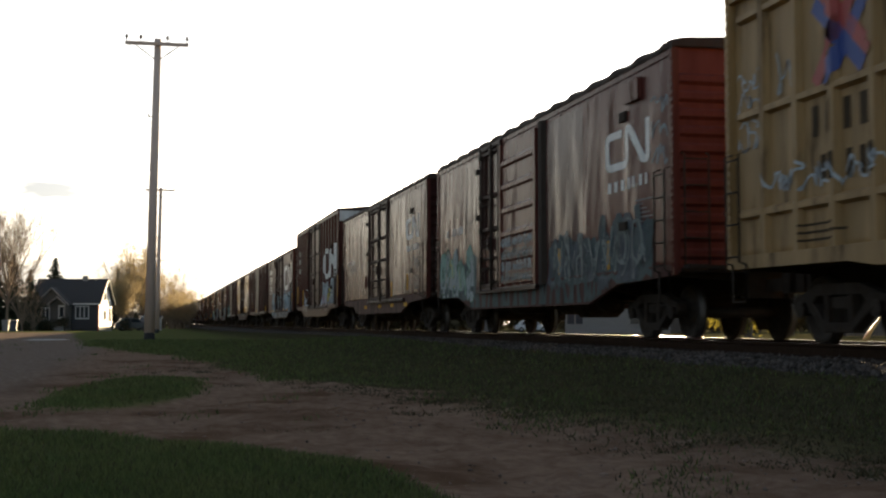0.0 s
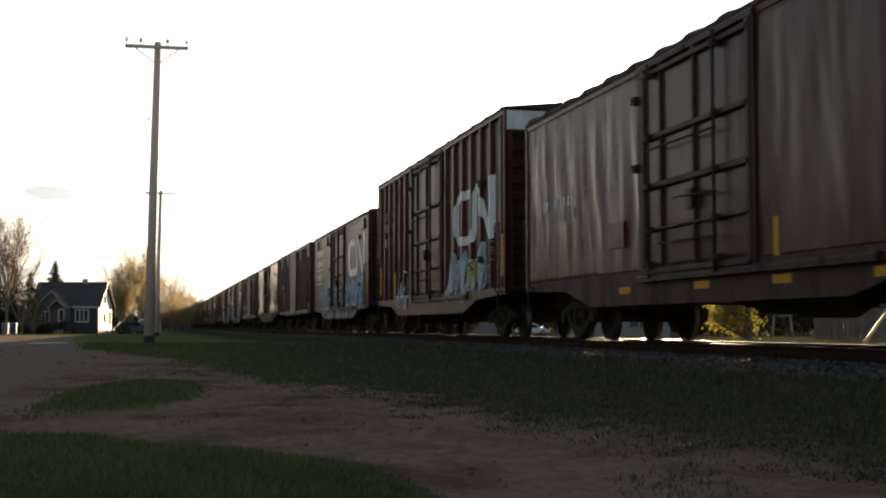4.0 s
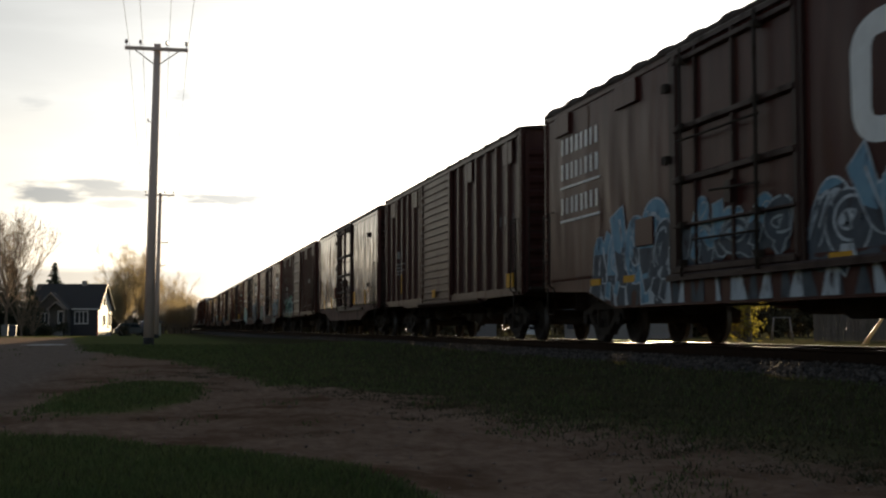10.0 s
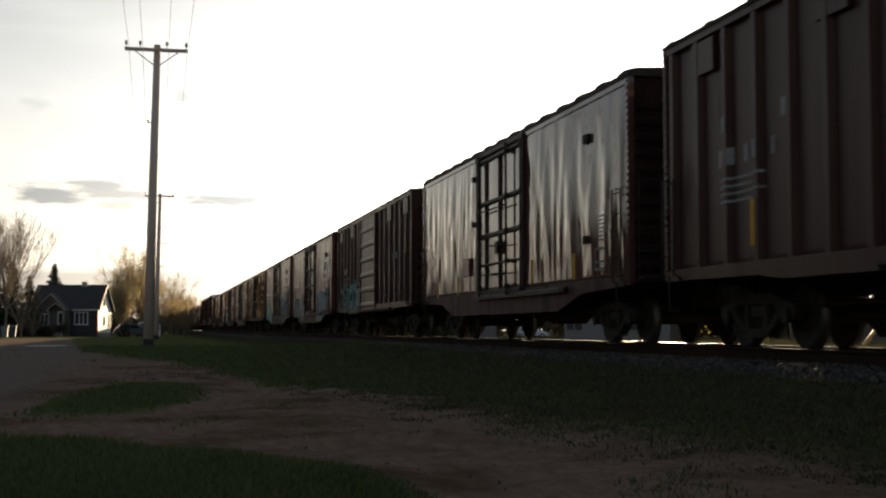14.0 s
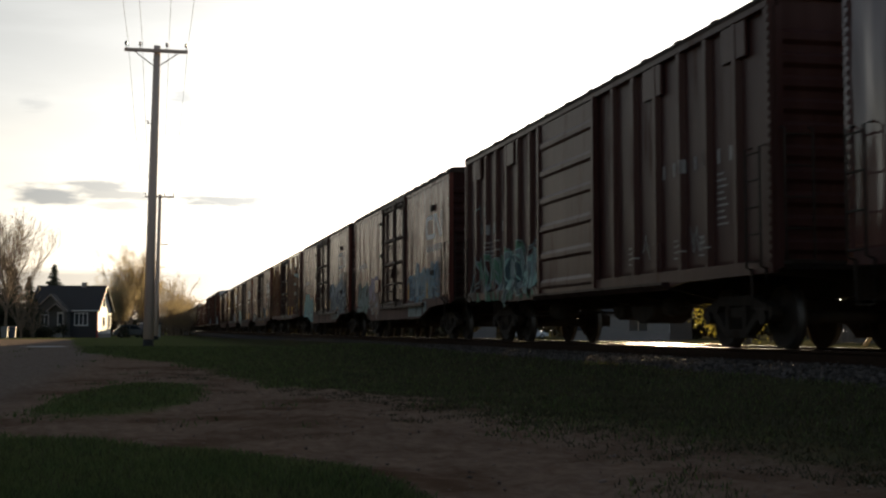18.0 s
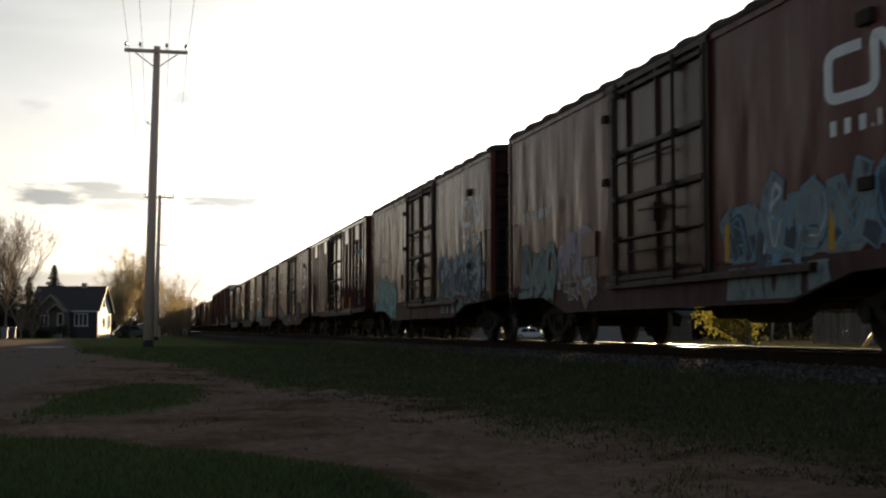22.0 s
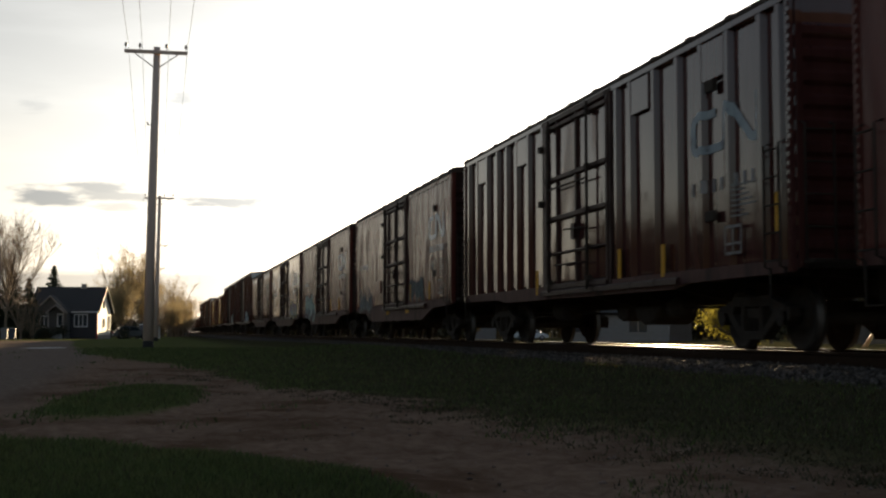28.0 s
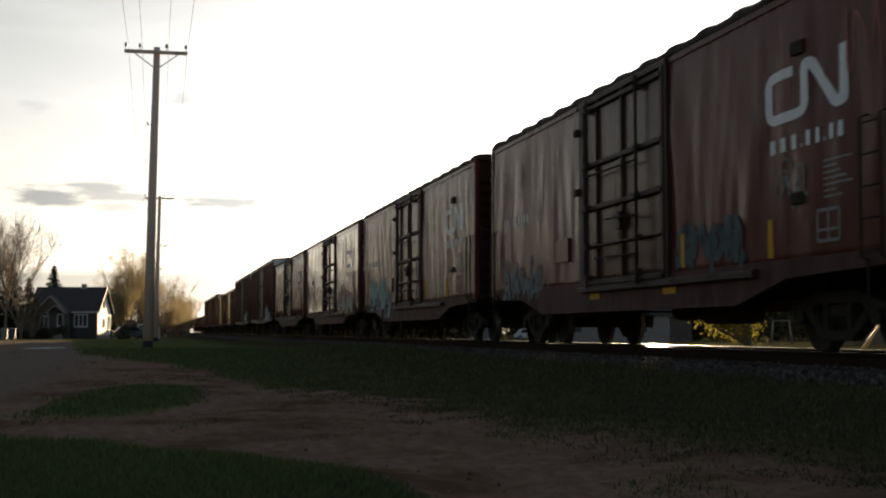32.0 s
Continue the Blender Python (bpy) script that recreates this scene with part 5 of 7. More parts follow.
def high_end(car, length):
    """The white clearance warning panel across the top of a tall car's ends."""
    for sy in (-1, 1):
        bm = bmesh.new()
        y = sy * (length / 2 - 0.045)
        add_box(bm, -HALF + 0.03, HALF - 0.03, min(y, y + sy * 0.075), max(y, y + sy * 0.075), 4.54, 4.96)
        part("clearance_panel", bm, PALE, car, "white clearance panel", bevel=0.005)


def even(a, b, n):
    return [a + (b - a) * i / (n - 1) for i in range(n)]


def build_train():
    near, far = even(-7.95, -2.3, 7), even(2.3, 7.95, 7)
    # the tan car that leads
    car = ribbed_car(0, "tan boxcar with a grid of outside ribs and graffiti", TAN, 4.6, even(-7.3, -2.2, 7) + even(2.1, 7.2, 7), (1.9, -1.9), "panel")
    for z in (1.64, 2.92, 4.2):
        for y0, y1 in ((2.1, 7.9), (-7.9, -2.1)):
            bm = bmesh.new()
            add_prism(bm, [(-HALF + 0.07, z - 0.07), (-HALF - 0.006, z - 0.035), (-HALF - 0.006, z + 0.035), (-HALF + 0.07, z + 0.07)], "y", y0, y1)
            part("side_rib", bm, TAN, car)
    for pts, m in ((((5.95, 3.0), (5.0, 4.0)), RED_PAINT), (((4.9, 3.05), (5.95, 3.95)), BLUE_PAINT), (((5.70, 2.92), (4.75, 3.92)), BLUE_PAINT), (((4.68, 3.13), (5.73, 4.03)), RED_PAINT)):
        part("emblem", cling(ribbon(pts, 0.2, lambda u: u, lambda v: v, -HALF - 0.02, 0.1), car), m, car, "crossed red and blue stripe emblem", fix=False)
    bars(car, 6.1, 4.7, 2.40, 2.76, 4, DULL_LETTER, HALF - 0.05, 3)
    bars(car, 5.9, 4.5, 1.87, 2.18, 5, DULL_LETTER, HALF - 0.05, 4)
    for z, s in ((3.2, 5), (2.95, 15), (2.65, 16), (2.4, 17)):
        scrawl(car, 7.95, 7.35, z, z + 0.30, GR_WHITE, s, width=0.028, n=13)
    for y, s in ((7.15, 6), (6.85, 10), (6.3, 7), (5.95, 11), (5.3, 9), (4.8, 12)):
        scrawl(car, y, y - 0.62, 1.78, 2.18, GR_WHITE, s, width=0.032, n=12)
    scrawl(car, 6.95, 6.5, 2.9, 3.6, GR_GREY, 8, width=0.035, n=9)
    for row in range(3):
        flat_bar(car, 6.3, 5.5 - 0.2 * (row % 2), 1.20 + 0.09 * row, 1.23 + 0.09 * row, DULL_LETTER, HALF - 0.05)

    car = smooth_car(1, "faded brown boxcar with double doors and graffiti along the sill", OXIDE_BROWN, door=(3.25, 1.55), wave=0.024, end_mat=END_BRICK)
    part("sliding_door", sliding_door(-1, -1.15, 1.5, 1.02, 4.1, HALF, 6, 0.035), OXIDE_BROWN, car, "dented sliding door with pressed ribs")
    part("door_post", post(-1, -1.6, 1.0, 4.2, HALF, HALF + 0.09, 0.2), BLACK_STEEL, car)
    emblem_set(car)
    side_marks(car)
    faded_panel(car, -1.85, -4.0)
    faded_panel(car, 5.0, 3.75)
    graffiti(car, -1.95, -7.25, 0.95, 2.05, 6, 21, GR_DIM, GR_SLATE, GR_SLATE, shine=GR_MIST, haze=GR_DIM)
    graffiti(car, -2.2, -7.0, 1.0, 1.95, 7, 27, GR_MIST, sharp=True, weight=0.09, x=HALF + 0.0305)
    graffiti(car, 7.85, 3.85, 0.85, 2.1, 4, 22, GR_GREEN, GR_GREY, GR_LEAF, shine=GR_YELLOW, sharp=True, weight=0.32, haze=GR_DIM)
    for z, n, seed, mat in ((1.86, 8, 23, GR_GREY), (1.60, 9, 28, GR_MIST), (1.34, 8, 29, GR_GREY), (1.10, 9, 30, GR_MIST)):
        graffiti(car, 1.4, -1.0, z, z + 0.24, n, seed, mat, sharp=True, weight=0.13, x=HALF + 0.068, label="small white sprayed strokes in rows")
    drips(car, 4.2, -5.0, 0.62, 1.02, 34, GR_DIM, 36)
    for z, s in ((3.3, 24), (2.95, 25), (2.6, 26)):
        scrawl(car, -7.3, -7.95, z, z + 0.4, GR_GREY, s, width=0.035, n=9)
    plate(car, "tack_board", -6.25, -6.85, 3.75, 4.1, OXIDE_BROWN, HALF, 0.08, "bent tack board")

    car = smooth_car(2, "brown wrinkled steel boxcar with a plug door", OXIDE_DEEP, wave=0.028)
    emblem_set(car, seed=2)
    side_marks(car, ((-2.6, 1.35), (-5.3, 1.5)))
    for y in (2.6, -0.4, -2.75, -5.05):
        plate(car, "reflector", y + 0.24, y - 0.24, 0.77, 0.88, YELLOW, HALF + 0.014, 0.012)
    faded_panel(car, -2.2, -5.0)
    faded_panel(car, 3.9, 2.0)
    bars(car, 6.4, 5.0, 2.2, 2.42, 5, FADED_WHITE, seed=4)
    scrawl(car, -6.2, -7.0, 1.9, 2.3, FADED_WHITE, 9, n=6)

    car = ribbed_car(3, "tall red-brown boxcar with outside posts and a huge white emblem", OXIDE_RED, 5.03, even(-7.85, -2.25, 7) + even(2.55, 7.85, 7), (2.2, -1.75), "plug", belly=True)
    worm_mark(car, -3.2, -7.22, 2.22, 3.68, WHITE_PAINT, bold=0.155)
    for i, (z, n) in enumerate(((3.75, 8), (3.35, 8), (2.85, 8))):
        bars(car, 7.3, 5.2, z, z + 0.27, n, FADED_WHITE, seed=i)
    graffiti(car, -2.3, -6.3, 0.95, 2.15, 5, 31, GR_GREY, GR_PINK, GR_WHITE, sharp=True, weight=0.30)
    graffiti(car, -4.4, -5.6, 1.15, 1.9, 2, 32, GR_YELLOW, None, GR_DARK, weight=0.26, x=HALF + 0.0315)
    graffiti(car, 4.9, 3.0, 0.85, 2.0, 3, 33, OXIDE_RED, None, GR_WHITE, weight=0.22)
    for y, z in ((-8.05, 1.8), (7.6, 1.75), (5.0, 1.5)):
        plate(car, "reflector", y + 0.07, y - 0.07, z - 0.45, z + 0.45, YELLOW, HALF + 0.012, 0.012)
    side_marks(car, (), True, None)
    high_end(car, CARS[3][1] - CARS[3][0])

    car = smooth_car(4, "red-brown boxcar with a huge white emblem and blue graffiti", OXIDE_RED, wave=0.015)
    worm_mark(car, -3.15, -7.2, 2.19, 3.68, WHITE_PAINT)
    for i, (z, n) in enumerate(((3.45, 8), (2.98, 8), (2.35, 8))):
        bars(car, 7.2, 5.05, z, z + 0.30, n, WHITE_PAINT, seed=i + 5)
    for z in (2.82, 2.2):
        plate(car, "painted_line", 7.2, 5.05, z, z + 0.04, WHITE_PAINT, HALF + 0.014, 0.003)
    for y in ((-6.5, -7.25), (4.15, 3.2), (7.4, 6.6)):
        plate(car, "tack_board", *y, 3.82, 4.2, OXIDE_RED, HALF, 0.06)
    graffiti(car, 5.42, 1.95, 0.78, 2.1, 3, 41, GR_BLUE, GR_SLATE, GR_WHITE, shine=GR_WHITE, weight=0.36, split=0.55, haze=GR_SLATE)
    graffiti(car, 1.5, -1.75, 1.2, 2.0, 3, 42, GR_BLUE, GR_SLATE, GR_GREY, shine=GR_GREY, weight=0.34, haze=GR_SLATE, x=HALF + 0.036)
    graffiti(car, -2.2, -7.5, 0.95, 2.12, 5, 43, GR_BLUE, GR_SLATE, GR_WHITE, shine=GR_WHITE, weight=0.36, split=0.60, haze=GR_SLATE)
    drips(car, 5.4, -5.4, 0.62, 1.0, 26, GR_SLATE, 44)
    drips(car, 5.2, -5.2, 0.62, 0.98, 17, GR_WHITE, 45, HALF + 0.019)
    for y in (5.2, 3.6, -2.9, -5.0):
        plate(car, "reflector", y + 0.24, y - 0.24, 0.98, 1.09, YELLOW, HALF + 0.035, 0.004)
    side_marks(car, ((-7.6, 1.7),), True, OXIDE_RED)

    def rib_plates(car, ys, mat, z=(3.78, 4.25)):
        for y in ys:
            plate(car, "roof_brace_plate", y + 0.36, y - 0.36, z[0], z[1], mat, HALF - 0.04, 0.045)

    posts = even(-7.9, -2.35, 7) + even(2.55, 7.9, 7)
    car = ribbed_car(5, "dark grey-brown boxcar with outside posts and a louvred door", UMBER_GREY, 4.42, posts, (2.05, -1.5), "louvre")
    rib_plates(car, (-3.4, -7.0, 3.3, 6.8), UMBER_GREY)
    bars(car, 6.3, 4.0, 2.85, 3.08, 3, FADED_WHITE, HALF - 0.05, 1)
    bars(car, 6.5, 4.2, 2.42, 2.65, 6, FADED_WHITE, HALF - 0.05, 2)
    for row in range(4):
        flat_bar(car, 6.4, 5.3 - 0.25 * (row % 2), 1.92 + 0.10 * row, 1.955 + 0.10 * row, FADED_WHITE, HALF - 0.05)
    bars(car, -5.4, -7.5, 2.5, 2.7, 6, FADED_WHITE, HALF - 0.05, 3)
    plate(car, "reflector", -6.95, -7.5, 1.12, 1.42, YELLOW, HALF + 0.01, 0.01)
    plate(car, "reflector", 0.5, 0.15, 1.08, 1.28, YELLOW, HALF + 0.06, 0.01)
    plate(car, "reflector", 5.35, 5.25, 1.3, 1.9, YELLOW, HALF + 0.01, 0.01)

    car = smooth_car(6, "pale wind-polished brown boxcar with a panelled plug door", SILVERED, wave=0.030, end_mat=END_RED)
    side_marks(car)
    plate(car, "reflector", 3.95, 3.83, 1.1, 1.55, YELLOW, HALF + 0.004, 0.012)
    plate(car, "reflector", 6.3, 6.2, 1.1, 1.5, YELLOW, HALF + 0.004, 0.012)

    car = ribbed_car(7, "dark grey-brown boxcar with outside posts and a six-panel door", UMBER_GREY, 4.40, posts, (1.8, -1.45), "panel")
    rib_plates(car, (-4.1, -6.95, 4.1, 6.95), UMBER_GREY)
    bars(car, 6.3, 4.0, 2.85, 3.08, 3, FADED_WHITE, HALF - 0.05, 4)
    bars(car, 6.5, 4.2, 2.42, 2.65, 6, FADED_WHITE, HALF - 0.05, 5)
    for row in range(4):
        flat_bar(car, 6.4, 5.3 - 0.25 * (row % 2), 1.92 + 0.10 * row, 1.955 + 0.10 * row, FADED_WHITE, HALF - 0.05)
    graffiti(car, 7.8, 2.0, 0.98, 2.05, 6, 71, GR_LEAF, UMBER_GREY, GR_MIST, sharp=True, weight=0.24)
    graffiti(car, 4.6, 2.1, 0.98, 1.9, 3, 73, GR_MIST, GR_DIM, GR_GREEN, sharp=True, weight=0.3, x=HALF + 0.0315)
    drips(car, 7.2, 2.2, 0.9, 1.12, 12, GR_LEAF, 74)
    scrawl(car, 7.3, 6.5, 2.3, 3.3, GR_MIST, 75, width=0.03, n=9)
    for y in (-2.9, -4.75, -5.65):
        for row in range(4):        # small worn stencils between the posts
            flat_bar(car, y, y - 0.30 - 0.09 * (row * 2 % 3), 1.28 + 0.085 * row, 1.305 + 0.085 * row, FADED_WHITE, HALF - 0.05)
    for row in range(9):
        flat_bar(car, -6.28, -6.62 + 0.06 * (row % 3), 1.66 + 0.085 * row, 1.69 + 0.085 * row, FADED_WHITE, HALF - 0.05)
    for k, y in enumerate((-3.55, -5.35)):
        scrawl(car, y, y - 0.45, 1.3, 1.75, FADED_WHITE, 72 + 4 * k, width=0.02, n=13)
    plate(car, "tack_board", -3.95, -4.35, 1.18, 1.55, UMBER_GREY, HALF - 0.07, 0.05)
    bars(car, -4.3, -7.0, 2.5, 2.7, 7, FADED_WHITE, HALF - 0.05, 6)

    car = smooth_car(8, "dusty brown wrinkled boxcar with blue and lilac graffiti", OXIDE_PALE, wave=0.022)
    emblem_set(car, seed=8)
    side_marks(car)
    graffiti(car, -2.5, -6.9, 1.12, 2.05, 5, 81, GR_MIST, GR_SLATE, GR_BLUE, shine=GR_WHITE, sharp=True, weight=0.36, haze=GR_MIST)
    drips(car, -2.6, -5.3, 0.64, 1.1, 22, GR_MIST, 84)
    graffiti(car, 7.5, 4.7, 0.85, 2.0, 3, 82, GR_MIST, None, GR_LEAF, shine=GR_GREY, weight=0.30)
    graffiti(car, 4.9, 2.6, 0.85, 2.05, 2, 83, GR_PINK, GR_TAN, GR_GREY, weight=0.34)

    car = smooth_car(9, "brown boxcar with pale grey graffiti and a teal tag", OXIDE_BROWN, wave=0.017)
    emblem_set(car, seed=9)
    side_marks(car, ((-2.6, 1.40), (-4.95, 1.38), (-7.5, 1.5)))
    faded_panel(car, -2.15, -5.5)
    faded_panel(car, 3.3, 2.0)
    graffiti(car, -2.4, -7.45, 1.12, 2.2, 5, 91, GR_GREY, GR_SLATE, GR_DARK, GR_MIST, GR_WHITE, sharp=True, weight=0.34, haze=GR_MIST)
    drips(car, -2.8, -5.5, 0.7, 1.1, 8, GR_MIST, 94)
    graffiti(car, 7.4, 3.6, 0.72, 2.0, 3, 92, GR_GREEN, GR_TEAL, GR_MIST, shine=GR_LEAF, weight=0.36, haze=GR_TEAL)

    car = ribbed_car(10, "dark glossy brown boxcar with outside posts and a plug door", OXIDE_DARK, 4.38, [-8.0, -7.5, -6.55, -5.7, -4.85, -3.95, -2.95, -2.3, 1.85, 2.85, 3.7, 4.5, 5.3, 6.2, 7.1, 7.95], (1.5, -1.95), "plug")
    rib_plates(car, (-3.4, -6.1, 3.3, 6.6), OXIDE_DARK, (3.68, 4.22))
    worm_mark(car, -5.2, -7.45, 2.69, 3.32, GR_GREY)
    bars(car, -5.2, -7.3, 2.15, 2.33, 9, FADED_WHITE, HALF - 0.05, 10)
    side_marks(car, ((-4.3, 1.3), (-2.45, 1.35), (2.2, 1.2), (-7.95, 1.7)), boards=None)

    car = smooth_car(11, "brown wrinkled boxcar with a plug door and faint scrawls", OXIDE_BROWN, wave=0.026)
    emblem_set(car, seed=11)
    side_marks(car)
    scrawl(car, -5.6, -6.3, 1.65, 2.3, GR_GREY, 112, n=10)
    scrawl(car, -7.1, -7.9, 3.0, 3.9, RED_PAINT, 113, width=0.025, n=8)
    graffiti(car, 7.2, 4.2, 0.9, 1.8, 5, 114, FADED_WHITE, weight=0.12)
    graffiti(car, 7.0, 4.4, 0.9, 1.5, 4, 115, GR_MIST, weight=0.14, sharp=True, x=HALF + 0.0305)
    faded_panel(car, 2.9, 1.95)
    graffiti(car, -2.4, -4.6, 1.15, 1.75, 3, 116, GR_DIM, weight=0.3)
    graffiti(car, -5.35, -6.15, 1.75, 2.45, 1, 117, OXIDE_BROWN, None, GR_MIST, weight=0.2)
    for y in (1.2, -2.1):
        plate(car, "reflector", y + 0.24, y - 0.24, 0.80, 0.9, YELLOW, HALF + 0.014, 0.012)

    for k, mat, wave in ((12, OXIDE_BROWN, 0.028), (13, SILVERED, 0.030), (14, OXIDE_BROWN, 0.028)):
        car = smooth_car(k, "brown wrinkled steel boxcar with a plug door", mat, wave=wave, detail=k < 14, spin=k < 13)
        emblem_set(car, FADED_WHITE if k == 14 else WHITE_PAINT, k)
        if k == 12:
            graffiti(car, 7.0, 3.0, 0.85, 2.0, 4, 121, GR_GREEN, GR_SLATE, GR_GREY)
            side_marks(car)
        if k == 13:
            graffiti(car, -2.6, -6.8, 1.0, 1.9, 5, 131, GR_PINK, GR_GREY, GR_YELLOW)
    for k in (15, 16):
        car = ribbed_car(k, "tall dark red boxcar with outside posts", OXIDE_RED, 4.95, even(-9.4, -2.4, 8) + even(2.4, 9.4, 8), (2.2, -2.2), "plug", detail=False, spin=False)
        graffiti(car, -3.5, -7.5, 0.95, 1.9, 5, 150 + k, GR_GREY, None, GR_DARK)
        high_end(car, CARS[k][1] - CARS[k][0])
    for k in (17, 18):
        ribbed_car(k, "dark brown boxcar with outside posts", OXIDE_DARK, 4.4, even(-7.9, -2.3, 6) + even(2.3, 7.9, 6), (2.0, -2.0), "panel", detail=False, spin=False)
    for k in (19, 20):
        ribbed_car(k, "tall dark boxcar with a pale grey end", OXIDE_DARK, 4.9, even(-9.4, -2.4, 7) + even(2.4, 9.4, 7), (2.2, -2.2), "plug", end_mat=PALE, detail=False, spin=False)
    for k in range(21, 26):
        gondola(k)


def gondola(k):
    car, length = car_base("gondola", "low dark open gondola with outside ribs", GROUP, *CARS[k], 0.6, False, "gondola car")
    h = length / 2
    for sx in (-1, 1):
        bm = bmesh.new()
        add_box(bm, *sorted((sx * (HALF - 0.1), sx * (HALF - 0.04))), -h, h, 1.0, 2.75)
        add_box(bm, *sorted((sx * (HALF - 0.12), sx * (HALF + 0.02))), -h, h, 2.68, 2.82)
        part("side_wall", bm, OXIDE_DARK, car)
        for y in even(-h + 0.3, h - 0.3, 11):
            part("side_post", post(sx, y, 1.0, 2.7, HALF - 0.06, HALF + 0.01), OXIDE_DARK, car)
    for sy in (-1, 1):
        part("end_wall", end_wall(sy, length, 1.0, 2.8, HALF - 0.012, 5), OXIDE_DARK, car)
    TRAIN.append((car, k))


build_train()


# ---- poles and wires ----
def utility_pole(y, x=-0.27, height=10.35, z0=-0.36):
    p = thing("utility_pole", "grey weathered wooden utility pole with one crossarm", "utility pole", "poles along the street", pose(x, y, z0))
    bm = bmesh.new()
    add_tube(bm, [(0, 0, 0.26), (0.07, 0, height * 0.5), (0.16, 0, height)], [0.178, 0.15, 0.115], 14)
    part("shaft", bm, POLE_WOOD, p)
    bm = bmesh.new()
    add_tube(bm, [(0, 0, -0.3), (0, 0, 0.27)], [0.19, 0.181], 14)
    part("foot", bm, TAR, p, "tarred black foot")
    bm = bmesh.new()
    add_box(bm, -0.93, 1.19, -0.21, -0.11, height - 0.26, height - 0.14)
    part("crossarm", bm, POLE_WOOD, p, bevel=0.01)
    for s in (-1, 1):
        bm = bmesh.new()
        add_tube(bm, [(0.14 + s * 0.72, -0.14, height - 0.26), (0.14 + s * 0.10, -0.15, height - 0.72)], 0.018, 5)
        part("brace", bm, BLACK_STEEL, p)
    for dx in WIRE_X:
        bm = bmesh.new()
        add_lathe(bm, [(0.012, -0.02), (0.012, 0.10), (0.045, 0.10), (0.06, 0.13), (0.035, 0.16), (0.05, 0.185), (0.03, 0.23), (0.01, 0.24)], "z", 10, centre=(dx, -0.16, height - 0.14))
        part("insulator", bm, PORCELAIN, p)
    bm = bmesh.new()
    add_tube(bm, [(-0.10, -0.1, 7.62), (-0.13, -0.1, 7.74)], 0.025, 6)
    add_tube(bm, [(0.05, -0.05, 7.64), (-0.13, -0.1, 7.64)], 0.012, 5)
    part("bracket", bm, BLACK_STEEL, p)
    return p


WIRE_X = (-0.88, -0.41, 0.48, 1.13)
POLE_Y = [-7.0, 45.0, 97.0, 149.0, 201.0]


def build_poles():
    for y in POLE_Y:
        utility_pole(y, -0.27 if y < 50 else -0.05, 10.35 if y < 50 else 10.7, z0=float(ground_z(np.array(-0.15), np.array(y))) + 0.0)
    for a, b in zip(POLE_Y, POLE_Y[1:]):
        za = float(ground_z(np.array(-0.15), np.array(a))) + (10.35 if a < 50 else 10.7) + 0.1
        zb = float(ground_z(np.array(-0.15), np.array(b))) + (10.35 if b < 50 else 10.7) + 0.1
        for dx in WIRE_X:
            bm = bmesh.new()
            pts = [(-0.20 + dx, a - 0.16 + (b - a) * t, za + (zb - za) * t - 4 * 0.75 * t * (1 - t)) for t in np.linspace(0, 1, 25)]
            add_tube(bm, pts, 0.007, 4)
            tagged(part("power_line", bm, WIRE), "thin sagging overhead wire", "wire", "wires between the poles")


build_poles()


# ---- trees ----
def tree_mesh_parts(height, spread, seed, levels=4, kids=5, lift=0.55, trunk_r=None, start=0.22, twig_len=1.0, rmin=0.022, stem=0.62, limb=1.0):
    """Limbs as tapered tubes, split again and again; returns the limbs, the twigs and the tips."""
    rng = random.Random(seed)
    limbs, twigs, tips = bmesh.new(), bmesh.new(), []

    def grow(p, d, length, r, level):
        n = 4
        pts, rad = [p], [r]
        q, dd = p.copy(), d.copy()
        for i in range(n):
            dd = (dd + Vector((rng.uniform(-1, 1), rng.uniform(-1, 1), rng.uniform(-0.3, 0.8))) * (0.10 + 0.05 * level)).normalized()
            q = q + dd * length / n
            pts.append(q.copy())
            rad.append(r * (1 - 0.7 * (i + 1) / n))
        add_tube(limbs if level < 2 else twigs, pts, [max(x, rmin) for x in rad], 6 if level == 0 else (4 if level < 2 else 3), cap=False)
        if level >= levels:
            tips.extend(pts[1:])
            return
        m = kids + (3 if level == 0 else 0)
        for k in range(m):
            f = start + (1 - start) * (k + rng.random()) / m if level == 0 else 0.25 + 0.75 * (k + rng.random()) / m
            i = min(int(f * n), n - 1)
            base = pts[i].lerp(pts[i + 1], f * n - i)
            a = rng.uniform(0, 2 * math.pi)
            out = Vector((math.cos(a), math.sin(a), 0))
            nd = (dd * 0.55 + out * spread * (1.0 if level == 0 else 0.8) + Vector((0, 0, lift))).normalized()
            grow(base, nd, length * rng.uniform(0.42, 0.62) * (limb * (1.15 - 0.45 * f) if level == 0 else 1.0) * (twig_len if level >= 1 else 1), max(rad[i] * 0.55, 1.3 * rmin), level + 1)
    grow(Vector((0, 0, -0.1)), Vector((0, 0, 1)), height * stem, trunk_r or height * 0.018, 0)
    return limbs, twigs, tips


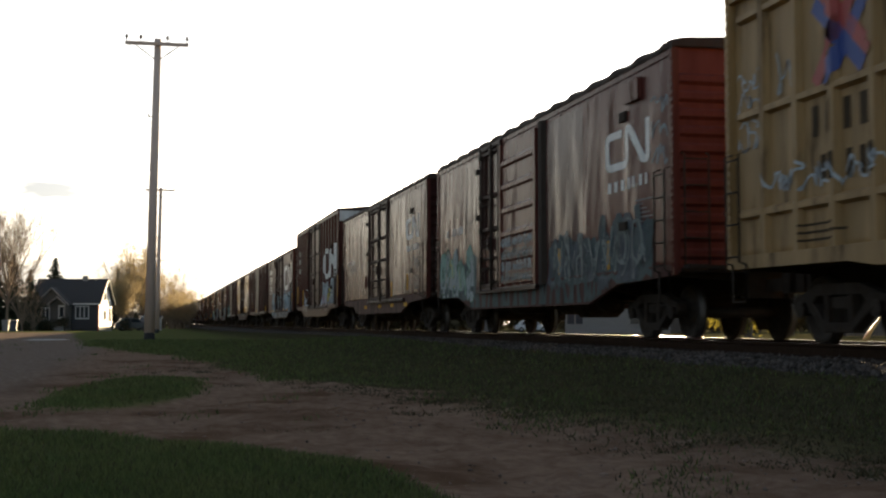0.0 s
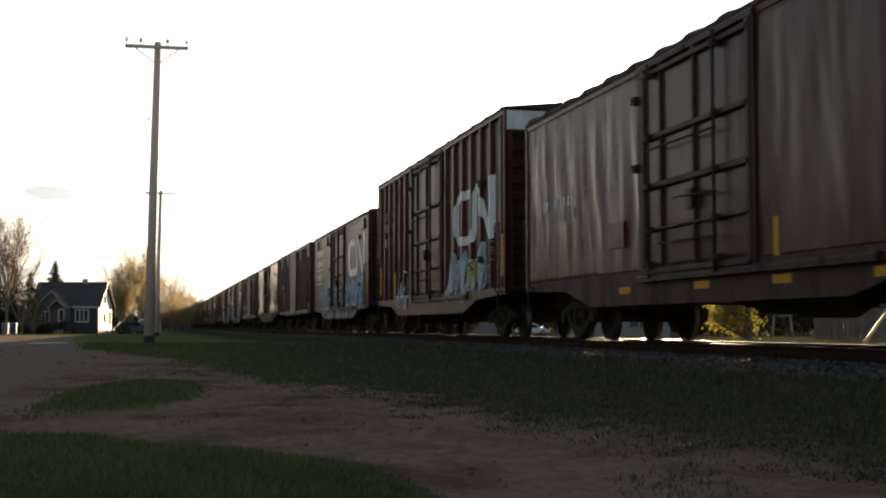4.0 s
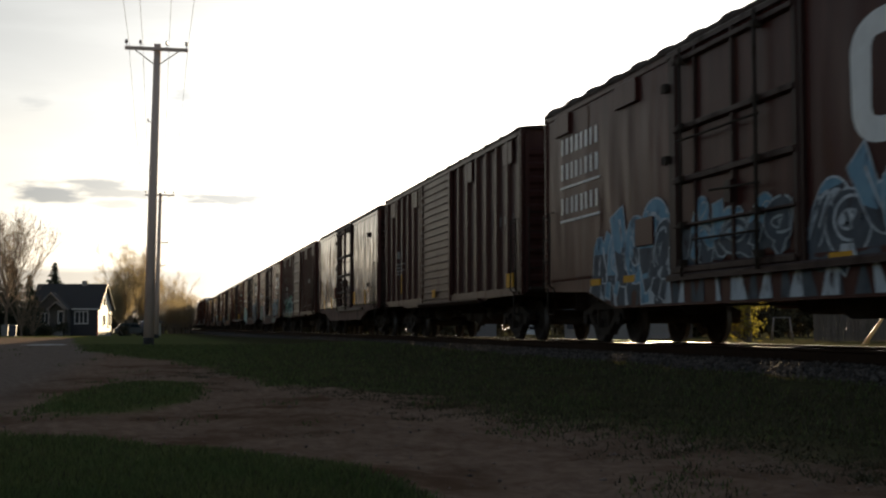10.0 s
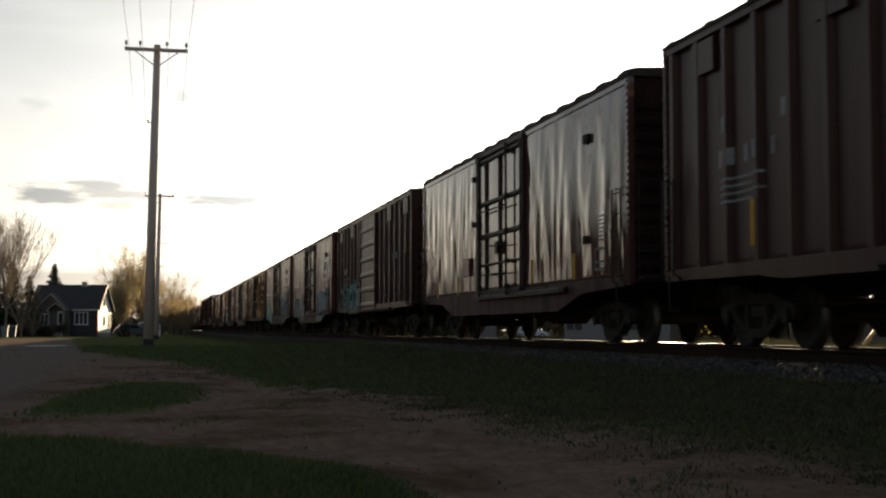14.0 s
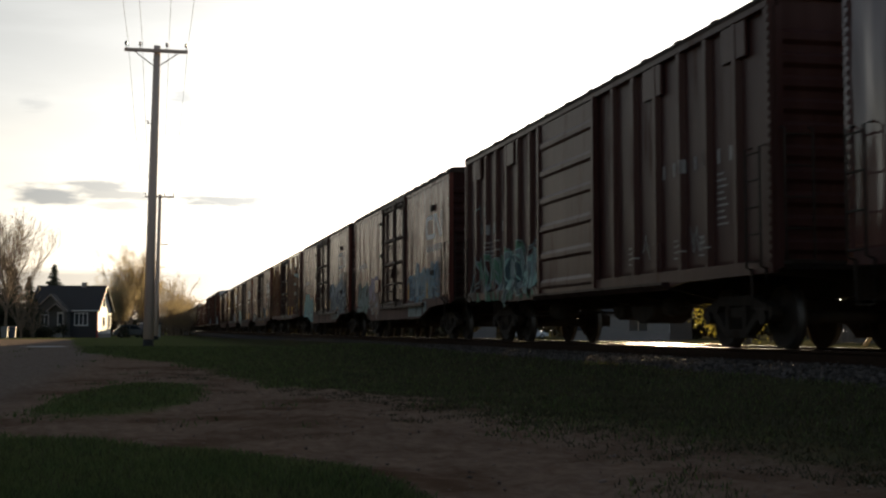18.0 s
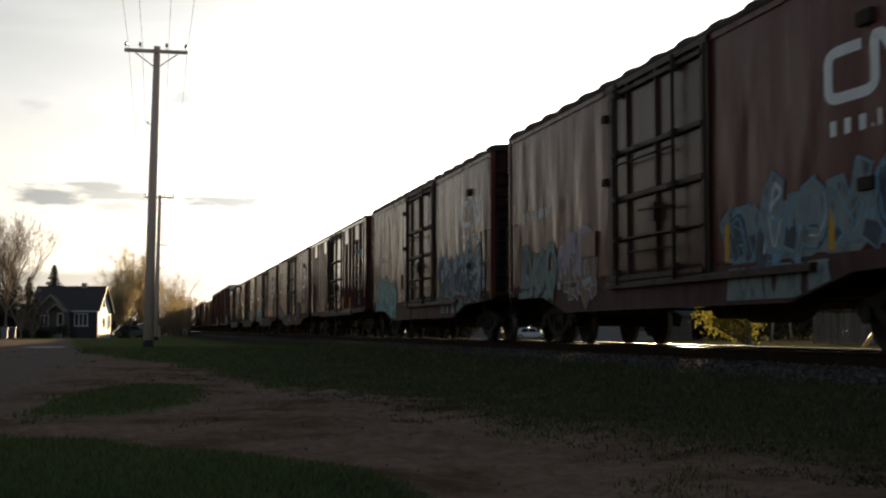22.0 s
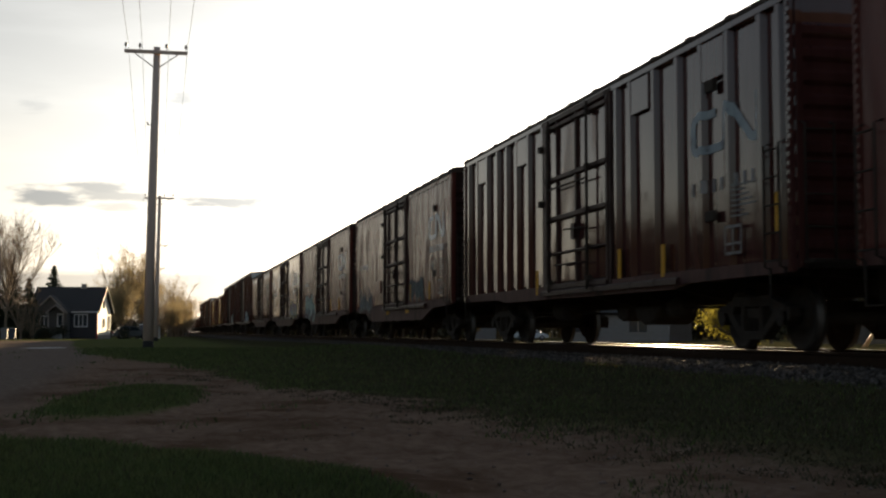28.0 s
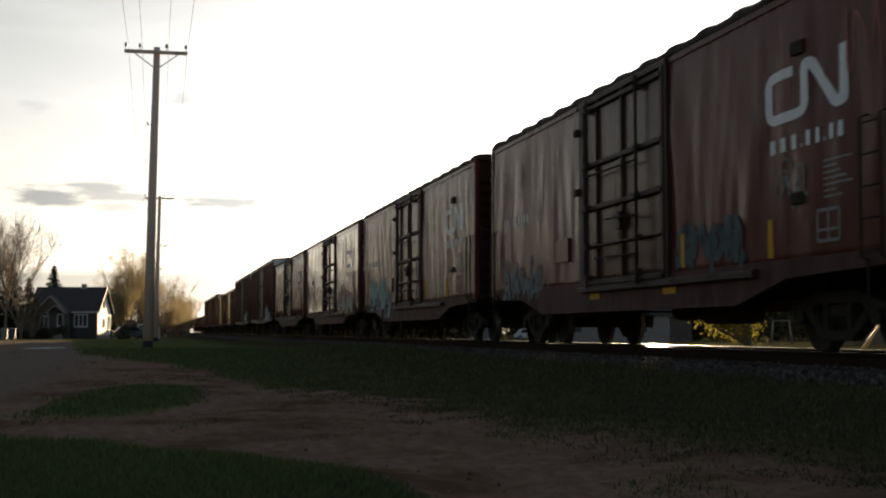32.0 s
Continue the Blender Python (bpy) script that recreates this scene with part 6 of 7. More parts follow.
def fan_tree_parts(height, open_deg, seed, limbs_n=9, side_n=9, twig_n=7, fork=0.2, rmin=0.010, stems=1):
    """A broad bare crown: long limbs rise in a fan, each with many fine upright twigs."""
    rng = random.Random(seed)
    limbs, twigs, tips = bmesh.new(), bmesh.new(), []

    def run(bm, p, d, length, r, sides, bend, n=5):
        pts, rad = [p.copy()], [r]
        q, dd = p.copy(), d.normalized()
        for i in range(n):
            dd = (dd + Vector((rng.uniform(-1, 1), rng.uniform(-1, 1), 0)) * 0.09 + Vector((0, 0, bend))).normalized()
            q = q + dd * length / n
            pts.append(q.copy())
            rad.append(max(r * (1 - 0.8 * (i + 1) / n), rmin))
        add_tube(bm, pts, rad, sides, cap=False)
        return pts, dd

    def side_dir(d, deg):
        a = rng.uniform(0, 2 * math.pi)
        u = d.orthogonal().normalized()
        w = d.cross(u)
        return (d * math.cos(radians(deg)) + (u * math.cos(a) + w * math.sin(a)) * math.sin(radians(deg))).normalized()

    for s in range(stems):
        foot = Vector((rng.uniform(-0.5, 0.5), rng.uniform(-0.5, 0.5), -0.1)) * (0 if stems == 1 else 1)
        trunk, _ = run(limbs, foot, Vector((rng.uniform(-0.06, 0.06), rng.uniform(-0.06, 0.06), 1)), height * (fork + 0.2), height * 0.016, 7, 0.05)
        for k in range(limbs_n):
            f = 0.5 + 0.5 * (k + 0.5) / limbs_n
            base = trunk[0].lerp(trunk[-1], f)
            deg = open_deg * (1.0 - 0.8 * k / limbs_n)
            a = 2.4 * k + rng.uniform(-0.4, 0.4)
            d = Vector((math.cos(a) * math.sin(radians(deg)), math.sin(a) * math.sin(radians(deg)), math.cos(radians(deg))))
            long = (height - base.z) * rng.uniform(0.82, 1.0)
            main, _ = run(limbs, base, d, long, height * 0.007, 5, 0.07)
            for j in range(side_n):
                g = 0.12 + 0.85 * (j + rng.random()) / side_n
                i = min(int(g * 5), 4)
                p = main[i].lerp(main[i + 1], g * 5 - i)
                dd = (main[i + 1] - main[i]).normalized()
                br, bd = run(twigs, p, side_dir(dd, rng.uniform(25, 50)), long * rng.uniform(0.22, 0.42) * (1.15 - 0.6 * g), 0.022, 3, 0.10, 4)
                tips.extend(br[2:])
                for m in range(twig_n):
                    g2 = 0.15 + 0.85 * (m + rng.random()) / twig_n
                    i2 = min(int(g2 * 4), 3)
                    p2 = br[i2].lerp(br[i2 + 1], g2 * 4 - i2)
                    tw, _ = run(twigs, p2, side_dir(bd, rng.uniform(20, 45)), long * rng.uniform(0.07, 0.16), rmin, 3, 0.10, 2)
                    tips.extend(tw[1:])
    return limbs, twigs, tips


def fan_tree(name, label, x, y, height, open_deg, seed, leaves=0, leaf_size=0.05, scatter=0.25, group="", **kw):
    ob = thing(name, label, "tree", group, pose(x, y, float(ground_z(np.array(x), np.array(y))), 0, 0, 37 * seed))
    limbs, twigs, tips = fan_tree_parts(height, open_deg, seed, **kw)
    part("trunk", limbs, TWIG, ob, fix=False)
    part("branchwork", twigs, TWIG, ob, fix=False)
    if leaves:
        V, F = leaf_cloud(tips, leaves, leaf_size, seed, scatter)
        part("crown", numpy_mesh("crown", V, F, BUDS), None, ob)
    return ob


def leaf_cloud(tips, n, size, seed, scatter):
    rng = np.random.default_rng(seed)
    t = np.array([tuple(p) for p in tips])
    c = t[rng.integers(0, len(t), n)] + rng.normal(0, scatter, (n, 3))
    c[:, 2] = np.maximum(c[:, 2], 0.05)
    u = rng.standard_normal((n, 3))
    u /= np.linalg.norm(u, axis=1, keepdims=True)
    w = np.cross(u, rng.standard_normal((n, 3)))
    w /= np.linalg.norm(w, axis=1, keepdims=True)
    s = rng.uniform(0.5, 1.0, (n, 1)) * size
    V = np.stack([c - u * s, c + w * s * 0.5, c + u * s, c - w * s * 0.5], 1).reshape(-1, 3)
    return V, np.arange(4 * n).reshape(-1, 4)


def tree(name, label, x, y, height, spread, seed, leaves=0, leaf_size=0.06, leaf_mat=None, scatter=0.2, category="tree", group="", twig_mat=None, **kw):
    ob = thing(name, label, category, group, pose(x, y, float(ground_z(np.array(x), np.array(y))), 0, 0, 37 * seed))
    limbs, twigs, tips = tree_mesh_parts(height, spread, seed, **kw)
    part("trunk", limbs, BARK, ob)
    part("branchwork", twigs, twig_mat or TWIG, ob, fix=False)
    if leaves:
        V, F = leaf_cloud(tips, leaves, leaf_size, seed, scatter)
        part("crown", numpy_mesh("crown", V, F, leaf_mat), None, ob)
    return ob


def spruce(x, y, height, seed, wide=0.24):
    ob = thing("spruce", "dark green spruce with ragged drooping boughs", "tree", "evergreens by the house", pose(x, y, float(ground_z(np.array(x), np.array(y)))))
    bm = bmesh.new()
    add_tube(bm, [(0, 0, -0.1), (0, 0, height)], [height * 0.02, 0.015], 7)
    part("trunk", bm, BARK, ob)
    rng = np.random.default_rng(seed)
    V, F = [], []
    z = 0.05 * height
    while z < height * 0.985:
        r0 = wide * (height - z) * rng.uniform(0.75, 1.15)
        for a in rng.uniform(0, 6.28, 13):
            r = r0 * rng.uniform(0.6, 1.1)
            m = max(4, int(r * 9))
            for k in range(m):
                f = (k + rng.random()) / m
                c = np.array([math.cos(a) * r * f, math.sin(a) * r * f, z - 0.30 * r * f + 0.12 * r * f * f])
                for _ in range(3):
                    d = rng.standard_normal(3) * np.array([1, 1, 0.6])
                    d /= np.linalg.norm(d)
                    e = np.cross(d, rng.standard_normal(3))
                    e /= np.linalg.norm(e)
                    s = 0.034 * height * rng.uniform(0.5, 1.0)
                    i = len(V)
                    V += [c - d * s, c + e * s * 0.45, c + d * s, c - e * s * 0.45]
                    F.append((i, i + 1, i + 2, i + 3))
        z += height * 0.035
    part("crown", numpy_mesh("crown", np.array(V), np.array(F), NEEDLE), None, ob)
    return ob


def build_trees():
    # bare trees behind the street
    fan_tree("bare_tree", "leafless tall maple with fine spreading twigs", -15.3, 140, 12.3, 48, 3, group="trees along the street", limbs_n=15, side_n=14, twig_n=11, rmin=0.012)
    fan_tree("bare_tree", "leafless tall maple with fine spreading twigs", -18.4, 143, 12.6, 52, 4, group="trees along the street", limbs_n=15, side_n=14, twig_n=11, rmin=0.012)
    for i, (x, y, hh) in enumerate(((-12.3, 138, 3.6), (-13.4, 137, 5.4))):
        fan_tree("bare_shrub", "leafless brown shrub in front of the house", x, y, hh, 40, 12 + i, group="bare shrubs", limbs_n=6, fork=0.02, stems=2, side_n=5, twig_n=4)
    spruce(-12.2, 163, 9.0, 5, 0.40)
    spruce(-15.3, 146, 8.3, 6, 0.38)
    spruce(-13.6, 147, 6.8, 7, 0.40)
    spruce(-16.9, 145, 7.4, 8, 0.38)
    # budding clump and scrub towards the end of the street
    for i, (x, y, hh) in enumerate(((-4.0, 196, 12.4), (-5.4, 204, 10.0), (-2.9, 206, 11.2), (-6.2, 208, 7.4), (-2.0, 202, 8.4), (-5.2, 190, 6.6))):
        fan_tree("budding_tree", "tan budding poplar with upright branches", x, y, hh, 27, 20 + i, 17000, 0.080, group="scrub trees", limbs_n=8, fork=0.05, stems=2, side_n=7, twig_n=5)
    for i, (x, y, hh) in enumerate(((0.9, 222, 9.6), (2.2, 228, 10.2), (3.4, 234, 7.8), (4.5, 240, 7.0), (5.3, 246, 7.2), (5.9, 254, 7.0), (1.8, 214, 5.2), (3.2, 220, 5.2), (4.4, 228, 5.0), (-0.6, 218, 6.4))):
        fan_tree("budding_tree", "tan budding scrub with a thin crown", x, y, hh, 36, 40 + i, 4200, 0.085, group="scrub trees", limbs_n=7, fork=0.04, stems=2, side_n=6, twig_n=5)
    # trees beside the street that mirror in the cars
    for i, (x, y, hh) in enumerate(((-26, 120, 9), (-34, 112, 10), (-38, 92, 9), (-46, 86, 11), (-44, 68, 9), (-52, 60, 10), (-50, 45, 9), (-30, 128, 10))):
        tree("budding_tree", "tan budding street tree", x, y, hh, 0.8, 60 + i, leaves=2600, leaf_size=0.16, leaf_mat=SCRUB, scatter=0.5, levels=3, kids=6, group="trees along the street", lift=0.9)
    # yellow-green bush behind the track
    tree("bush", "yellow-green spring bush lit from behind", 33.75, 70, 7.2, 1.6, 81, leaves=17000, leaf_size=0.10, leaf_mat=LEAF_YELLOW, scatter=0.32, category="bush", levels=3, kids=9, trunk_r=0.26, start=0.02, lift=0.12, rmin=0.008)
    # dark shrubs by the house
    for i, (x, y, hh) in enumerate(((-10.4, 148, 1.7), (-13.4, 144, 1.6), (-11.6, 146, 1.3), (-3.6, 149, 1.4))):
        tree("shrub", "dark clipped shrub beside the house", x, y, hh, 1.2, 90 + i, leaves=1600, leaf_size=0.11, leaf_mat=HEDGE_LEAF, scatter=0.25, category="shrub", group="shrubs by the house", levels=3, kids=6, trunk_r=0.05, start=0.05, lift=0.3)


build_trees()


def woods(name, label, spots, seed, size, mat):
    """A belt of far trees: bare stems and a thin cloud of buds round each, joined."""
    rng = np.random.default_rng(seed)
    V, F = [], []
    bm = bmesh.new()
    for x, y, hh in spots:
        z = float(ground_z(np.array(x), np.array(y)))
        add_tube(bm, [(x, y, z - 0.2), (x + 0.2, y, z + hh * 0.8)], [0.16, 0.03], 5, cap=False)
        n = 650
        d = rng.standard_normal((n, 3))
        d /= np.linalg.norm(d, axis=1, keepdims=True)
        r = rng.random((n, 1)) ** 0.45
        lump = 1 + 0.35 * np.sin(3 * d[:, :1] * 2 + x) * np.cos(4 * d[:, 2:] + y)
        c = d * r * lump * np.array([0.34 * hh, 0.34 * hh, 0.48 * hh]) + np.array([x, y, z + 0.52 * hh])
        c[:, 2] = np.maximum(c[:, 2], z + 0.1)
        u, w = rng.standard_normal((n, 3)), rng.standard_normal((n, 3))
        s = size * rng.uniform(0.5, 1.1, (n, 1))
        u = u / np.linalg.norm(u, axis=1, keepdims=True) * s
        w = w / np.linalg.norm(w, axis=1, keepdims=True) * s * 0.6
        F.append(np.arange(4 * n).reshape(-1, 4) + 4 * n * len(V))
        V.append(np.stack([c - u, c + w, c + u, c - w], 1).reshape(-1, 3))
    ob = thing(name, label, "trees", kind="stuff")
    tagged(part("stem", bm, BARK, ob), kind="stuff")
    tagged(part("crown", numpy_mesh("crown", np.concatenate(V), np.concatenate(F), mat), None, ob), kind="stuff")


def build_woods():
    rng = random.Random(12)
    left = [(-24 - 10 * rng.random() - 0.16 * max(0, 60 - y), y + rng.uniform(-2, 2), rng.uniform(9, 13)) for y in range(-60, 128, 3)]
    back = [(x + rng.uniform(-2, 2), -45 - 8 * rng.random(), rng.uniform(8, 12)) for x in range(-50, 70, 4)]
    woods("tree_belt", "belt of tan budding trees beside the street", left + back, 4, 0.5, SCRUB)
    beyond = [(20 + 1.25 * k + rng.uniform(-2, 2), 128 + 0.25 * k + rng.uniform(-6, 6), rng.uniform(3.5, 6.0)) for k in range(60)]
    beyond += [(20 + 1.25 * k + rng.uniform(-2, 2), 150 + 0.25 * k + rng.uniform(-6, 6), rng.uniform(4.0, 6.5)) for k in range(60)]
    verge = [(13.5 + 0.055 * (300 - y) * rng.uniform(0.9, 1.3), y, rng.uniform(2.4, 4.0)) for y in np.arange(150, 330, 2.5)]
    low = [(x + rng.uniform(-1, 1), 280 + rng.uniform(-10, 10), rng.uniform(2.5, 4.5)) for x in np.arange(-70, 6, 1.6)]
    brush = [(x + rng.uniform(-0.6, 0.6), 205 + 4.5 * (x + 8) + rng.uniform(-4, 4), rng.uniform(2.8, 4.6)) for x in np.arange(-9, 6, 0.7)]
    woods("brush", "low tan brush under the budding trees", low + brush, 6, 0.2, SCRUB)
    woods("far_scrub", "low tan scrub and hedges far behind the track", [(1.38 * s[0], 1.38 * s[1], 1.3 * s[2]) if 14.0 < math.degrees(math.atan2(s[0], s[1])) < 18.4 else s for s in beyond] + verge, 5, 0.45, SCRUB)


build_woods()


# ---- houses ----
def window(parent, name, u0, u1, z0, z1, place, panes=2, frame_mat=None):
    """place(u, out, z) gives the point; out is metres in front of the wall."""
    bm = bmesh.new()

    def slab(a, b, c, d, o0, o1):
        v = [bm.verts.new(place(u, o, z)) for o in (o0, o1) for u, z in ((a, c), (b, c), (b, d), (a, d))]
        for f in ((0, 1, 2, 3), (4, 5, 6, 7), (0, 1, 5, 4), (1, 2, 6, 5), (2, 3, 7, 6), (3, 0, 4, 7)):
            bm.faces.new([v[i] for i in f])
    t = 0.10
    # the frame is one ring, with the sill and mullions set into it
    loops = [[bm.verts.new(place(u, o, z)) for u, z in ((u0 - g, z0 - g), (u1 + g, z0 - g), (u1 + g, z1 + g), (u0 - g, z1 + g))] for g, o in ((t, -0.02), (t, 0.05), (0.0, 0.05), (0.0, -0.02))]
    for a, b in zip(loops, loops[1:] + loops[:1]):
        for k in range(4):
            bm.faces.new((a[k], a[(k + 1) % 4], b[(k + 1) % 4], b[k]))
    w = part(name, bm, frame_mat or WHITE_TRIM, parent)
    for nm, a, b, c, d, o in [("sill", u0 - 1.3 * t, u1 + 1.3 * t, z0 - t - 0.03, z0 - t + 0.04, 0.09)] + [("mullion", u0 + (u1 - u0) * k / panes - t / 2, u0 + (u1 - u0) * k / panes + t / 2, z0, z1, 0.045) for k in range(1, panes)]:
        bm = bmesh.new()
        slab(a, b, c, d, -0.02, o)
        part(nm, bm, frame_mat or WHITE_TRIM, w)
    for k in range(panes):
        bm = bmesh.new()
        a, b = u0 + (u1 - u0) * k / panes, u0 + (u1 - u0) * (k + 1) / panes
        slab(a + (t / 2 if k else 0.0), b - (t / 2 if k < panes - 1 else 0.0), z0, z1, -0.01, 0.012)
        part("pane", bm, PANE, w)
    return w


def gable_house(label, at, w, d, eave, ridge, front_mat, end_mat, roof_mat):
    """Ridge along local x from -w to 0, front towards -y, right gable at x = 0."""
    hs = thing("house", label, "house", at=at)
    bm = bmesh.new()
    add_box(bm, -w, 0, 0, 0.2, -0.3, eave)
    part("front_wall", bm, front_mat, hs)
    bm = bmesh.new()
    add_box(bm, -w, 0, d - 0.2, d, -0.3, eave)
    part("back_wall", bm, front_mat, hs)
    for x0, m in ((-0.2, end_mat), (-w, front_mat)):
        bm = bmesh.new()
        add_prism(bm, [(0.2, -0.3), (d - 0.2, -0.3), (d - 0.2, eave), (d / 2, ridge - 0.05), (0.2, eave)], "x", x0, x0 + 0.2)
        part("gable_wall", bm, m, hs)
    for s in (0, 1):
        bm = bmesh.new()
        e, r = (-0.35, d / 2) if s == 0 else (d + 0.35, d / 2)
        drop = (ridge - eave) / (d / 2) * 0.35
        add_prism(bm, [(e, eave - drop), (r, ridge), (r, ridge + 0.16), (e, eave - drop + 0.16)], "x", -w - 0.3, 0.3)
        part("roof", bm, roof_mat, hs)
        bm = bmesh.new()
        add_prism(bm, [(e, eave - drop - 0.02), (r, ridge - 0.02), (r, ridge + 0.17), (e, eave - drop + 0.17)], "x", 0.3, 0.34)
        part("barge_board", bm, RED_PAINT if s == 0 else SHINGLE, hs)
    bm = bmesh.new()
    add_box(bm, -0.62 * w / 2 - 0.3, -0.62 * w / 2 + 0.3, d / 2 - 0.3, d / 2 + 0.3, ridge - 0.4, ridge + 0.5)
    part("chimney", bm, CONCRETE, hs, bevel=0.02)
    return hs


def build_houses():
    # dark house with a white gable; local x runs along its front
    at = pose(-6.5, 150, -0.6, 0, 0, -11)
    w, d = 7.4, 6.6
    hs = gable_house("dark clapboard house with a sunlit white gable and black roof", at, w, d, 3.2, 5.8, HOUSE_DARK, HOUSE_WHITE, SHINGLE)
    front = lambda u, o, z: (u, -o, z)
    gable = lambda u, o, z: (o, u, z)
    window(hs, "window", -2.5, -1.15, 1.45, 2.70, front, 3)
    window(hs, "window", 2.4, 3.5, 3.5, 4.5, gable, 1)
    window(hs, "window", 2.6, 3.5, 1.3, 2.3, gable, 1)
    window(hs, "window", 5.0, 6.1, 1.1, 2.6, gable, 2)
    bm = bmesh.new()
    add_box(bm, 0.005, 0.05, 0.3, d - 0.3, -0.25, 0.45)
    part("foundation", bm, CONCRETE, hs)
    bm = bmesh.new()
    add_box(bm, -0.10, 0.06, -0.06, 0.06, -0.2, 3.2)
    part("corner_board", bm, RED_PAINT, hs)
    bm = bmesh.new()
    add_box(bm, -2.8, 0.2, -0.42, -0.34, 2.94, 3.08)
    part("eave_board", bm, WHITE_TRIM, hs)
    for k in range(14):         # clapboards, each lapping the next
        bm = bmesh.new()
        add_prism(bm, [(-0.001, 0.3 + 0.2 * k), (-0.026, 0.3 + 0.2 * k), (-0.006, 0.5 + 0.2 * k), (-0.001, 0.5 + 0.2 * k)], "x", -2.95, -0.12)
        part("clapboard", bm, HOUSE_DARK, hs)
    # porch under two gables, the smaller over the door
    porch_grey = surface("porch_grey_boards", (0.10, 0.090, 0.085), (0.14, 0.13, 0.12), rough=0.8, scale=2, stretch=(1, 1, 6))
    bm = bmesh.new()
    add_prism(bm, [(-6.5, -0.2), (-3.0, -0.2), (-3.0, 3.0), (-4.75, 4.65), (-6.5, 3.0)], "y", -1.6, -0.05)
    part("porch", bm, porch_grey, hs)
    for mid, half_w, top, foot, ya in ((-4.75, 1.95, 4.85, 2.95, -1.95), (-4.00, 1.05, 3.85, 2.95, -2.55)):
        for k in (-1, 1):
            a, b = (mid, top), (mid + k * half_w, foot)
            bm = bmesh.new()
            add_prism(bm, [a, b, (b[0], b[1] - 0.16), (a[0], a[1] - 0.16)], "y", ya, 0.1 if ya > -2.2 else -1.6)
            part("porch_roof", bm, SHINGLE, hs)
            bm = bmesh.new()
            add_prism(bm, [(a[0], a[1] + 0.01), (b[0], b[1] + 0.01), (b[0], b[1] - 0.2), (a[0], a[1] - 0.2)], "y", ya - 0.05, ya - 0.005)
            part("porch_barge_board", bm, FADED_WHITE, hs)
    for u in (-4.85, -3.15):
        bm = bmesh.new()
        add_box(bm, u - 0.07, u + 0.07, -2.45, -2.31, 0.6, 2.95)
        part("porch_post", bm, FADED_WHITE, hs, bevel=0.01)
    bm = bmesh.new()
    add_box(bm, -5.0, -3.0, -2.55, -1.6, -0.2, 0.95)
    part("porch_floor", bm, porch_grey, hs, bevel=0.01)
    pf = lambda u, o, z: (u, -1.6 - o, z)
    window(hs, "window", -6.25, -5.05, 1.4, 2.5, pf, 3)
    bm = bmesh.new()
    add_box(bm, -4.05, -3.3, -1.66, -1.59, 0.98, 2.85)
    dr = part("front_door", bm, WHITE_TRIM, hs, "white front door", bevel=0.01)
    bm = bmesh.new()
    add_box(bm, -3.88, -3.47, -1.69, -1.655, 1.55, 2.65)
    part("door_glass", bm, PANE, dr)
    for k in range(5):
        bm = bmesh.new()
        add_box(bm, -4.25, -3.15, -2.83 - 0.28 * k, -2.55 - 0.28 * k, -0.2, 0.78 - 0.17 * k)
        part("doorstep", bm, CONCRETE, hs, bevel=0.01)

    # small shed beyond the house, its side in the sun
    shed = thing("shed", "small white garden shed with a red door edge", "shed", at=pose(-0.95, 158, -0.72, 0, 0, -11))
    bm = bmesh.new()
    add_prism(bm, [(-1.0, 0.0), (1.0, 0.0), (1.0, 1.7), (0.0, 2.3), (-1.0, 1.7)], "y", 0.0, 2.2)
    part("wall", bm, HOUSE_WHITE, shed)
    for k in (-1, 1):
        bm = bmesh.new()
        add_prism(bm, [(0.0, 2.34), (k * 1.2, 1.62), (k * 1.2, 1.72), (0.0, 2.44)], "y", -0.15, 2.35)
        part("roof", bm, SHINGLE, shed)
    bm = bmesh.new()
    add_box(bm, 0.4, 1.01, -0.05, -0.004, 0.05, 1.65)
    part("door", bm, RED_PAINT, shed)
    # pale building and fence behind the track
    at = pose(45.4, 110, -0.72, 0, 0, -18)
    hs = gable_house("long low pale grey building behind the track", at, 9.5, 8.0, 2.6, 4.4, GREY_WALL, GREY_WALL, SHINGLE)
    window(hs, "window", -3.6, -2.0, 0.9, 2.0, front, 2, GREY_WALL)
    window(hs, "window", -9.3, -7.9, 0.9, 2.0, front, 2, GREY_WALL)
    at = pose(54.5, 126, -0.8, 0, 0, -18)
    hs = gable_house("dark brown house behind the track", at, 5.5, 6.0, 2.7, 4.6, surface("brown_siding", (0.07, 0.05, 0.04), (0.10, 0.075, 0.06), rough=0.8, scale=2, stretch=(1, 1, 6)), GREY_WALL, SHINGLE)
    window(hs, "window", -4.0, -2.4, 0.9, 2.1, front, 2)
    at = pose(44.0, 166, -0.95, 0, 0, -14)
    hs = gable_house("pale grey house far behind the track", at, 9.0, 8.0, 2.7, 5.0, GREY_WALL, GREY_WALL, SHINGLE)
    window(hs, "window", -6.0, -4.2, 0.9, 2.1, front, 2)

    fence = thing("board_fence", "weathered grey board fence behind the track", "fence", at=pose(38.6, 71, -0.54, 0, 0, -28))
    bm = bmesh.new()
    add_box(bm, -0.085, 0.085, -0.012, 0.012, 0.02, 1.85)
    board = to_mesh("board", bm, FENCE_WOOD, bevel=0.005)
    for k in range(90):
        b = part("board", board, None, fence)
        b.matrix_basis = pose(0.19 * k, 0.01 * math.sin(3 * k), 0.02 * math.sin(7 * k), 0, 0.6 * math.sin(5 * k), 0)
    for z in (0.4, 1.5):
        bm = bmesh.new()
        add_box(bm, -0.1, 17.1, 0.02, 0.07, z - 0.05, z + 0.05)
        part("fence_rail", bm, FENCE_WOOD, fence)
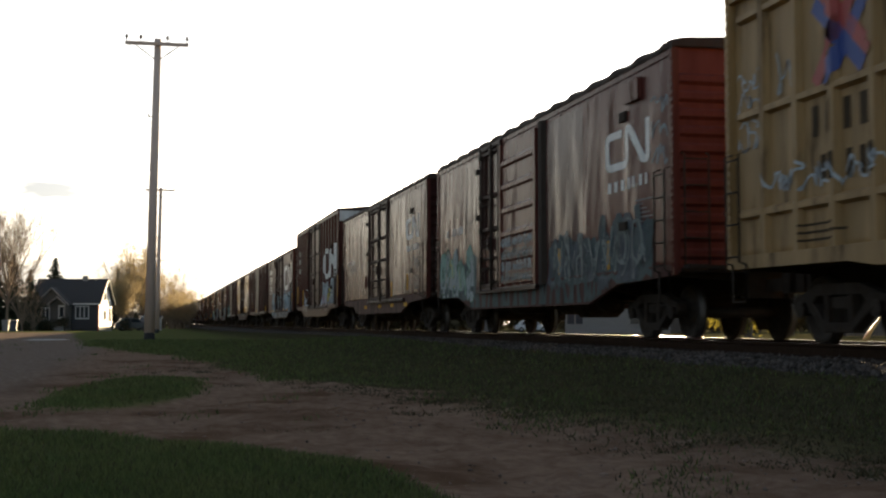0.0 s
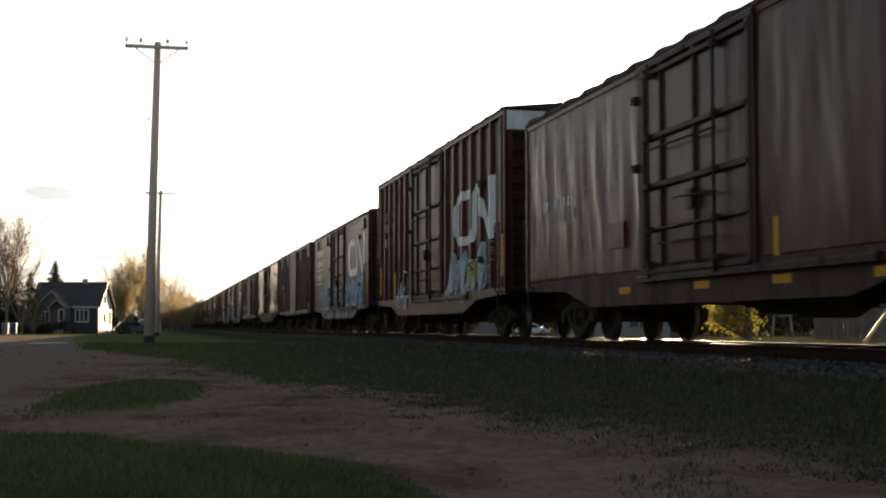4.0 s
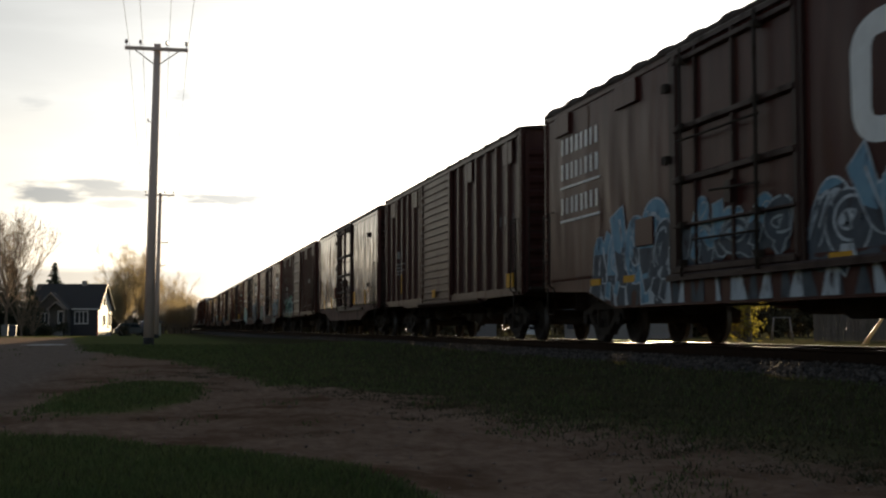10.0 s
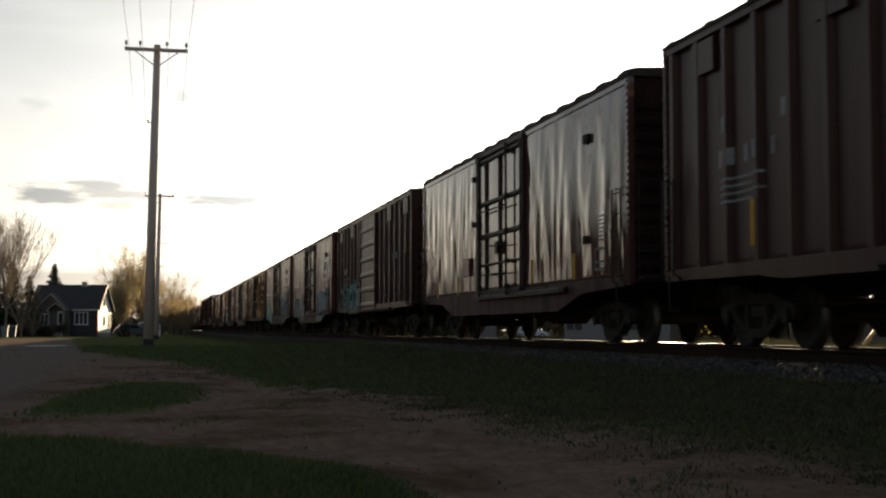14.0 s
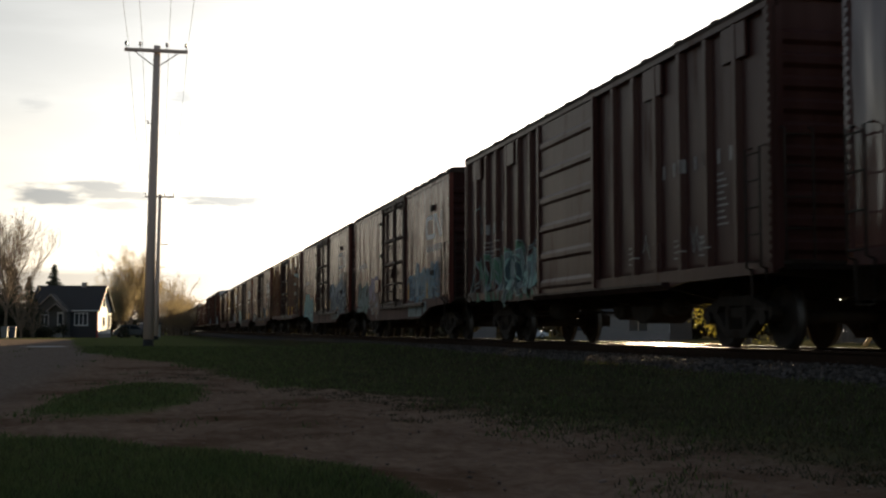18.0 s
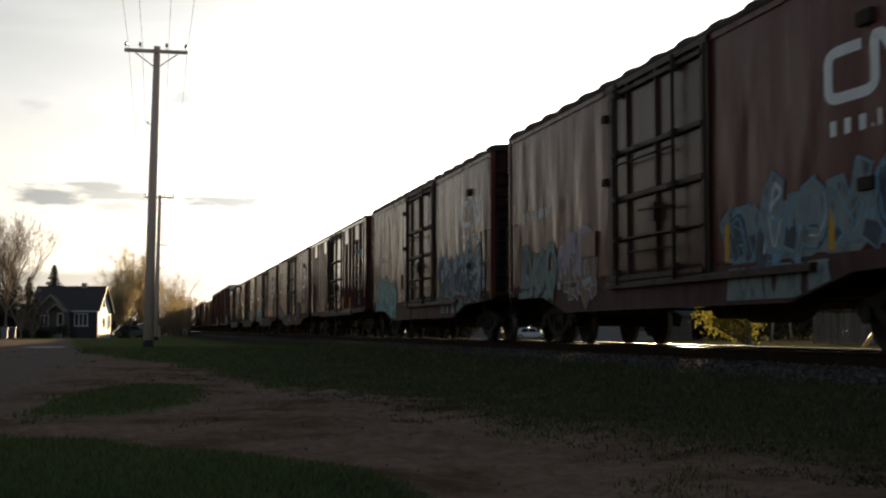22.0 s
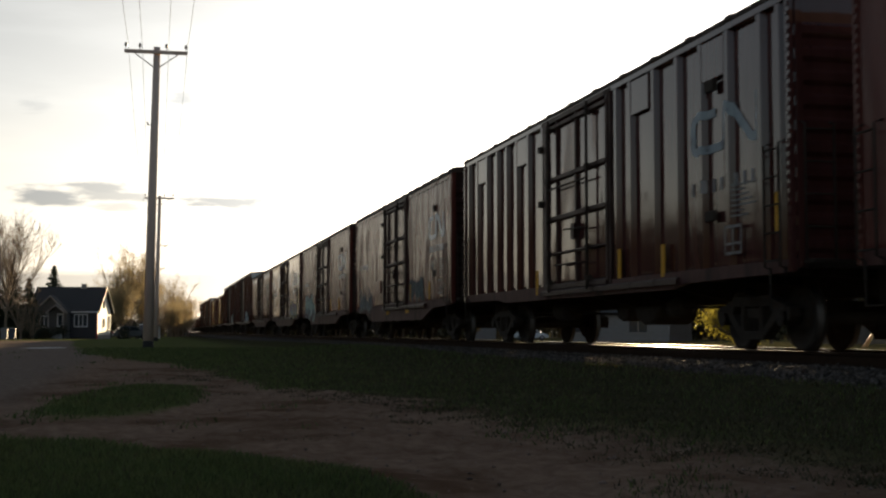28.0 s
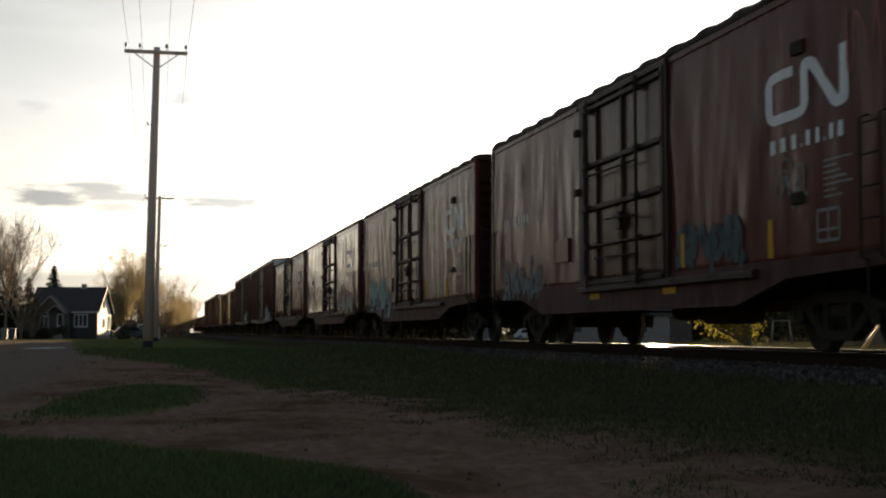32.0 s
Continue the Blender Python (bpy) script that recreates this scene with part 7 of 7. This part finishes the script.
    for k in range(8):
        bm = bmesh.new()
        add_box(bm, 2.4 * k - 0.05, 2.4 * k + 0.05, 0.07, 0.17, -0.1, 1.8)
        part("fence_post", bm, FENCE_WOOD, fence)

    # swing frame behind the track
    sw = thing("swing_frame", "grey metal garden swing frame", "swing", at=pose(39.0, 76, -0.56, 0, 0, -20))
    for x in (-0.5, 0.5):
        for s in (-1, 1):
            bm = bmesh.new()
            add_tube(bm, [(x, 0, 1.5), (x + 0.15 * (1 if x > 0 else -1), s * 0.5, 0)], 0.04, 6)
            part("leg", bm, GREY_WALL, sw)
    bm = bmesh.new()
    add_tube(bm, [(-0.55, 0, 1.5), (0.55, 0, 1.5)], 0.04, 6)
    part("top_bar", bm, GREY_WALL, sw)

    # guy wire with its guard
    gw = thing("guy_wire", "slanting guy wire with a bright yellow plastic guard", "guy wire", at=pose(32.4, 55.0, -0.52))
    bm = bmesh.new()
    add_tube(bm, [(0, 0, -0.05), (0.35, -0.1, 0.5), (1.15, -0.3, 1.65)], [0.12, 0.09, 0.04], 10)
    part("guard", bm, GUARD, gw)
    bm = bmesh.new()
    add_tube(bm, [(1.1, -0.29, 1.58), (6.4, -1.6, 9.2)], 0.012, 5)
    part("cable", bm, WIRE, gw)
    pl = thing("utility_pole", "brown wooden utility pole behind the track", "utility pole", at=pose(38.9, 53.4, -0.52))
    bm = bmesh.new()
    add_tube(bm, [(0, 0, -0.2), (0, 0, 9.6)], [0.17, 0.12], 12)
    part("shaft", bm, POLE_WOOD, pl)


build_houses()


# ---- vehicles and bins ----
def parked_car(label, at, paint_mat, length=4.4, high=1.5):
    c = thing("car", label, "car", "parked cars", at)
    h = length / 2
    bm = bmesh.new()
    low = [(-h, 0.35), (-h + 0.05, 0.75), (-h + 0.25, 0.88), (h - 1.1, 0.95), (h - 0.25, 0.80), (h, 0.62), (h, 0.32)]
    add_prism(bm, low, "y", -0.85, 0.85)
    bmesh.ops.bevel(bm, geom=list(bm.edges), offset=0.06, segments=2, affect="EDGES")
    part("body", bm, paint_mat, c)
    bm = bmesh.new()
    up = [(-h + 0.3, 0.86), (-h + 0.75, high - 0.08), (-h + 1.1, high), (0.25, high), (0.55, high - 0.06), (h - 1.15, 0.92)]
    add_prism(bm, up, "y", -0.72, 0.72)
    bmesh.ops.bevel(bm, geom=list(bm.edges), offset=0.05, segments=2, affect="EDGES")
    part("roof", bm, paint_mat, c)
    for s in (-1, 1):
        for a, b, ta, tb in ((-h + 0.85, -0.4, -h + 1.15, -0.4), (-0.3, 0.9, -0.3, 0.35)):
            bm = bmesh.new()
            y0, y1 = sorted((s * 0.70, s * 0.728))
            add_prism(bm, [(a, 0.95), (b, 0.95), (tb, high - 0.12), (ta, high - 0.12)], "y", y0, y1)
            part("side_window", bm, CAR_GLASS, c)
        for x in (-h + 0.85, h - 0.85):
            bm = bmesh.new()
            add_lathe(bm, [(0.18, s * 0.70), (0.30, s * 0.69), (0.33, s * 0.72), (0.33, s * 0.86), (0.30, s * 0.89), (0.18, s * 0.88)], "y", 20, centre=(x, 0, 0.33))
            wh = part("wheel", bm, RUBBER, c)
            bm = bmesh.new()
            add_lathe(bm, [(0.05, s * 0.885), (0.19, s * 0.88), (0.2, s * 0.86)], "y", 14, centre=(x, 0, 0.33))
            part("rim", bm, HUB, wh)
        bm = bmesh.new()
        add_box(bm, h - 0.12, h + 0.01, s * 0.62 - 0.14, s * 0.62 + 0.14, 0.58, 0.70)
        part("headlight", bm, PANE, c, bevel=0.02)
        bm = bmesh.new()
        add_box(bm, -h - 0.01, -h + 0.08, s * 0.68 - 0.1, s * 0.68 + 0.1, 0.62, 0.8)
        part("tail_light", bm, RED_PAINT, c, bevel=0.02)
    return c


def wheelie_bin(label, at, mat):
    b = thing("wheeled_bin", label, "bin", "bins at the kerb", at)
    bm = bmesh.new()
    add_prism(bm, [(-0.24, 0.08), (0.24, 0.08), (0.30, 1.0), (-0.30, 1.0)], "y", -0.28, 0.28)
    part("body", bm, mat, b, bevel=0.03)
    bm = bmesh.new()
    add_prism(bm, [(-0.33, 1.0), (0.33, 1.0), (0.30, 1.07), (0.0, 1.10), (-0.30, 1.07)], "y", -0.32, 0.34)
    part("lid", bm, BIN_GREY, b, bevel=0.015)
    for s in (-1, 1):
        bm = bmesh.new()
        add_lathe(bm, [(0.03, -0.03), (0.12, -0.025), (0.12, 0.025), (0.03, 0.03)], "x", 14, centre=(s * 0.25, 0.28, 0.12))
        part("wheel", bm, RUBBER, b)


def build_loose():
    gz = lambda x, y: float(ground_z(np.array(x), np.array(y)))
    parked_car("white sedan parked behind the track", pose(45.9, 156, -0.87, 0, 0, -16), CAR_WHITE)
    parked_car("dark hatchback parked beyond the house", pose(-2.7, 150, gz(-2.7, 150), 0, 0, 8), CAR_DARK, 4.2, 1.45)
    parked_car("dark pickup-sized car parked beyond the house", pose(-1.4, 155, gz(-1.4, 155), 0, 0, 96), CAR_DARK, 4.4, 1.7)
    wheelie_bin("blue wheeled bin with a grey lid at the street edge", pose(-12.25, 118, gz(-12.25, 118)), BIN_BLUE)
    wheelie_bin("pale grey wheeled bin at the street edge", pose(-12.95, 118.3, gz(-12.95, 118.3)), BIN_GREY)


build_loose()


def gravel_strip():
    # flat pale patch whose colour carries the bright gleam on the street
    rng = random.Random(31)
    bm = bmesh.new()
    cx, cy = -4.0, 50.5
    z = float(ground_z(np.array(cx), np.array(cy))) + 0.02
    vs = [bm.verts.new((cx + (0.85 + rng.uniform(-0.2, 0.2)) * math.cos(a), cy + (1.9 + rng.uniform(-0.5, 0.5)) * math.sin(a), z)) for a in np.linspace(0, 2 * math.pi, 25)[:-1]]
    bm.faces.new(vs)
    tagged(part("gravel_strip", bm, surface("pale_gleam_surface", (0.62, 0.58, 0.52), (0.46, 0.42, 0.38), rough=0.95, spec=0.0, scale=9.0)), "bright strip on the street, its gleam painted as a pale patch", "gravel", kind="structure")


gravel_strip()


# ---- everything that moves ----
def motions():
    times = [0.5 * k for k in range(65)]
    for car, k in TRAIN:
        y = (CARS[k][0] + CARS[k][1]) / 2
        walk(car, [(t, pose(TRACK_X, y - rolled(t), 0)) for t in times])
    turns = [k / 15 for k in range(481)]
    for w, dy in SPINNERS:
        walk(w, [(t, pose(0, dy, WHEEL_R, math.degrees(rolled(min(t, 32.0)) / WHEEL_R))) for t in turns])


motions()
